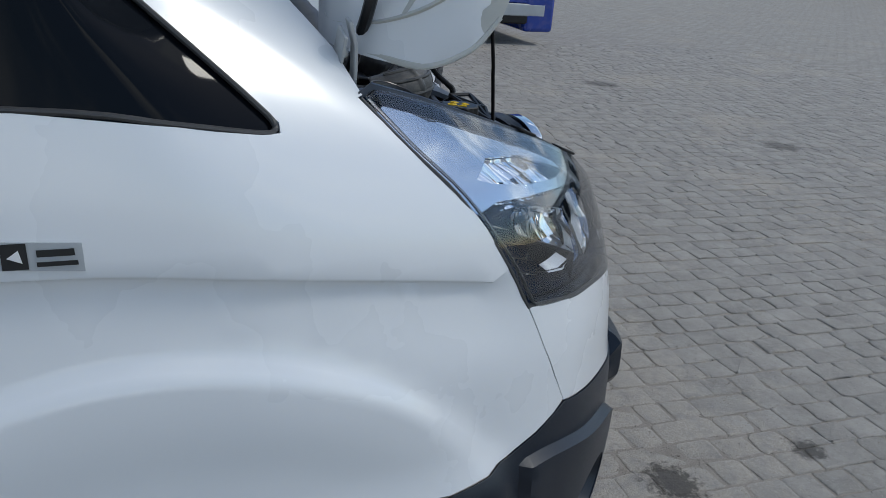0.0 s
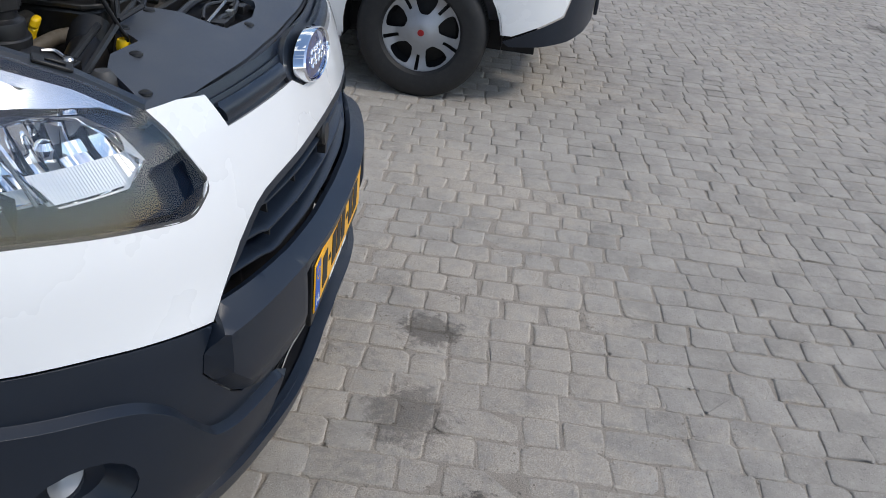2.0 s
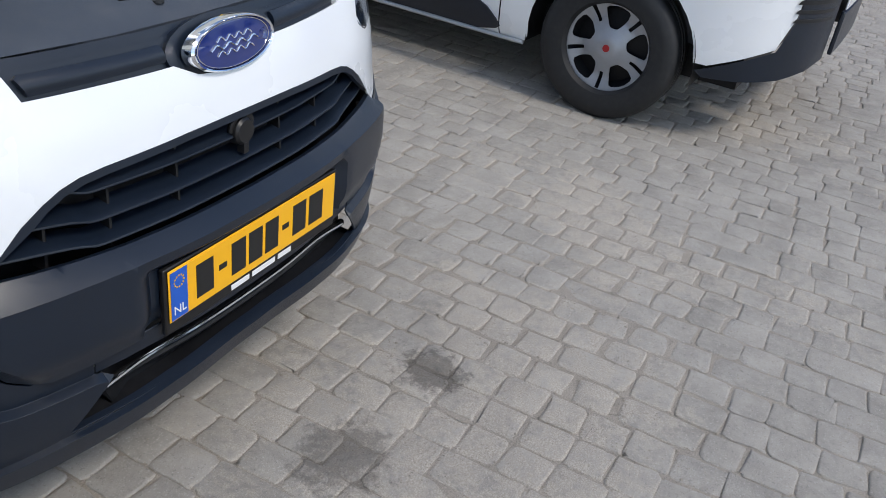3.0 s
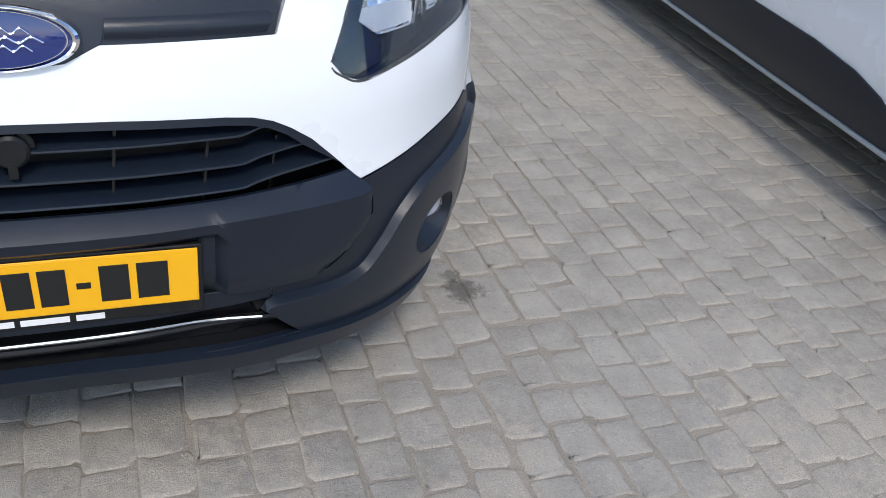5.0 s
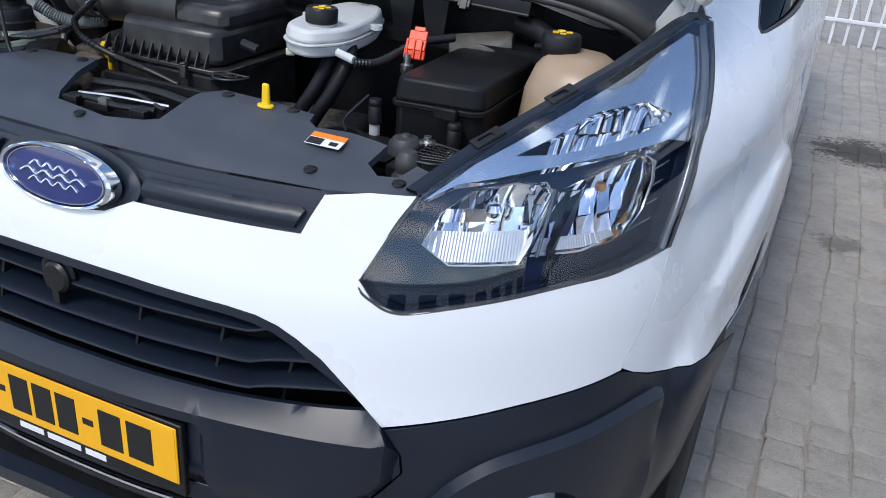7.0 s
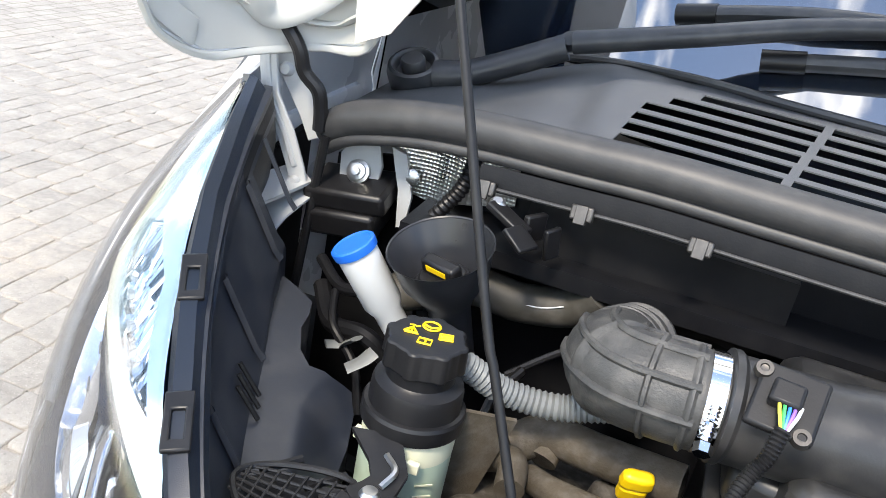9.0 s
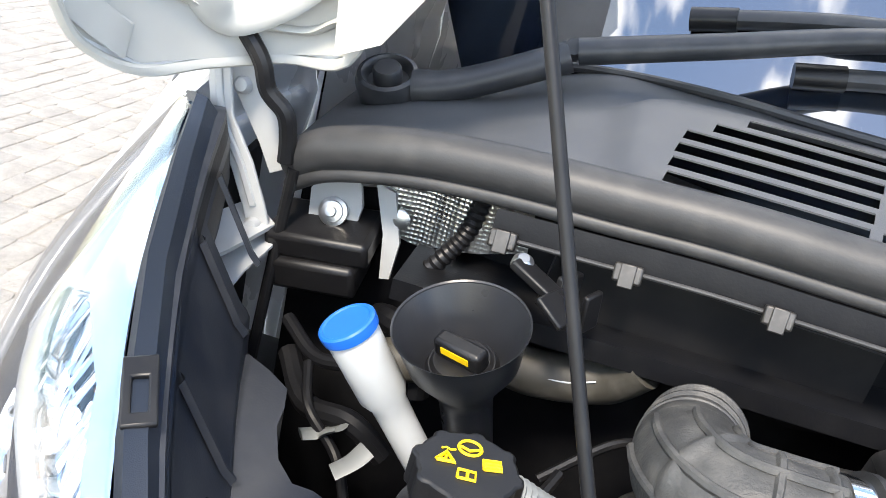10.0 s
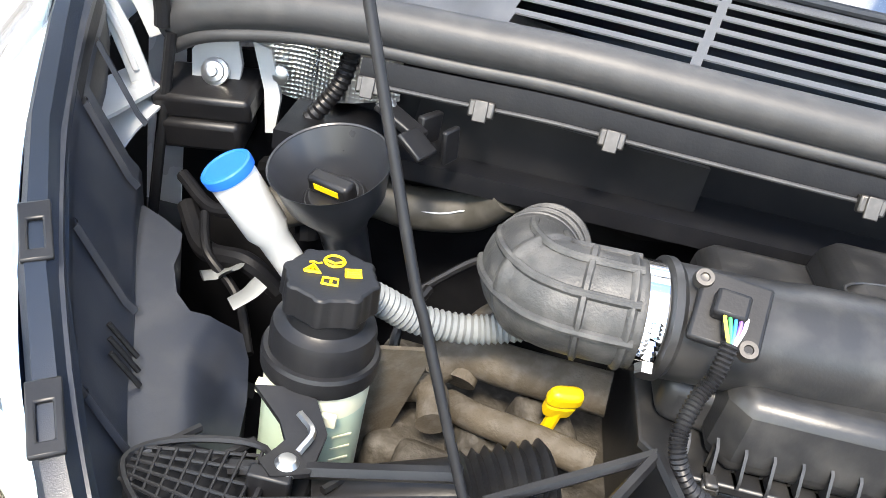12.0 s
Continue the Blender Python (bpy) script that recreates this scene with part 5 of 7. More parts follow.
clamp = part("hose_clamp", lathe([(0.0412, -0.007), (0.0425, -0.007), (0.0425, 0.007), (0.0412, 0.007)], 48, cm, close=True), CHROME, van, "bright hose clamp with worm screw")
part("worm_screw", tube([(-0.252, 0.429, 1.148), (-0.252, 0.423, 1.137), (-0.252, 0.421, 1.121)], 0.0046, 10, 8, ribs=0.0009), CHROME, clamp, smooth=15)
part("screw_head", lathe([(0, 0.008), (0.007, 0.008), (0.0075, 0), (0, 0)], 6, Matrix.Translation((-0.252, 0.418, 1.118)) @ pose(0, 0, 0, 120, 0, 0)), CHROME, clamp)
hose_line = spline([(-0.456, 0.474, 1.082), (-0.443, 0.480, 1.074), (-0.424, 0.488, 1.062), (-0.398, 0.497, 1.054), (-0.368, 0.504, 1.053), (-0.335, 0.512, 1.060), (-0.318, 0.52, 1.062)], 30)
even = [hose_line[0]]
for q in hose_line:
    if (q - even[-1]).length > 0.0023:
        even.append(q)
part("corrugated_hose", tube(even, 0.0122, 16, 1, ribs=0.0011), GREY_HOSE, van, "grey corrugated hose", smooth=20)
part("coolant_pipe", tube([(-0.60, 0.690, 1.010), (-0.511, 0.700, 1.046), (-0.455, 0.702, 1.044), (-0.395, 0.702, 1.058), (-0.366, 0.690, 1.092)], 0.023, 16, 8), OLIVE, van, "dusty olive coolant pipe")
part("pipe_mark", tube([(-0.455, 0.682, 1.052), (-0.425, 0.681, 1.056), (-0.402, 0.680, 1.066)], 0.0008, 6, 4), WHITE_INK, van)
for pts, r in (([(-0.404, 0.528, 0.978), (-0.373, 0.546, 0.993), (-0.320, 0.533, 1.000), (-0.242, 0.518, 1.009)], 0.020), ([(-0.375, 0.498, 0.974), (-0.351, 0.473, 0.987), (-0.300, 0.446, 1.002), (-0.257, 0.438, 0.999)], 0.013), ([(-0.431, 0.523, 0.957), (-0.395, 0.488, 0.992), (-0.386, 0.453, 0.987)], 0.014), ([(-0.328, 0.604, 1.020), (-0.360, 0.573, 1.007), (-0.371, 0.528, 0.975)], 0.016)):
    part("coolant_hose", tube(pts, r, 14, 8), BROWN, van, "dusty brown rubber hose")
for at_, size, tw in (((-0.330, 0.545, 0.885), (0.24, 0.16, 0.10), (0, 6, 4)), ((-0.10, 0.55, 0.84), (0.3, 0.2, 0.12), (0, 0, 0)), ((0.16, 0.52, 0.88), (0.22, 0.18, 0.14), (0, 0, 10)), ((-0.385, 0.445, 0.890), (0.07, 0.06, 0.12), (0, 10, 0)), ((-0.290, 0.520, 0.950), (0.05, 0.06, 0.05), (20, 0, 30)), ((-0.345, 0.480, 0.945), (0.045, 0.04, 0.06), (0, 15, 20))):
    part("engine_block", box(size, at_, tw), GRIME, van, "grimy engine block", bevel=0.012, segments=3)
dip = part("dipstick", tube([(-0.291, 0.495, 0.964), (-0.285, 0.490, 1.006)], 0.006, 10, 1), YELLOW, van, "yellow dipstick handle")
dm = Matrix.Translation((-0.285, 0.490, 1.008)) @ pose(0, 0, 0, 22, 0, 14)
part("handle", slab(dense([(-0.0155, -0.008), (0.0155, -0.008), (0.0155, 0.008), (-0.0155, 0.008)], 0.02, 2), 0.006, 0.024, dm, taper=0.88), YELLOW, dip, bevel=0.005, segments=3)
part("handle_neck", slab(dense([(-0.0125, -0.007), (0.0125, -0.007), (0.0125, 0.007), (-0.0125, 0.007)], 0.02, 2), -0.014, 0.007, dm, taper=1.08), YELLOW, dip, bevel=0.004)
part("wax_card", box((0.05, 0.004, 0.12), (-0.433, 0.468, 0.990), (10, 10, 30)), BROWN, van)
hold = bmesh.new()
tube([(-0.431, 0.573, 1.025), (-0.383, 0.604, 1.055), (-0.350, 0.620, 1.059)], 0.004, 8, 6, hold)
tube([(-0.432, 0.498, 0.965), (-0.433, 0.528, 1.018), (-0.416, 0.573, 1.036)], 0.005, 8, 6, hold)
part("wiring", hold, PLASTIC_DARK, van)
# black intake pipe and lattice at the front of the bay
part("intake_pipe", tube([(-0.450, 0.343, 0.975), (-0.409, 0.353, 0.988), (-0.353, 0.363, 1.004)], 0.032, 24, 8), PLASTIC_DARK, van, "black intake pipe")
part("intake_bellows", tube([(-0.353, 0.363, 1.004), (-0.324, 0.373, 1.012), (-0.293, 0.383, 1.018)], 0.033, 24, 7, ribs=0.003), PLASTIC_DARK, van, smooth=20)
lat = bmesh.new()
tri = [(-0.345, 0.313, 1.060), (-0.238, 0.363, 1.089), (-0.223, 0.313, 1.088), (-0.283, 0.298, 1.071)]
for a, b in ((0, 1), (1, 2), (2, 3), (3, 0), (0, 2), (1, 3)):
    tube([tri[a], tri[b]], 0.0045, 6, 1, lat)
for k in range(5):
    tube([(-0.57 + 0.04 * k, 0.335, 1.012), (-0.548 + 0.04 * k, 0.365, 1.012)], 0.0035, 6, 1, lat)
tube([(-0.515, 0.303, 1.009), (-0.353, 0.313, 1.055)], 0.006, 6, 1, lat)
tube([(-0.516, 0.336, 1.011), (-0.360, 0.340, 1.052)], 0.006, 6, 1, lat)
part("lattice", lat, PLASTIC_DARK, van, "black plastic lattice at the front panel")
for pts, r in (([(-0.70, 0.70, 1.02), (-0.655, 0.665, 1.010), (-0.615, 0.655, 1.020), (-0.595, 0.66, 1.01)], 0.007), ([(-0.69, 0.69, 0.99), (-0.65, 0.64, 0.975), (-0.60, 0.62, 0.985), (-0.565, 0.62, 0.96)], 0.011), ([(-0.66, 0.66, 1.005), (-0.640, 0.62, 0.985), (-0.600, 0.60, 0.955), (-0.57, 0.55, 0.93)], 0.005), ([(-0.62, 0.74, 1.03), (-0.60, 0.72, 1.04), (-0.57, 0.71, 1.03), (-0.56, 0.70, 0.98)], 0.014)):
    part("bay_cable", tube(pts, r, 10, 8), BAY, van)
part("pale_edge", tube([(-0.638, 0.600, 0.971), (-0.622, 0.610, 0.972), (-0.603, 0.602, 0.990)], 0.009, 8, 6, flat=0.3), GREY_HOSE, van)
part("pale_edge", tube([(-0.592, 0.552, 0.982), (-0.579, 0.562, 0.991), (-0.571, 0.572, 1.000)], 0.010, 8, 6, flat=0.3), GREY_HOSE, van)
# strut mount, heat shield, sheet metal
GREY_PAINT = material("pale_bay_paint", (0.42, 0.43, 0.43), 0.4, vary=0.1, scale=9, dust=0.12)
part("strut_mount", box((0.105, 0.07, 0.028), (-0.690, 0.745, 1.100), (14, -8, 0)), PLASTIC_DARK, van, bevel=0.006)
part("strut_foot", box((0.09, 0.06, 0.035), (-0.690, 0.740, 1.068), (14, -8, 0)), PLASTIC_DARK, van, bevel=0.006)
part("mount_tab", sheet([(-0.712, 1.100), (-0.664, 1.104), (-0.660, 1.135), (-0.668, 1.168), (-0.700, 1.165), (-0.714, 1.140)], lambda a, b, d: Vector((a, 0.748 + d, b)), 0.006, 0.02), GREY_PAINT, van, bevel=0.002)
part("mount_bolt", lathe([(0, 0.010), (0.005, 0.0095), (0.0055, 0.004), (0.0105, 0.003), (0.011, 0.0), (0.0145, -0.001), (0.0145, -0.006)], 24, Matrix.Translation((-0.686, 0.738, 1.126)) @ pose(0, 0, 0, 70, 0, 0)), STEEL, van, "large steel mount bolt with washer")
SHIELD = material("embossed_heat_shield", (0.62, 0.62, 0.60), 0.28, metal=1.0, vary=0.12, scale=14)
sn, sl = SHIELD.node_tree.nodes, SHIELD.node_tree.links
vo, stc, sb = sn.new("ShaderNodeTexVoronoi"), sn.new("ShaderNodeTexCoord"), sn.new("ShaderNodeBump")
vo.inputs["Scale"].default_value, vo.inputs["Randomness"].default_value = 210, 0.1
sl.new(stc.outputs["Object"], vo.inputs["Vector"])
sl.new(vo.outputs["Distance"], sb.inputs["Height"])
sb.inputs["Strength"].default_value, sb.inputs["Distance"].default_value = 0.6, 0.002
sl.new(sb.outputs[0], sn["Principled BSDF"].inputs["Normal"])
part("heat_shield", sheet([(-0.645, 1.158), (-0.640, 1.200), (-0.50, 1.205), (-0.495, 1.130), (-0.555, 1.118), (-0.603, 1.106), (-0.630, 1.112)], lambda a, b, d: Vector((a, 0.757 + 0.006 * math.sin(a * 60) + d, b)), 0.003, 0.02), SHIELD, van, "embossed silver heat shield")
part("shield_washer", lathe([(0, 0.003), (0.006, 0.003), (0.010, 0.001), (0.010, -0.002)], 18, Matrix.Translation((-0.621, 0.748, 1.134)) @ pose(0, 0, 0, 85, 0, 0)), STEEL, van)
part("wall_flange", sheet([(-0.650, 1.165), (-0.630, 1.160), (-0.616, 1.110), (-0.619, 1.070), (-0.629, 1.068), (-0.634, 1.115)], lambda a, b, d: Vector((a, 0.745 + d, b)), 0.006, 0.03), GREY_PAINT, van)
part("cable_loom", tube([(-0.545, 0.735, 1.190), (-0.552, 0.728, 1.150), (-0.570, 0.722, 1.118), (-0.600, 0.722, 1.072)], 0.009, 10, 12, ribs=0.0008), PLASTIC_DARK, van, "ribbed black cable loom")
part("air_duct", sheet([(-0.466, 1.171), (-0.181, 1.160), (-0.179, 1.070), (-0.226, 1.063), (-0.273, 1.074), (-0.429, 1.085), (-0.474, 1.107)], lambda a, b, d: Vector((a, 0.700 + 0.10 * max(0, 1.165 - b) + d, b)), 0.03, 0.03), PLASTIC_DARK, van, "flat black duct below the seal", bevel=0.004)
part("wing_flange", sheet([(-0.795, 0.650), (-0.800, 0.705), (-0.745, 0.735), (-0.728, 0.722), (-0.733, 0.690), (-0.765, 0.640), (-0.770, 0.600), (-0.785, 0.590)], lambda a, b, d: Vector((a, b, 1.078 + 0.25 * (b - 0.69) - 0.03 * step01(0.69, 0.65, b) + 0.1 * (a + 0.77) - d)), 0.003, 0.015), GREY_PAINT, van, "pale sheet metal by the hinge")
part("wing_flange", sheet([(-0.800, 0.656), (-0.790, 0.66), (-0.768, 0.655), (-0.772, 0.620), (-0.790, 0.63)], lambda a, b, d: Vector((a, b + 0.03, 1.050 + 0.9 * (b - 0.655) - d)), 0.003, 0.015), GREY_PAINT, van)

# left side of the bay: brake reservoir, battery box, coolant tank
RESERVOIR = [(0.172, 0.430), (0.205, 0.397), (0.251, 0.387), (0.288, 0.450), (0.275, 0.585), (0.232, 0.690), (0.160, 0.690), (0.143, 0.615)]
bk = part("brake_reservoir", slab(dense(RESERVOIR, 0.05, 2), 1.126, 1.148, taper=0.95), WHITE_PLASTIC, van, "white brake fluid reservoir with black cap", bevel=0.006, segments=3)
part("reservoir_seam", slab(dense(scaled(RESERVOIR, 1.03), 0.05, 2), 1.122, 1.126), WHITE_PLASTIC, bk, bevel=0.001)
part("reservoir_base", slab(dense(scaled(RESERVOIR, 0.96), 0.05, 2), 1.102, 1.122, taper=1.03), WHITE_PLASTIC, bk, bevel=0.005, segments=3)
part("reservoir_neck", lathe([(0.022, 1.144), (0.024, 1.150), (0.024, 1.158)], 28, Matrix.Translation((0.237, 0.449, 0))), WHITE_PLASTIC, bk)
bkm = Matrix.Translation((0.237, 0.449, 0))
bcap = part("cap", lathe([(0.024, 1.152), (0.0275, 1.154), (0.0280, 1.174), (0.0255, 1.178), (0.0225, 1.178), (0.0215, 1.1765), (0, 1.1765)], 36, bkm), PLASTIC_DARK, bk, "black cap with yellow symbols")
cap_symbols(bcap, Matrix.Translation((0.237, 0.449, 1.1765)) @ pose(0, 0, 0, 0, 0, 30), 0.72)
for x, y in ((0.140, 0.56), (0.286, 0.555)):
    part("ear", lathe([(0.004, 0.004), (0.011, 0.004), (0.011, -0.004), (0.004, -0.004)], 16, Matrix.Translation((x, y, 1.135))), WHITE_PLASTIC, bk)
part("outlet", tube([(0.28, 0.43, 1.112), (0.315, 0.425, 1.105)], 0.007, 10, 1), WHITE_PLASTIC, bk)
part("brake_hose", tube([(0.315, 0.425, 1.10), (0.345, 0.46, 1.10), (0.37, 0.55, 1.12), (0.42, 0.60, 1.13)], 0.008, 12, 14, ribs=0.0006), PLASTIC_DARK, van, "ribbed black hose")
part("sensor_plug", box((0.016, 0.022, 0.014), (0.182, 0.440, 1.097), (0, 0, 20)), MILKY_TOP, bk, bevel=0.003)
part("line_plug", tube([(0.11, 0.40, 1.105), (0.145, 0.395, 1.10)], 0.008, 10, 1), PLASTIC_DARK, van)
for x0 in (0.262, 0.296):
    part("hose", tube([(x0 - 0.03, 0.50, 1.112), (x0 - 0.010, 0.455, 1.092), (x0 - 0.022, 0.425, 1.045), (x0 - 0.052, 0.405, 0.985), (x0 - 0.09, 0.40, 0.90), (x0 - 0.10, 0.41, 0.80)], 0.0125, 14, 8), BAY, van, "black rubber hose")
BAT = [(0.412, 0.398), (0.540, 0.412), (0.556, 0.425), (0.558, 0.66), (0.54, 0.69), (0.42, 0.69), (0.400, 0.66), (0.402, 0.41)]
bat = part("fuse_box", slab(BAT, 1.060, 1.100, taper=0.95), BAY, van, "black fuse and battery box", bevel=0.007, segments=3)
part("box_body", slab(scaled(BAT, 0.97), 0.86, 1.054), BAY, bat, bevel=0.006)
part("box_lip", slab(scaled(BAT, 1.03), 1.052, 1.062), BAY, bat, bevel=0.002)
part("box_clip", box((0.04, 0.012, 0.02), (0.50, 0.398, 1.055)), BAY, bat, bevel=0.003)
RED = material("red_plastic", (0.72, 0.060, 0.008), 0.4, vary=0.1, scale=20)
tcov = part("terminal_cover", box((0.038, 0.005, 0.018), (0.386, 0.508, 1.112), (-22, 0, 8)), RED, van, "red battery terminal cover", bevel=0.0015)
part("cover_flap", box((0.036, 0.005, 0.020), (0.386, 0.513, 1.127), (-30, 0, 8)), RED, tcov, bevel=0.0015)
part("cover_flap", box((0.032, 0.005, 0.018), (0.386, 0.522, 1.141), (-38, 0, 8)), RED, tcov, bevel=0.0015)
part("cover_tip", box((0.020, 0.008, 0.009), (0.386, 0.529, 1.150), (-30, 0, 8)), RED, tcov, bevel=0.0015)
for dx in (-0.013, 0, 0.013):
    part("cover_rib", box((0.0025, 0.007, 0.033), (0.386 + dx, 0.507, 1.120), (-24, 0, 8)), RED, tcov, bevel=0.0008)
part("terminal_stud", lathe([(0, 0.03), (0.006, 0.03), (0.006, 0.012), (0.011, 0.012), (0.011, 0.0), (0.006, -0.01)], 12, Matrix.Translation((0.382, 0.490, 1.085))), STEEL, van)
for x, y, z in ((0.372, 0.400, 1.010), (0.520, 0.392, 1.000)):
    k = part("plug", lathe([(0, 0.046), (0.0095, 0.046), (0.0115, 0.042), (0.0115, 0.036), (0.0105, 0.034), (0.0115, 0.032), (0.0115, 0.004)], 18, Matrix.Translation((x, y, z))), PLASTIC_DARK, van, "black plug with pale grey sleeve")
    part("sleeve", lathe([(0.0092, 0.004), (0.0092, -0.024), (0.0115, -0.026), (0.010, -0.055), (0, -0.056)], 18, Matrix.Translation((x, y, z))), GREY_PAINT, k)
TANK = material("translucent_tank_plastic", (0.33, 0.235, 0.155), 0.35, vary=0.22, scale=7)
FLUID = material("amber_fluid_in_tank", (0.34, 0.105, 0.035), 0.35, vary=0.25, scale=9)
tk = bmesh.new()
rings = []
for z, f in ((0.99, 1.0), (1.04, 1.0), (1.09, 0.93), (1.125, 0.74), (1.145, 0.50), (1.150, 0.30)):
    rings.append([Vector((0.672 + 0.095 * f * math.copysign(abs(math.cos(a)) ** 0.75, math.cos(a)) - 0.030 * (1 - f), 0.565 + 0.100 * f * math.copysign(abs(math.sin(a)) ** 0.75, math.sin(a)), z)) for a in (2 * math.pi * i / 32 for i in range(32))])
tank = part("coolant_tank", strips(rings, tk, cap=True), TANK, van, "amber translucent coolant tank with black cap", smooth=60)
low_rings = [[Vector((0.672 + 0.095 * f * math.copysign(abs(math.cos(a)) ** 0.75, math.cos(a)) - 0.030 * (1 - f), 0.565 + 0.100 * f * math.copysign(abs(math.sin(a)) ** 0.75, math.sin(a)), z)) for a in (2 * math.pi * i / 32 for i in range(32))] for z, f in ((0.9895, 1.004), (0.985, 1.004), (0.93, 0.96), (0.90, 0.82))]
part("fluid", strips(low_rings, cap=True), FLUID, tank, "amber coolant showing through the tank", smooth=60)
tcap = part("cap", lathe([(0.024, 1.135), (0.031, 1.140), (0.033, 1.150), (0.033, 1.170), (0.030, 1.176), (0, 1.177)], 40, Matrix.Translation((0.628, 0.561, 0))), PLASTIC_DARK, tank, "black ribbed cap")
cap_symbols(tcap, Matrix.Translation((0.628, 0.561, 1.177)) @ pose(0, 0, 0, 0, 0, 25), 0.8)
part("tank_mark", tube([(0.60, 0.474, 0.99), (0.63, 0.468, 0.99), (0.66, 0.466, 0.99)], 0.002, 6, 3), ORANGE, tank)
part("tank_hose", tube([(0.60, 0.47, 1.01), (0.585, 0.44, 1.03), (0.60, 0.42, 1.025), (0.62, 0.43, 0.98)], 0.007, 10, 6), PLASTIC_DARK, van)
part("tank_wire", tube([(0.585, 0.47, 1.0), (0.565, 0.45, 1.02), (0.575, 0.43, 1.015)], 0.003, 8, 5), WHITE_PLASTIC, van)
part("master_cylinder", lathe([(0.03, -0.06), (0.036, -0.05), (0.036, 0.05), (0.030, 0.06), (0, 0.06)], 24, Matrix.Translation((0.44, 0.70, 1.09)) @ pose(0, 0, 0, 0, 80, 10)), OLIVE, van)

for x in (0.09, 0.27, 0.34):
    part("cowl_stay", sheet([(x - 0.028, 1.175), (x + 0.028, 1.175), (x + 0.020, 1.10), (x - 0.012, 1.09)], lambda a, b, d: Vector((a, 0.685 + d, b)), 0.006, 0.03), PLASTIC_DARK, van, bevel=0.002)
part("wide_hose", tube([(0.50, 0.72, 1.15), (0.56, 0.70, 1.135), (0.595, 0.67, 1.09), (0.60, 0.66, 1.02)], 0.020, 14, 8), BAY, van, "black coolant hose")
part("tank_pipe", tube([(0.56, 0.64, 1.130), (0.61, 0.63, 1.135), (0.66, 0.62, 1.130)], 0.006, 10, 6), BAY, van)
part("pipe_collar", tube([(0.575, 0.637, 1.1315), (0.600, 0.632, 1.134)], 0.0066, 10, 1), TEAL, van, "small teal band")
part("bay_wire", tube([(0.36, 0.40, 1.06), (0.34, 0.38, 1.035), (0.335, 0.36, 1.02), (0.35, 0.345, 1.01)], 0.0025, 8, 5), PLASTIC_DARK, van)

# ---- seal, clips and cowl ----
SEAL = [(-0.731, 0.742, 1.166), (-0.688, 0.724, 1.194), (-0.610, 0.710, 1.216), (-0.527, 0.700, 1.227), (-0.430, 0.690, 1.233), (-0.339, 0.680, 1.239), (-0.220, 0.670, 1.240), (0.000, 0.655, 1.242), (0.220, 0.670, 1.240), (0.339, 0.680, 1.239), (0.430, 0.690, 1.233), (0.527, 0.700, 1.227), (0.610, 0.710, 1.216), (0.688, 0.724, 1.194), (0.731, 0.742, 1.166)]
part("bonnet_seal", tube(SEAL, 0.0225, 20, 8, flat=0.95), RUBBER, van, "thick grey rubber bonnet seal", smooth=60)
part("seal_base", tube([(x, y - 0.008, z - 0.0235) for x, y, z in SEAL], 0.0085, 12, 8, flat=0.9), RUBBER, van)
edge = spline([(x, y - 0.012, z - 0.042) for x, y, z in SEAL[3:-3]], 8)
rail = strips([[p + Vector((0, 0.0, 0.010)) for p in edge], [p + Vector((0, -0.006, -0.008)) for p in edge], [p + Vector((0, -0.006, -0.016)) for p in edge], [p + Vector((0, 0.03, -0.018)) for p in edge]], closed=False)
part("cowl_rail", rail, BAY, van, "black rail below the seal")
part("rail_bead", tube([p + Vector((0, -0.008, -0.012)) for p in edge[::4]], 0.0022, 8, 4), RUBBER, van)
for x in (-0.515, -0.405, -0.290, -0.060, 0.203, 0.41):
    i = min(range(len(edge)), key=lambda k: abs(edge[k].x - x))
    t = (edge[min(i + 1, len(edge) - 1)] - edge[max(i - 1, 0)]).normalized()
    c = box((0.024, 0.010, 0.016), (0, 0, 0))
    k = part("rail_clip", c, CLIP, van, "dull steel spring clip", bevel=0.002)
    k.location = edge[i] + Vector((0, -0.012, -0.012))
    part("clip_tongue", box((0.013, 0.003, 0.020), (0, -0.006, -0.002)), CLIP, k, bevel=0.001)
    k.rotation_euler = (radians(-20), radians(-math.degrees(math.asin(t.z))), math.atan2(t.y, t.x))


def cowl_z(x, y):
    rise = 0.24 * min(max(0, y - 0.70), 0.16) * (1 - 0.85 * step01(0.44, 0.60, abs(x)))
    return 1.239 - 0.055 * (abs(x) / 0.70) ** 4 + rise - 0.16 * max(0, 0.71 - y)


slots = []
STARTS = (0.402, 0.399, 0.395, 0.389, 0.362, 0.330)
for k in range(6):
    y0, wide = 0.688 + 0.0285 * k, 0.0190
    bow = lambda a: 0.14 * a * a
    for s in (1, -1):
        bar = 0.234 - 0.27 * (y0 - 0.672)
        for a0, a1 in ((STARTS[k], bar + 0.005), (bar - 0.005, 0.006)):
            cells = [a0 + (a1 - a0) * i / 6 for i in range(7)]
            slots.append([(s * a, y0 + bow(a)) for a in cells] + [(s * (a - 0.004), y0 + wide + bow(a)) for a in reversed(cells)])
COWL_LINE = [(-0.75, 0.765), (-0.61, 0.722), (-0.43, 0.702), (-0.22, 0.682), (0, 0.667), (0.22, 0.682), (0.43, 0.702), (0.61, 0.722), (0.75, 0.765), (0.80, 1.22), (0.60, 1.16), (0.45, 1.08), (0.2, 0.99), (0, 0.975), (-0.2, 0.99), (-0.45, 1.08), (-0.60, 1.16), (-0.80, 1.22)]


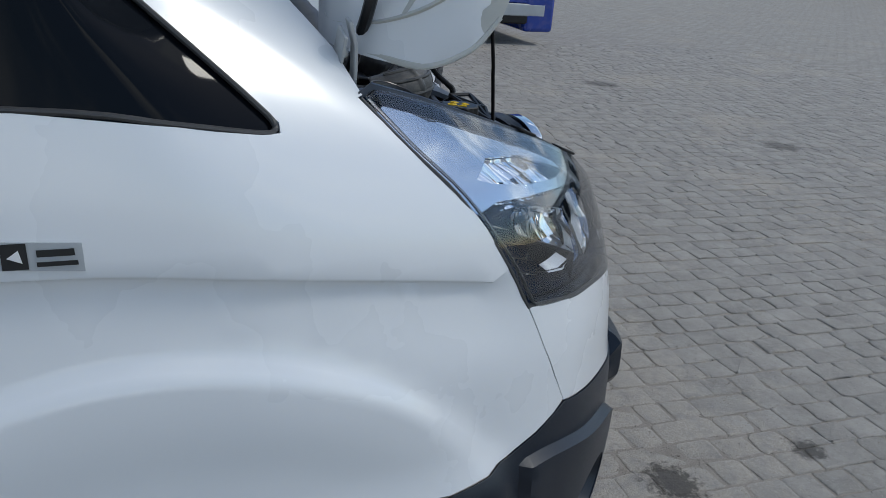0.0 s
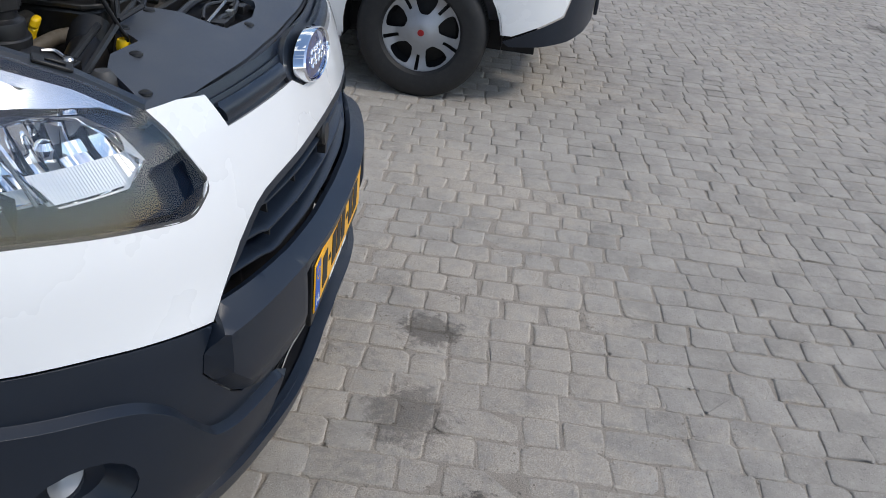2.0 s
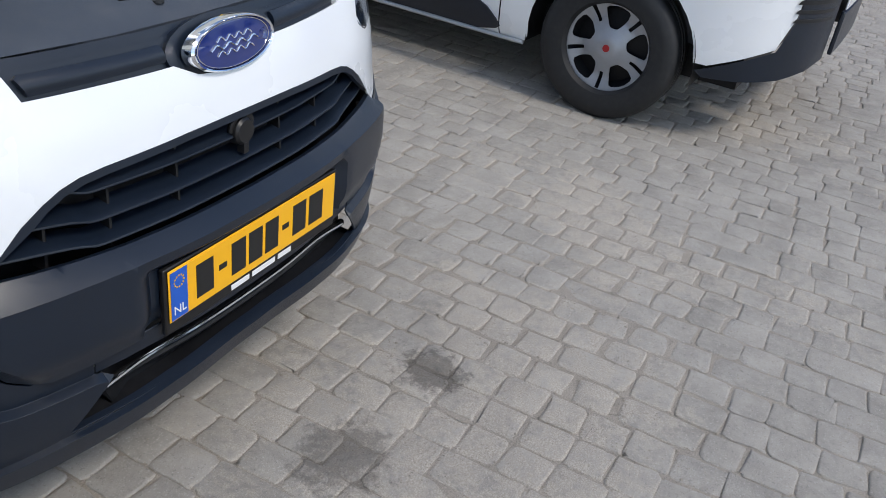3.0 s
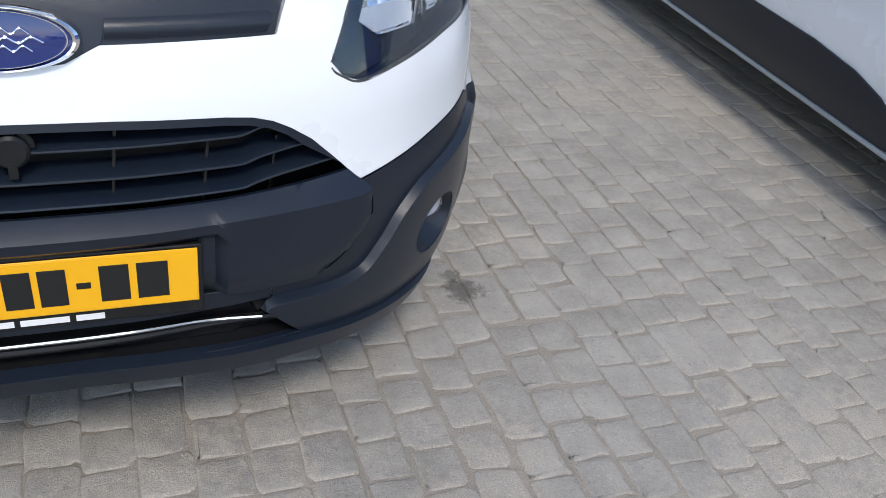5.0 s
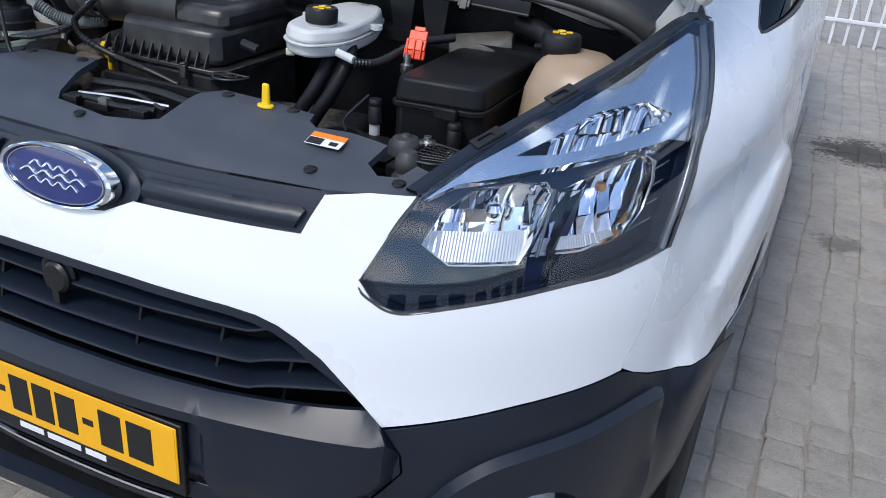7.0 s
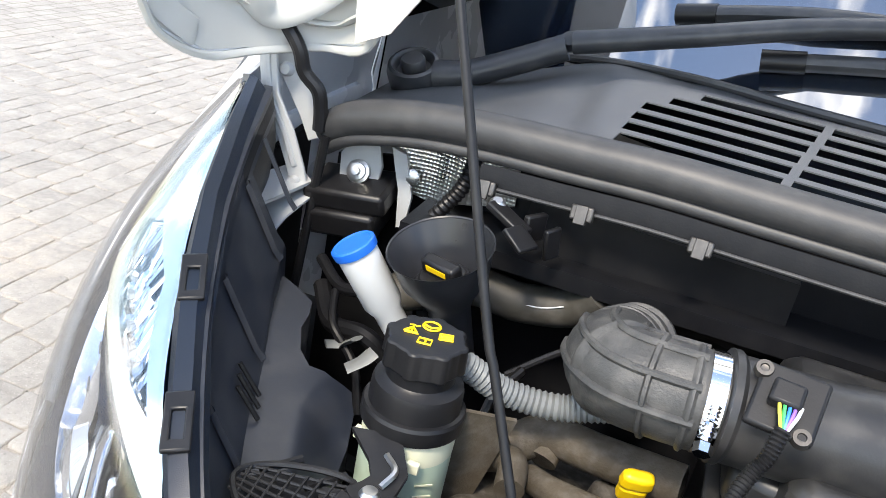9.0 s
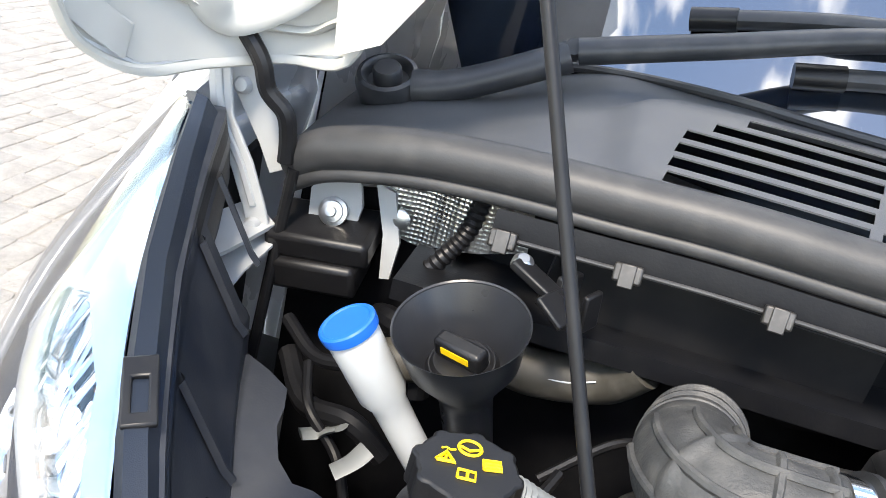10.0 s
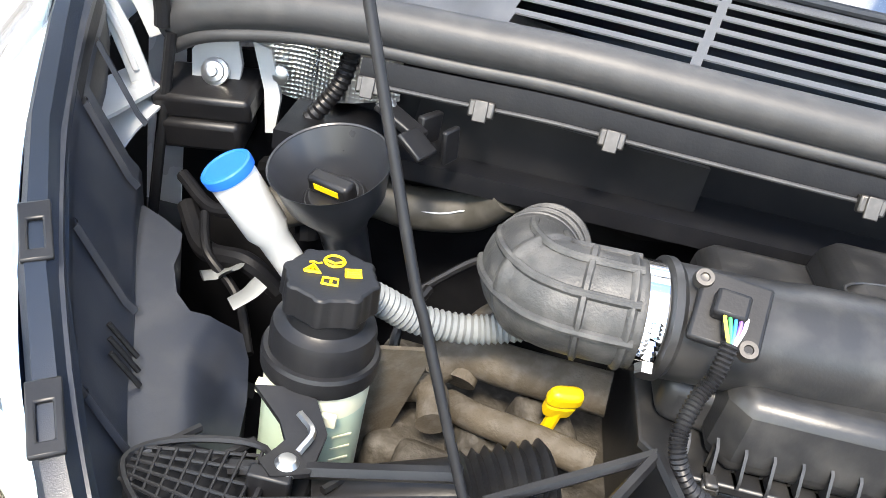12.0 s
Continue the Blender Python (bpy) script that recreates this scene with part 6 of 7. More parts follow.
def pad(x, y):
    """Raised field round the air slots."""
    r = math.hypot(max(0, abs(x) - 0.372), max(0, abs(y - 0.14 * x * x - 0.775) - 0.045))
    return 0.016 * step01(0.088, 0.052, r)


part("cowl_panel", sheet(COWL_LINE, lambda a, b, d: Vector((a, b, cowl_z(a, b) + pad(a, b) - d)), 0.0016, 0.014, holes=slots), COWL, van, "grey plastic cowl with air slots", smooth=30)
part("cowl_trough", box((1.2, 0.30, 0.02), (0, 0.82, 1.10)), BAY, van)
part("screen_trim", tube([(x, 0.965 + 0.42 * (abs(x) / 0.8) ** 2.2 * 0.9, cowl_z(x, 0.98) + 0.006) for x in (-0.66, -0.5, -0.35, -0.2, 0, 0.2, 0.35, 0.5, 0.66)], 0.006, 8, 6), RUBBER, van)
pivot = Matrix.Translation((-0.715, 0.970, 1.204)) @ pose(0, 0, 0, 28, -6, 0)


def wiper(shift, label):
    base = lathe([(0.034, -0.03), (0.038, -0.008), (0.039, 0.008), (0.036, 0.018), (0.031, 0.020), (0.027, 0.016), (0.025, 0.006), (0.0175, 0.006), (0.0175, 0.022), (0.015, 0.026), (0, 0.027)], 32, Matrix.Translation(shift) @ pivot)
    wp = part("wiper", base, WIPER, van, label)
    arm = [Vector(p) + shift for p in ((-0.684, 0.973, 1.208), (-0.650, 0.976, 1.217), (-0.60, 0.985, 1.240), (-0.518, 1.000, 1.284))]
    part("arm_root", tube(arm, lambda t: 0.027 - 0.004 * step01(0, 0.6, t), 20, 8, flat=0.80), WIPER, wp)
    part("hinge", lathe([(0, 0.013), (0.010, 0.012), (0.012, 0), (0.010, -0.012), (0, -0.013)], 18, Matrix.Translation(Vector((-0.516, 1.000, 1.292)) + shift) @ pose(0, 0, 0, 60, 0, 0)), WIPER, wp)
    part("arm", tube([Vector(p) + shift for p in ((-0.510, 1.000, 1.292), (-0.36, 1.010, 1.335), (-0.19, 1.030, 1.382), (0.05, 1.06, 1.425))], lambda t: 0.021 - 0.004 * t, 14, 8, flat=0.75), WIPER, wp)
    return wp


wiper(Vector((0, 0, 0)), "black wiper with round pivot cap")
bl = [(-0.385, 1.108, 1.349), (-0.284, 1.092, 1.373), (-0.184, 1.080, 1.390), (0.0, 1.09, 1.405), (0.12, 1.10, 1.415)]
for pts in (bl, [(-0.262, 1.034, 1.323), (-0.141, 1.028, 1.346), (0.001, 1.038, 1.367), (0.18, 1.06, 1.385)]):
    b = part("wiper_blade", tube(pts, 0.016, 12, 8, flat=0.75), WIPER, van, "black wiper blade")
    end = Vector(pts[0]) * 2 - Vector(pts[1])
    part("blade_end", tube([Vector(pts[0]) + (end - Vector(pts[0])).normalized() * 0.01, Vector(pts[0]) - (end - Vector(pts[0])).normalized() * 0.045], 0.0185, 14, 1, flat=0.8), PLASTIC_DARK, b)

# ---- bonnet, hinges, prop ----
EDGE = pchip((-0.82, -0.72, -0.675, -0.655, -0.60, -0.4, 0.0), (1.226, 1.232, 1.245, 1.32, 1.42, 1.52, 1.56))


def strap(points, width, thick=0.005):
    """A flat steel strap that faces forward."""
    bm, rings = bmesh.new(), []
    pts = [Vector(p) for p in points]
    for i, p in enumerate(pts):
        t = (pts[min(i + 1, len(pts) - 1)] - pts[max(i - 1, 0)]).normalized()
        side = t.cross(Vector((0, -1, 0.25))).normalized() * width / 2
        n = side.cross(t).normalized() * thick / 2
        rings.append([bm.verts.new(q) for q in (p + side + n, p - side + n, p - side - n, p + side - n)])
    for a, b in zip(rings, rings[1:]):
        for i in range(4):
            bm.faces.new([a[i], a[(i + 1) % 4], b[(i + 1) % 4], b[i]])
    bm.faces.new(rings[0][::-1]), bm.faces.new(rings[-1])
    return bm


def bonnet_place(a, b, d):
    """Standing bonnet: a across, b up from its rear edge, sides curled forward."""
    x = abs(a)
    curl = step01(0.66, 0.98, x)
    px = min(x, 0.74) + 0.112 * math.sin(min(1, max(0, x - 0.74) / 0.2) * math.pi * 0.62)
    py = 0.745 - 0.21 * step01(0.72, 0.95, x) - 0.05 * (b - 1.2) - 0.06 * (1 - (x / 0.8) ** 2) * 0
    return Vector((math.copysign(px, a), py - d, b))


half = [(0.0, 1.60), (0.4, 1.56), (0.62, 1.46), (0.672, 1.34), (0.696, 1.268), (0.75, 1.258), (0.80, 1.248), (0.84, 1.243), (0.885, 1.270), (0.925, 1.312), (0.94, 1.36), (0.95, 1.55), (0.90, 1.80), (0.75, 1.98), (0.45, 2.05), (0.0, 2.07)]
bonnet = part("bonnet", sheet(mirror(half), bonnet_place, 0.005, 0.035), PAINT, van, "open white bonnet standing upright", bevel=0.002)
# underside sheets and ribs, greyed to stand in for the bonnet's own shade
part("underside", sheet(mirror([(0.0, 1.61), (0.4, 1.57), (0.61, 1.47), (0.668, 1.35), (0.690, 1.278), (0.75, 1.266), (0.80, 1.256), (0.838, 1.252), (0.878, 1.276), (0.916, 1.316), (0.93, 1.36), (0.94, 1.55), (0.89, 1.79), (0.745, 1.97), (0.45, 2.04), (0.0, 2.06)]), lambda a, b, d: bonnet_place(a, b, d + 0.007), 0.002, 0.035), UNDERSIDE_SHADED, bonnet, "pale bonnet underside, its shade put into the greyer colour", bevel=0.001)
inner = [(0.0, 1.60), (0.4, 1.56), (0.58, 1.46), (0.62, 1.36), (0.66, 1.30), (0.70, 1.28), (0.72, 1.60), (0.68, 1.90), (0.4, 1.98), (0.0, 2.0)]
part("inner_panel", sheet(mirror(inner), lambda a, b, d: bonnet_place(a, b, d + 0.03), 0.004, 0.06), UNDERSIDE_SHADED, bonnet, bevel=0.004)
for s in (1, -1):
    part("bonnet_hem", tube([bonnet_place(s * a, b, 0.006) for a, b in ((0.672, 1.345), (0.697, 1.272), (0.75, 1.262), (0.80, 1.252), (0.84, 1.246), (0.883, 1.272), (0.922, 1.314))], 0.0055, 8, 5, flat=0.7), UNDERSIDE_SHADED, bonnet)
    part("bonnet_stiffener", tube([bonnet_place(s * a, b, 0.024) for a, b in ((0.69, 1.50), (0.715, 1.36), (0.77, 1.30), (0.80, 1.31), (0.83, 1.40))], 0.016, 10, 6, flat=0.4), UNDERSIDE_SHADED, bonnet)
    part("bonnet_flap", sheet([(s * 0.845, 1.258), (s * 0.905, 1.312), (s * 0.925, 1.36), (s * 0.895, 1.335), (s * 0.84, 1.285)], lambda a, b, d: bonnet_place(a, b, d + 0.016), 0.004, 0.02), UNDERSIDE_SHADED, bonnet, bevel=0.0015)
    part("bonnet_crease", tube([bonnet_place(s * a, b, 0.012) for a, b in ((0.90, 1.42), (0.85, 1.34), (0.80, 1.30), (0.74, 1.29), (0.70, 1.31))], 0.010, 8, 6, flat=0.4), UNDERSIDE_SHADED, bonnet)
    hg = part("bonnet_hinge", strap([(s * 0.748, 0.716, 1.094), (s * 0.757, 0.716, 1.118), (s * 0.774, 0.716, 1.155), (s * 0.799, 0.716, 1.195), (s * 0.806, 0.716, 1.235), (s * 0.812, 0.718, 1.269), (s * 0.818, 0.728, 1.30)], 0.022), GREY_PAINT, van, "pale grey steel bonnet hinge", bevel=0.0012)
    part("strap_rib", strap([(s * 0.757, 0.7135, 1.118), (s * 0.774, 0.7135, 1.155), (s * 0.799, 0.7135, 1.195), (s * 0.806, 0.7135, 1.235), (s * 0.811, 0.7155, 1.264)], 0.007), GREY_PAINT, hg, bevel=0.0015)
    part("hinge_arm", strap([(s * 0.742, 0.742, 1.152), (s * 0.757, 0.742, 1.180), (s * 0.776, 0.738, 1.212), (s * 0.794, 0.736, 1.240), (s * 0.818, 0.735, 1.285)], 0.030), GREY_PAINT, hg, bevel=0.0012)
    for q in ((s * 0.754, 0.708, 1.10), (s * 0.790, 0.730, 1.226), (s * 0.808, 0.730, 1.258)):
        part("rivet", lathe([(0, 0.005), (0.006, 0.004), (0.0085, 0.0), (0.0085, -0.006)], 16, Matrix.Translation(q) @ pose(0, 0, 0, 80, 0, 0)), GREY_PAINT, hg)
    part("hinge_foot", sheet([(s * 0.775, 0.60), (s * 0.752, 0.66), (s * 0.735, 0.72), (s * 0.775, 0.755), (s * 0.80, 0.69)], lambda a, b, d: Vector((a, b, 1.095 + 0.15 * (b - 0.66) - d)), 0.004, 0.02), GREY_PAINT, hg, bevel=0.001)
part("hinge_cable", tube([(-0.732, 0.716, 1.170), (-0.733, 0.715, 1.193), (-0.737, 0.710, 1.217), (-0.754, 0.705, 1.235), (-0.761, 0.700, 1.260), (-0.777, 0.700, 1.280), (-0.801, 0.700, 1.304), (-0.83, 0.70, 1.34)], 0.0085, 10, 8), PLASTIC_DARK, van, "black cable on the hinge")
prop = part("prop_rod", tube([(-0.335, 0.312, 1.010), (-0.339, 0.304, 1.030), (-0.354, 0.309, 1.052), (-0.405, 0.341, 1.160), (-0.424, 0.353, 1.200), (-0.507, 0.416, 1.404), (-0.60, 0.487, 1.63), (-0.66, 0.533, 1.78)], 0.0037, 12, 6), PLASTIC_DARK, van, "thin black bonnet prop rod")
part("rod_grommet", lathe([(0.010, -0.01), (0.013, 0.0), (0.010, 0.012), (0.007, 0.014)], 16, Matrix.Translation((-0.335, 0.312, 1.015))), YELLOW, prop)
part("gas_tube", tube([(-0.724, 0.718, 1.165), (-0.728, 0.718, 1.11), (-0.732, 0.70, 0.96)], 0.006, 10, 4), PLASTIC_DARK, van)


# ---- second white van, parked alongside ----
van_b = empty("van", (2.52, -0.80, 0), label="white van with silver wheel trims and black sills, parked alongside", category="van")
van_b.rotation_euler[2] = radians(-3.2)
BW = pchip((0.2, 0.3, 0.42, 0.75, 0.95, 1.05, 1.3, 1.7, 1.95), (0.07, 0.03, 0.012, 0.0, 0.004, 0.012, 0.035, 0.12, 0.25))
FRONT = pchip((0, 0.06, 0.16, 0.3, 0.5, 0.8, 1.2), (0.62, 0.38, 0.20, 0.085, 0.025, 0.004, 0.0))
HUB_Y, HUB2_Y = 0.875, 4.375


def flank(s):
    """The side of the second van, near one (s = 1) or far one."""
    def place(a, b, d):
        x = BW(b) + FRONT(a) + d
        if 0.3 < b < 0.62 and a > 1.3:
            x -= 0.012 * step01(0.60, 0.56, b)
        return Vector((x, a + 0.35 * max(0, b - 0.95) * step01(1.4, 0.2, a), b)) if s > 0 else Vector((1.95 - x, a + 0.35 * max(0, b - 0.95) * step01(1.4, 0.2, a), b))
    return place


def arch_of(cy, r, lo, hi, step=10):
    return [(cy + r * math.cos(radians(k)), 0.335 + r * math.sin(radians(k))) for k in range(lo, hi, step)]


for s in (1, -1):
    pl = flank(s)
    wing_b = [(0.42, 0.375), *reversed(arch_of(HUB_Y, 0.40, -6, 175)), (1.285, 0.262), (1.42, 0.262), (1.42, 1.75), (0.85, 1.40), (0.30, 1.12), (0.24, 0.86), (0.13, 0.80), (0.14, 0.62), (0.18, 0.482), (0.30, 0.425)]
    part("wing", sheet(wing_b, pl, 0.004, 0.045), PAINT, van_b, "white front wing", bevel=0.002)
    for y0, y1 in ((1.428, 2.52), (2.528, 3.80)):
        part("door", sheet([*(((y0, 0.262), (1.62, 0.262), (1.9, 0.45)) if y0 < 2 else ((y0, 0.50),)), (y1, 0.50), (y1, 1.85), (y0, 1.85 if y0 > 2 else 1.75)], pl, 0.004, 0.07), PAINT, van_b, "white side door", bevel=0.003)
    part("rear_side", sheet([(3.808, 0.50), *reversed(arch_of(HUB2_Y, 0.40, 12, 160)), (5.0, 0.42), (5.0, 1.85), (3.808, 1.85)], pl, 0.004, 0.07), PAINT, van_b, bevel=0.003)
    part("door_glass", sheet([(1.25, 1.12), (2.45, 1.10), (2.45, 1.62), (1.75, 1.62)], lambda a, b, d: pl(a, b, d - 0.003), 0.004, 0.1), GLASS_DARK, van_b)
    part("sill", sheet([(1.62, 0.243), (3.98, 0.243), (3.985, 0.50), (2.52, 0.50), (2.0, 0.492), (1.75, 0.470), (1.60, 0.435), (1.49, 0.385), (1.435, 0.335), (1.415, 0.305), (1.44, 0.286)], lambda a, b, d: pl(a, b, d - 0.008), 0.03, 0.05), PLASTIC, van_b, "black plastic sill", bevel=0.006)
    part("sill_edge", tube([pl(a, 0.252, -0.010) for a in (1.290, 2.0, 3.0, 3.98)], 0.011, 8, 4), GREY_METAL, van_b, "grey sill edge")
    part("bumper_corner", sheet([(0.02, 0.41), (0.06, 0.372), (0.14, 0.342), (0.28, 0.325), (0.43, 0.320), (0.465, 0.345), (0.41, 0.368), (0.30, 0.416), (0.175, 0.474), (0.135, 0.615), (0.125, 0.79), (0.02, 0.80)], lambda a, b, d: pl(a, b, d - 0.006), 0.006, 0.03), PLASTIC, van_b, "black bumper corner", bevel=0.004)
    for b in (0.60, 0.64, 0.68, 0.72):
        part("vent_slat", sheet([(0.03, b), (0.15, b + 0.005), (0.14, b + 0.022), (0.03, b + 0.018)], lambda a, c, d: pl(a, c, d - 0.016), 0.012, 0.03), PLASTIC_DARK, van_b, bevel=0.002)
    lamp_b = part("headlight", sheet([(0.02, 0.82), (0.22, 0.88), (0.36, 1.0), (0.42, 1.11), (0.30, 1.10), (0.06, 0.98)], pl, 0.05, 0.04), HOUSING, van_b, "clear headlight")
    part("lens", sheet([(0.02, 0.82), (0.22, 0.88), (0.36, 1.0), (0.42, 1.11), (0.30, 1.10), (0.06, 0.98)], lambda a, b, d: pl(a, b, d - 0.005), 0.003, 0.04), LENS, lamp_b)
    part("reflector", sheet([(0.06, 0.86), (0.20, 0.90), (0.26, 1.0), (0.10, 0.96)], lambda a, b, d: pl(a, b, d - 0.002), 0.003, 0.04), REFLECTOR, lamp_b)
    for y in (HUB_Y, HUB2_Y):
        w = wheel(van_b, (0.115 if s > 0 else 1.835, y, 0.335), -s)
    for y in (HUB_Y, HUB2_Y):
        lb, prev = bmesh.new(), None
        for k in range(-10, 191, 10):
            a = radians(k)
            row = [lb.verts.new((x if s > 0 else 1.95 - x, y + 0.41 * math.cos(a), 0.335 + 0.41 * math.sin(a))) for x in (0.03, 0.40)]
            if prev:
                lb.faces.new([prev[0], prev[1], row[1], row[0]])
            prev = row
        part("wheel_liner", lb, BAY, van_b)


def nose_b(a, b, d):
    t = a / 0.975 - 1
    return Vector((a, -0.05 * (1 - abs(t) ** 2.2) + 0.035 + 0.30 * max(0, b - 0.95) - d * -1, b))


part("front_bumper", sheet([(0.60, 0.42), (1.35, 0.42), (1.35, 0.62), (0.60, 0.62)], nose_b, 0.02, 0.05), PLASTIC, van_b, bevel=0.006)
part("front_panel", sheet([(0.60, 0.63), (1.35, 0.63), (1.35, 1.16), (0.60, 1.16)], nose_b, 0.01, 0.06), PAINT, van_b, bevel=0.006)
part("bonnet", sheet([(0.12, 0.25), (0.98, 0.0), (1.83, 0.25), (1.78, 1.1), (0.17, 1.1)], lambda a, b, d: Vector((a, b, 1.13 + 0.16 * b - 0.05 * (abs(a / 0.975 - 1)) ** 3 - d)), 0.006, 0.1), PAINT, van_b, "white bonnet", bevel=0.003)
part("windscreen", sheet([(0.2, 0), (1.75, 0), (1.62, 0.85), (0.33, 0.85)], lambda a, b, d: Vector((a, 1.05 + 0.95 * b + 0.18 * (a / 0.975 - 1) ** 2, 1.30 + 0.66 * b - d)), 0.005, 0.12), SCREEN, van_b)
part("roof", sheet([(0.25, 1.85), (1.70, 1.85), (1.72, 5.0), (0.23, 5.0)], lambda a, b, d: Vector((a, b, 1.97 - 0.06 * abs(a / 0.975 - 1) ** 3 - d)), 0.006, 0.25), PAINT, van_b)
part("tail_doors", box((1.85, 0.04, 1.6), (0.975, 5.0, 1.15)), PAINT, van_b, bevel=0.02)
part("underbody", box((1.5, 4.6, 0.15), (0.975, 2.6, 0.33)), BAY, van_b)

# ---- blue lorry in the distance ----
lorry = empty("lorry", (8.6, -4.3, 0), label="blue lorry standing on the far side of the yard", category="lorry")
part("cab", sheet([(0, 0.55), (1.1, 0.55), (1.15, 2.6), (0.95, 2.9), (0, 2.9)], lambda a, b, d: Vector((d, a, b)), 2.4, 0.25), BLUE_PAINT, lorry, bevel=0.05)
part("bumper", box((2.45, 0.42, 0.62), (1.2, 0.16, 0.49)), BLUE_PAINT, lorry, bevel=0.05, segments=3)
part("light_panel", box((0.03, 0.62, 0.16), (-0.012, 0.40, 0.46)), GREY_METAL, lorry, "pale grey lamp panel", bevel=0.02)
part("step", box((0.4, 0.7, 0.12), (0.18, 0.62, 0.34)), PLASTIC_DARK, lorry, bevel=0.02)
part("chassis", box((0.9, 5.0, 0.35), (1.2, 3.3, 0.75)), PLASTIC_DARK, lorry, bevel=0.03)
part("load_body", box((2.45, 4.6, 2.2), (1.2, 3.9, 2.1)), BLUE_PAINT, lorry, bevel=0.04)
for y in (1.35, 4.6):
    for x in (0.16, 2.25):
        t = part("wheel", wheel_meshes(0.46, 0.28), TYRE, lorry)
        t.location = (x, y, 0.46)
        part("rim", lathe([(0, 0.1), (0.12, 0.1), (0.2, 0.02), (0.26, 0.13), (0.26, -0.13), (0, -0.13)], 32, pose(0, 0, 0, 0, -90 if x < 1 else 90, 0)), GREY_METAL, t)

# ---- fence on concrete feet ----
CONCRETE = material("concrete", (0.33, 0.31, 0.29), 0.85, vary=0.25, scale=9, grain=0.6, grain_scale=120)
FENCE_WHITE = material("white_fence_paint", (0.72, 0.73, 0.74), 0.5, vary=0.08, scale=6)
for k in range(6):
    fx, fy = 0.55 + 1.62 * k, 7.62 + 0.05 * k
    fe = empty("fence", (fx, fy, 0), label="white steel fence panel with upright bars", category="fence", group="fence panels behind the vans")
    for z in (0.22, 1.95):
        part("rail", box((1.58, 0.03, 0.03), (0.80, 0, z)), FENCE_WHITE, fe, bevel=0.003)
    for i in range(13):
        part("bar", box((0.024, 0.016, 1.93), (0.06 + 0.123 * i, 0.012, 0.97)), FENCE_WHITE, fe, bevel=0.002)
    ft = empty("concrete_block", (fx + 0.0, fy, 0), label="grey concrete fence foot with lifting slots", category="concrete block", group="fence feet")
    block = slab([(-0.36, -0.12), (0.36, -0.12), (0.36, 0.12), (-0.36, 0.12)], 0.0, 0.15, taper=0.94)
    part("block", block, CONCRETE, ft, bevel=0.012)
    for x in (-0.2, 0.2):
        part("slot", box((0.14, 0.02, 0.05), (x, -0.118, 0.03)), BAY, ft)

# ---- low white building at the far edge ----
hall = empty("hall", (24, -30, 0), label="long low white building at the edge of the yard", category="building")
part("wall", box((60, 8, 4.2), (12, -6, 2.1)), FENCE_WHITE, hall, bevel=0.05)
part("roof", box((61, 9, 0.4), (12, -6, 4.4)), GREY_METAL, hall, bevel=0.05)
for k in range(8):
    part("gate", box((4, 0.1, 3.4), (-12 + 7 * k, -1.96, 1.7)), PLASTIC, hall, bevel=0.03)


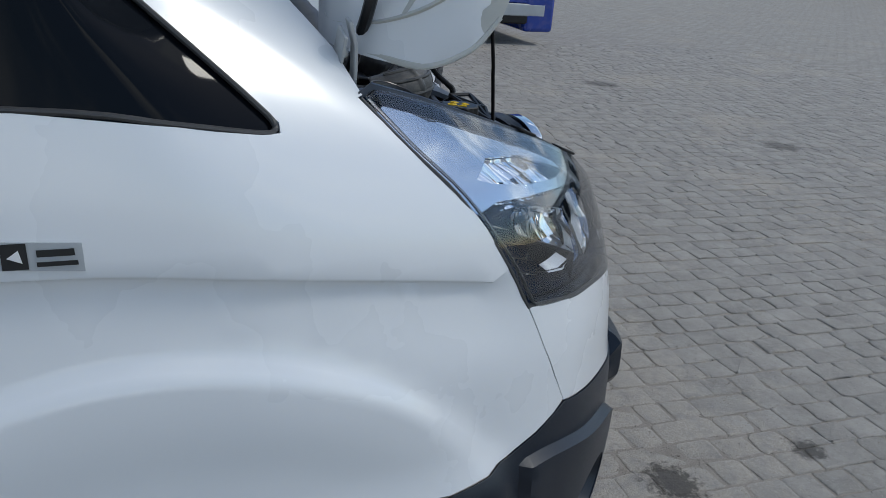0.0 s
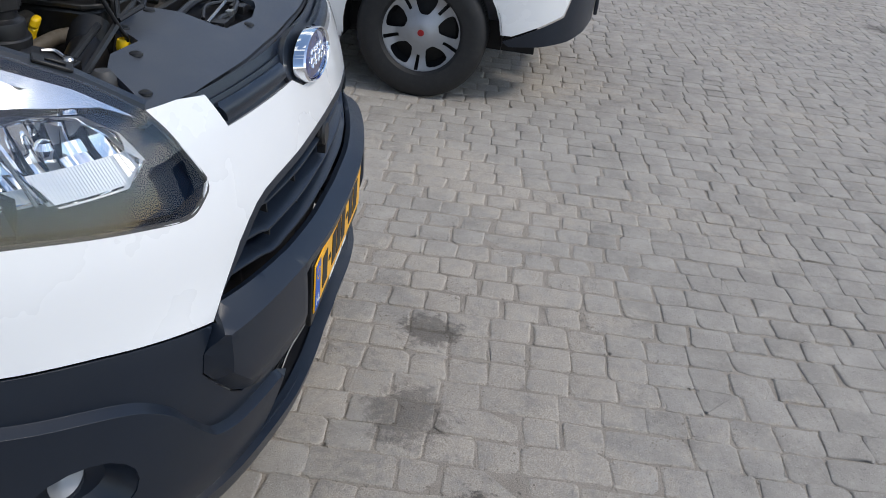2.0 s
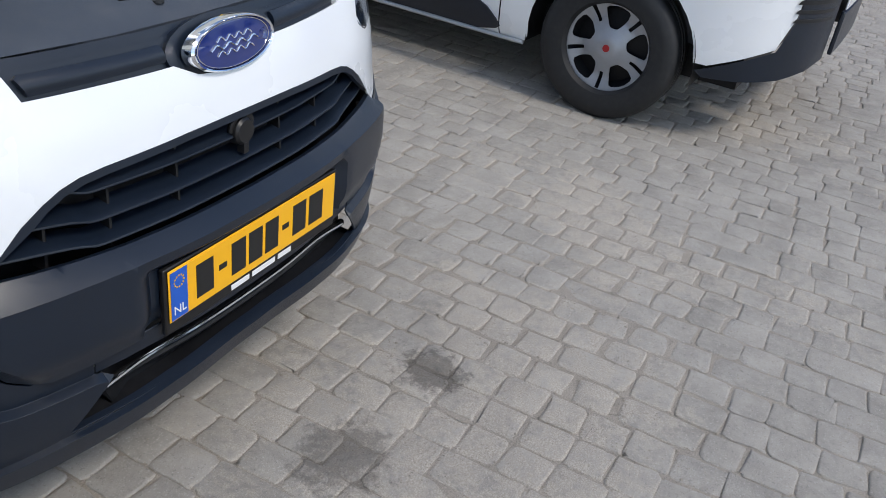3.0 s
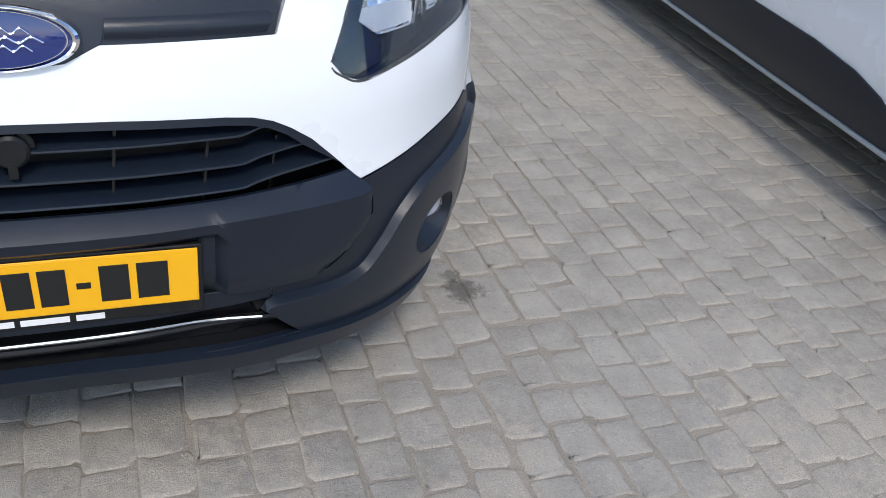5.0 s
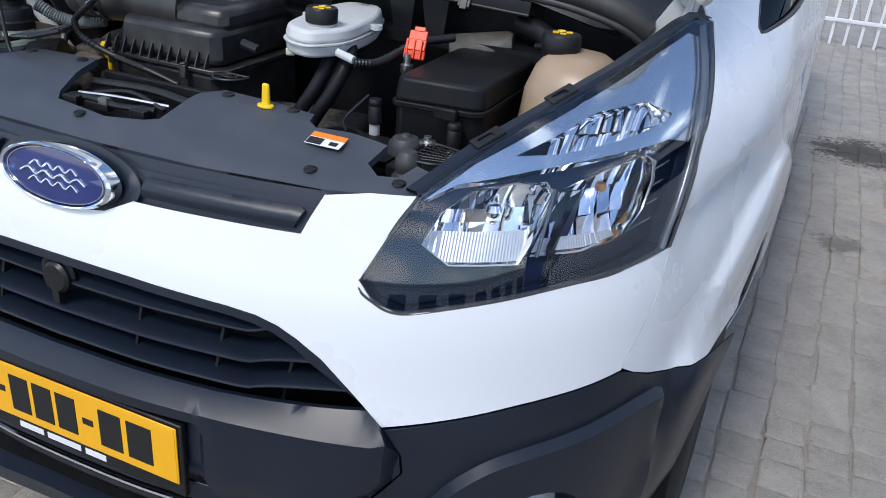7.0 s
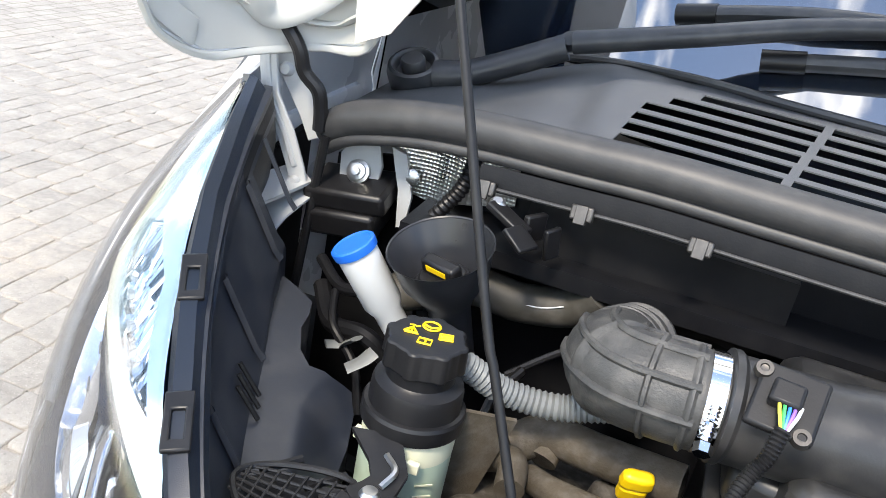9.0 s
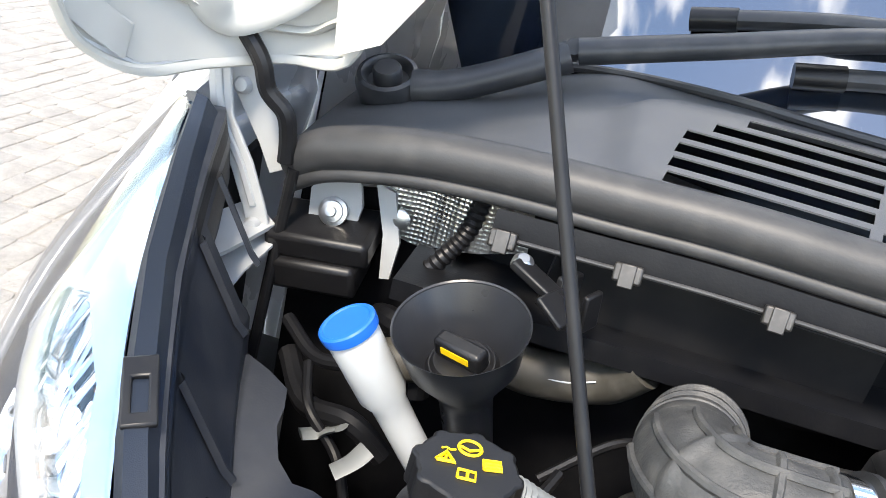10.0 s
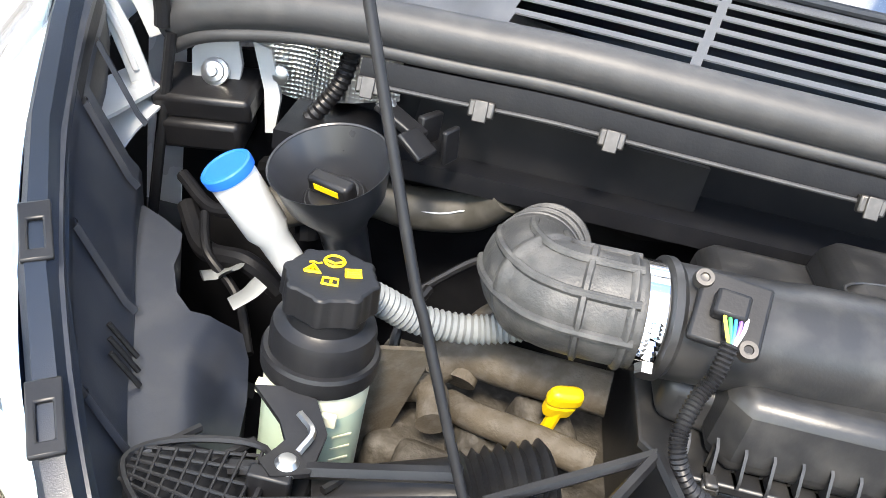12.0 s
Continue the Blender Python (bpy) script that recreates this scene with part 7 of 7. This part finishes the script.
# ---- paved yard ----
def paving_material(name, joint):
    """Worn grey-brown paving stones, or the sandy joints between them."""
    m = bpy.data.materials.new(name)
    m.use_nodes = True
    n, l = m.node_tree.nodes, m.node_tree.links
    p = n["Principled BSDF"]
    geo, info = n.new("ShaderNodeNewGeometry"), n.new("ShaderNodeObjectInfo")

    def noise_at(scale, detail=6, rough=0.55):
        t = n.new("ShaderNodeTexNoise")
        t.inputs["Scale"].default_value, t.inputs["Detail"].default_value, t.inputs["Roughness"].default_value = scale, detail, rough
        l.new(geo.outputs["Position"], t.inputs["Vector"])
        return t.outputs[0]

    def ramp(src, a, b, ca=(0, 0, 0, 1), cb=(1, 1, 1, 1)):
        r = n.new("ShaderNodeValToRGB")
        r.color_ramp.elements[0].position, r.color_ramp.elements[1].position = a, b
        r.color_ramp.elements[0].color, r.color_ramp.elements[1].color = ca, cb
        l.new(src, r.inputs[0])
        return r.outputs[0]

    def blend(f, a, b, mode="MIX"):
        x = n.new("ShaderNodeMix")
        x.data_type, x.blend_type = "RGBA", mode
        if isinstance(f, float):
            x.inputs[0].default_value = f
        else:
            l.new(f, x.inputs[0])
        for s, i in ((a, 6), (b, 7)):
            if isinstance(s, tuple):
                x.inputs[i].default_value = s
            else:
                l.new(s, x.inputs[i])
        return x.outputs[2]

    def maths(op, a, b):
        x = n.new("ShaderNodeMath")
        x.operation = op
        for s, i in ((a, 0), (b, 1)):
            if isinstance(s, (int, float)):
                x.inputs[i].default_value = s
            else:
                l.new(s, x.inputs[i])
        return x.outputs[0]

    def near_nose():
        """Sand swept together in front of the parked van."""
        mp = n.new("ShaderNodeMapping")
        mp.inputs["Location"].default_value, mp.inputs["Scale"].default_value = (-0.35 / 1.35, 0.40 / 0.75, 0), (1 / 1.35, 1 / 0.75, 0)
        l.new(geo.outputs["Position"], mp.inputs["Vector"])
        ln = n.new("ShaderNodeVectorMath")
        ln.operation = "LENGTH"
        l.new(mp.outputs[0], ln.inputs[0])
        return ramp(maths("ADD", ln.outputs["Value"], maths("MULTIPLY", maths("SUBTRACT", noise_at(2.6, 5, 0.6), 0.5), 1.7)), 0.45, 1.15, (1, 1, 1, 1), (0, 0, 0, 1))

    heap = near_nose()
    sandy = ramp(noise_at(240, 6, 0.75), 0.32, 0.72, (0.185, 0.160, 0.132, 1), (0.66, 0.60, 0.52, 1))
    if joint:
        col = blend(0.5, sandy, ramp(noise_at(9), 0.3, 0.7, (0.155, 0.136, 0.112, 1), (0.30, 0.267, 0.226, 1)))
    else:
        rnd = maths("ADD", maths("MULTIPLY", info.outputs["Random"], 0.5), maths("MULTIPLY", geo.outputs["Random Per Island"], 0.5))
        col = ramp(rnd, 0.10, 0.80, (0.262, 0.243, 0.217, 1), (0.385, 0.358, 0.321, 1))
        col = blend(maths("MULTIPLY", ramp(noise_at(38, 8), 0.35, 0.7), 0.7), col, (0.425, 0.396, 0.354, 1))
        col = blend(0.45, col, ramp(noise_at(7), 0.35, 0.68, (0.238, 0.220, 0.196, 1), (0.425, 0.397, 0.355, 1)))
        speck = ramp(noise_at(110, 8, 0.8), 0.555, 0.66)
        col = blend(maths("MULTIPLY", speck, 0.75), col, (0.15, 0.14, 0.13, 1))
        grit = ramp(noise_at(190, 5, 0.7), 0.56, 0.66)
        col = blend(maths("MULTIPLY", grit, 0.7), col, (0.50, 0.475, 0.43, 1))
        # sand lying along the edges of the stones and over them in broad patches
        rim = n.new("ShaderNodeAttribute")
        rim.attribute_name = "rim"
        broad = maths("MAXIMUM", ramp(noise_at(0.9, 4), 0.46, 0.66), heap)
        edge = maths("ADD", maths("MULTIPLY", rim.outputs["Fac"], 0.13), maths("MULTIPLY", broad, 0.27))
        lying = ramp(maths("ADD", edge, noise_at(19, 11, 0.8)), 0.66, 0.80)
        col = blend(maths("MULTIPLY", lying, 0.92), col, blend(0.30, sandy, (0.42, 0.378, 0.322, 1)))
        blot = ramp(noise_at(2.3, 7, 0.7), 0.58, 0.70)
        col = blend(maths("MULTIPLY", blot, 0.30), col, (0.17, 0.158, 0.145, 1))
    # oil and dirt stains, by place and breadth
    wob = maths("ADD", maths("MULTIPLY", noise_at(9, 8, 0.75), 0.5), maths("MULTIPLY", noise_at(42, 8, 0.75), 0.5))
    for x, y, r, k in ((-0.27, -0.39, 0.10, 0.75), (-0.22, -0.915, 0.055, 0.7), (0.47, -0.21, 0.10, 0.55), (0.08, -0.19, 0.13, 0.45), (1.74, 2.85, 0.20, 0.8), (1.39, 4.34, 0.30, 0.85), (2.12, 4.10, 0.18, 0.75), (1.035, 0.55, 0.065, 0.6), (3.34, -3.8, 0.17, 0.5), (5.87, -3.6, 0.20, 0.5), (1.30, 2.9, 0.11, 0.5), (2.2, 3.15, 0.06, 0.7), (1.02, 0.62, 0.04, 0.5)):
        d = n.new("ShaderNodeVectorMath")
        d.operation = "DISTANCE"
        l.new(geo.outputs["Position"], d.inputs[0])
        d.inputs[1].default_value = (x, y, 0)
        q = maths("ADD", maths("DIVIDE", d.outputs["Value"], r), maths("MULTIPLY", maths("SUBTRACT", wob, 0.5), 4.2))
        col = blend(maths("MULTIPLY", ramp(q, 0.60, 1.05, (1, 1, 1, 1), (0, 0, 0, 1)), k), col, (0.032, 0.029, 0.027, 1))
    l.new(col, p.inputs["Base Color"])
    p.inputs["Roughness"].default_value = 0.88
    p.inputs["Specular IOR Level"].default_value = 0.3
    b = n.new("ShaderNodeBump")
    b.inputs["Strength"].default_value, b.inputs["Distance"].default_value = 1.0, 0.007
    hh = maths("ADD", noise_at(34, 10, 0.78), maths("MULTIPLY", noise_at(260, 4), 0.45))
    l.new(hh, b.inputs["Height"])
    l.new(b.outputs[0], p.inputs["Normal"])
    return m


STONE = paving_material("worn_paving_stone", False)
JOINT = paving_material("sandy_joint", True)


def far_paving():
    """Far paving: the same stones as a pattern, where they are too small to tell apart."""
    m = paving_material("far_paving", False)
    n, l = m.node_tree.nodes, m.node_tree.links
    p = n["Principled BSDF"]
    geo = n.new("ShaderNodeNewGeometry")
    mp = n.new("ShaderNodeMapping")
    mp.inputs["Rotation"].default_value = (0, 0, radians(90))
    l.new(geo.outputs["Position"], mp.inputs["Vector"])
    br = n.new("ShaderNodeTexBrick")
    br.inputs["Scale"].default_value, br.inputs["Brick Width"].default_value, br.inputs["Row Height"].default_value, br.inputs["Mortar Size"].default_value = 1.0, 0.214, 0.113, 0.008
    br.inputs["Color1"].default_value, br.inputs["Color2"].default_value, br.inputs["Mortar"].default_value = (1, 1, 1, 1), (0.88, 0.88, 0.88, 1), (0.68, 0.66, 0.63, 1)
    l.new(mp.outputs[0], br.inputs["Vector"])
    mx = n.new("ShaderNodeMix")
    mx.data_type, mx.blend_type = "RGBA", "MULTIPLY"
    mx.inputs[0].default_value = 1.0
    l.new(p.inputs["Base Color"].links[0].from_socket, mx.inputs[6])
    l.new(br.outputs["Color"], mx.inputs[7])
    l.new(mx.outputs[2], p.inputs["Base Color"])
    return m


X0, X1, Y0, Y1 = -4.5, 9.0, -8.0, 9.0
LEN, ROW = 0.214, 0.113
bm = bmesh.new()
bmesh.ops.create_grid(bm, x_segments=1, y_segments=1, size=1)
bmesh.ops.scale(bm, vec=((X1 - X0) / 2, (Y1 - Y0) / 2, 1), verts=bm.verts)
bmesh.ops.translate(bm, vec=((X0 + X1) / 2, (Y0 + Y1) / 2, 0.0), verts=bm.verts)
F = 1500.0
corners = [(X0, Y0), (X1, Y0), (X1, Y1), (X0, Y1)]
outer = [(-F, -F), (F, -F), (F, F), (-F, F)]
va, vb = [bm.verts.new((x, y, 0.0)) for x, y in corners], [bm.verts.new((x, y, 0.0)) for x, y in outer]
for i in range(4):
    j = (i + 1) % 4
    f = bm.faces.new([va[i], va[j], vb[j], vb[i]])
    f.material_index = 1
bmesh.ops.remove_doubles(bm, verts=bm.verts, dist=1e-5)
ground = finish(bm, "ground", JOINT)
ground.data.materials.append(far_paving())
tagged(ground, label="paved yard of worn grey stones with sandy joints", category="ground", kind="structure")
rs = np.random.RandomState(5)


RINGS, CORNERS = 4, 16


def stone_rows(cx, cy, hl, hw, top, tilt):
    """Worn stone with rounded, uneven outline: base, shoulder, slope and crown rings."""
    o = []
    power = rs.uniform(0.16, 0.30)
    w1, w2, ph = rs.uniform(0, 0.05), rs.uniform(0, 0.05), rs.uniform(0, 6.3)
    for i in range(CORNERS):
        a = 2 * math.pi * (i + 0.5) / CORNERS
        c, d = math.cos(a), math.sin(a)
        f = 1 + w1 * math.sin(2 * a + ph) + w2 * math.sin(3 * a + 2 * ph)
        o.append((hl * math.copysign(abs(c) ** power, c) * f + rs.uniform(-.0052, .0052), hw * math.copysign(abs(d) ** power, d) * (1 + 0.6 * (f - 1)) + rs.uniform(-.0046, .0046)))
    v = []
    wear = rs.uniform(0.7, 1.4)
    for inset, z in ((0.0, -0.03), (0.0, top - 0.0042 * wear), (0.0035, top - 0.0014 * wear), (0.010, top)):
        for a, b in o:
            r = math.hypot(a, b)
            a2, b2 = a * (1 - inset / r), b * (1 - inset / r)
            v.append((cx + b2, cy + a2, z + (tilt[0] * b2 + tilt[1] * a2 if z > -0.03 else 0)))
    return v


FACES = [(r * CORNERS + i, r * CORNERS + (i + 1) % CORNERS, r * CORNERS + CORNERS + (i + 1) % CORNERS, r * CORNERS + CORNERS + i) for r in range(RINGS - 1) for i in range(CORNERS)] + [tuple(range((RINGS - 1) * CORNERS, RINGS * CORNERS))]
RIM = [1.0] * (2 * CORNERS) + [0.7] * CORNERS + [0.0] * CORNERS


def stone_mesh(name, verts, faces):
    me = bpy.data.meshes.new(name)
    me.from_pydata(verts, [], faces)
    me.materials.append(STONE)
    me.attributes.new("rim", "FLOAT", "POINT").data.foreach_set("value", RIM * (len(verts) // len(RIM)))
    me.polygons.foreach_set("use_smooth", [True] * len(me.polygons))
    return me


def drift(x, y):
    """Slow wander of the laid rows."""
    return 0.026 * noise.noise((x * 0.8, y * 0.8, 7.3)) + 0.006 * noise.noise((x * 5, y * 5, 2.3)), 0.03 * noise.noise((x * 0.9, y * 0.5, 1.7))


def bed(x, y):
    """How far the stones stand above the sand: little where sand is heaped before the van."""
    heap = math.exp(-((x - 0.35) / 1.2) ** 2 - ((y + 0.40) / 0.65) ** 2)
    return 0.0050 + 0.0020 * noise.noise((x * 0.9, y * 0.9, 3.1)) - 0.0034 * heap * (0.9 + 0.5 * noise.noise((x * 2.2, y * 2.2, 5.5)))


verts, faces, near = [], [], []
k = 0
for i in range(int((X1 - X0) / ROW)):
    cx = X0 + (i + 0.5) * ROW
    y = Y0 + (i % 2) * LEN / 2 + rs.uniform(-0.02, 0.02)
    while y < Y1:
        # small setts in the front yard, long stones beside the vans
        short = y < 1.35 + 0.2 * noise.noise((cx, 0, 4)) and rs.rand() < 0.88
        length = LEN * (rs.uniform(0.50, 0.62) if short else rs.uniform(0.95, 1.06))
        cy, y = y + length / 2, y + length
        wx, wy = drift(cx, cy)
        top = bed(cx, cy) + rs.uniform(-0.0014, 0.0018)
        tilt = (rs.uniform(-.030, .030), rs.uniform(-.020, .020))
        hl, hw = length / 2 - rs.uniform(-0.0010, 0.0028), ROW / 2 - rs.uniform(-0.0012, 0.0024)
        if 0.62 < cx < 1.85 and -0.75 < cy < 1.15:
            near.append((cx + wx, cy + wy, short, top, tilt))
            continue
        if -0.9 < cx < 0.9 and 0.7 < cy < 4.8:
            continue
        verts += stone_rows(cx + wx + rs.uniform(-.003, .003), cy + wy, hl, hw, top, tilt)
        faces += [tuple(q + k for q in f) for f in FACES]
        k += RINGS * CORNERS
rest = new("paving_stones", stone_mesh("paving_stones", verts, faces))
rest.parent = ground
tagged(rest, label="worn grey-brown paving stones in running bond", kind="stuff")
kinds = {short: [stone_mesh("paving_stone", stone_rows(0, 0, LEN * (0.275 if short else 0.5) - 0.002, ROW / 2 - rs.uniform(-0.0012, 0.0024), 0.0, (0, 0)), FACES) for q in range(10 if short else 4)] for short in (True, False)}
for cx, cy, short, top, tilt in near:
    ob = new("paving_stone", kinds[short][rs.randint(len(kinds[short]))])
    ob.parent = ground
    ob.location = (cx, cy, top)
    ob.rotation_euler = (tilt[1], -tilt[0], radians(rs.choice((0, 180))) + rs.uniform(-.02, .02))


# loose grit on the stones
rg = np.random.RandomState(11)
gv, gf = [], []
for q in range(13000):
    x, y = (rg.uniform(-1.6, 2.6), rg.uniform(-2.4, 2.2)) if q % 2 else (rg.normal(0.4, 0.6), rg.normal(-0.45, 0.45))
    if -0.85 < x < 0.85 and y > 0.3:
        continue
    r = rg.uniform(0.0012, 0.0030) * (1.7 if rg.rand() < 0.06 else 1)
    z = max(0.0008, bed(x, y) - 0.001)
    t = rg.uniform(0, 3)
    k = len(gv)
    gv += [(x + r * math.cos(t + i * 1.571) * rg.uniform(.7, 1.3), y + r * math.sin(t + i * 1.571) * rg.uniform(.7, 1.3), z) for i in range(4)] + [(x, y, z + r * 0.9), (x, y, z - r)]
    gf += [(k + i, k + (i + 1) % 4, k + 4) for i in range(4)] + [(k + (i + 1) % 4, k + i, k + 5) for i in range(4)]
me = bpy.data.meshes.new("grit")
me.from_pydata(gv, [], gf)
me.materials.append(JOINT)
grit_ob = new("grit", me)
grit_ob.parent = ground
tagged(grit_ob, label="loose sandy grit scattered on the stones", kind="stuff")
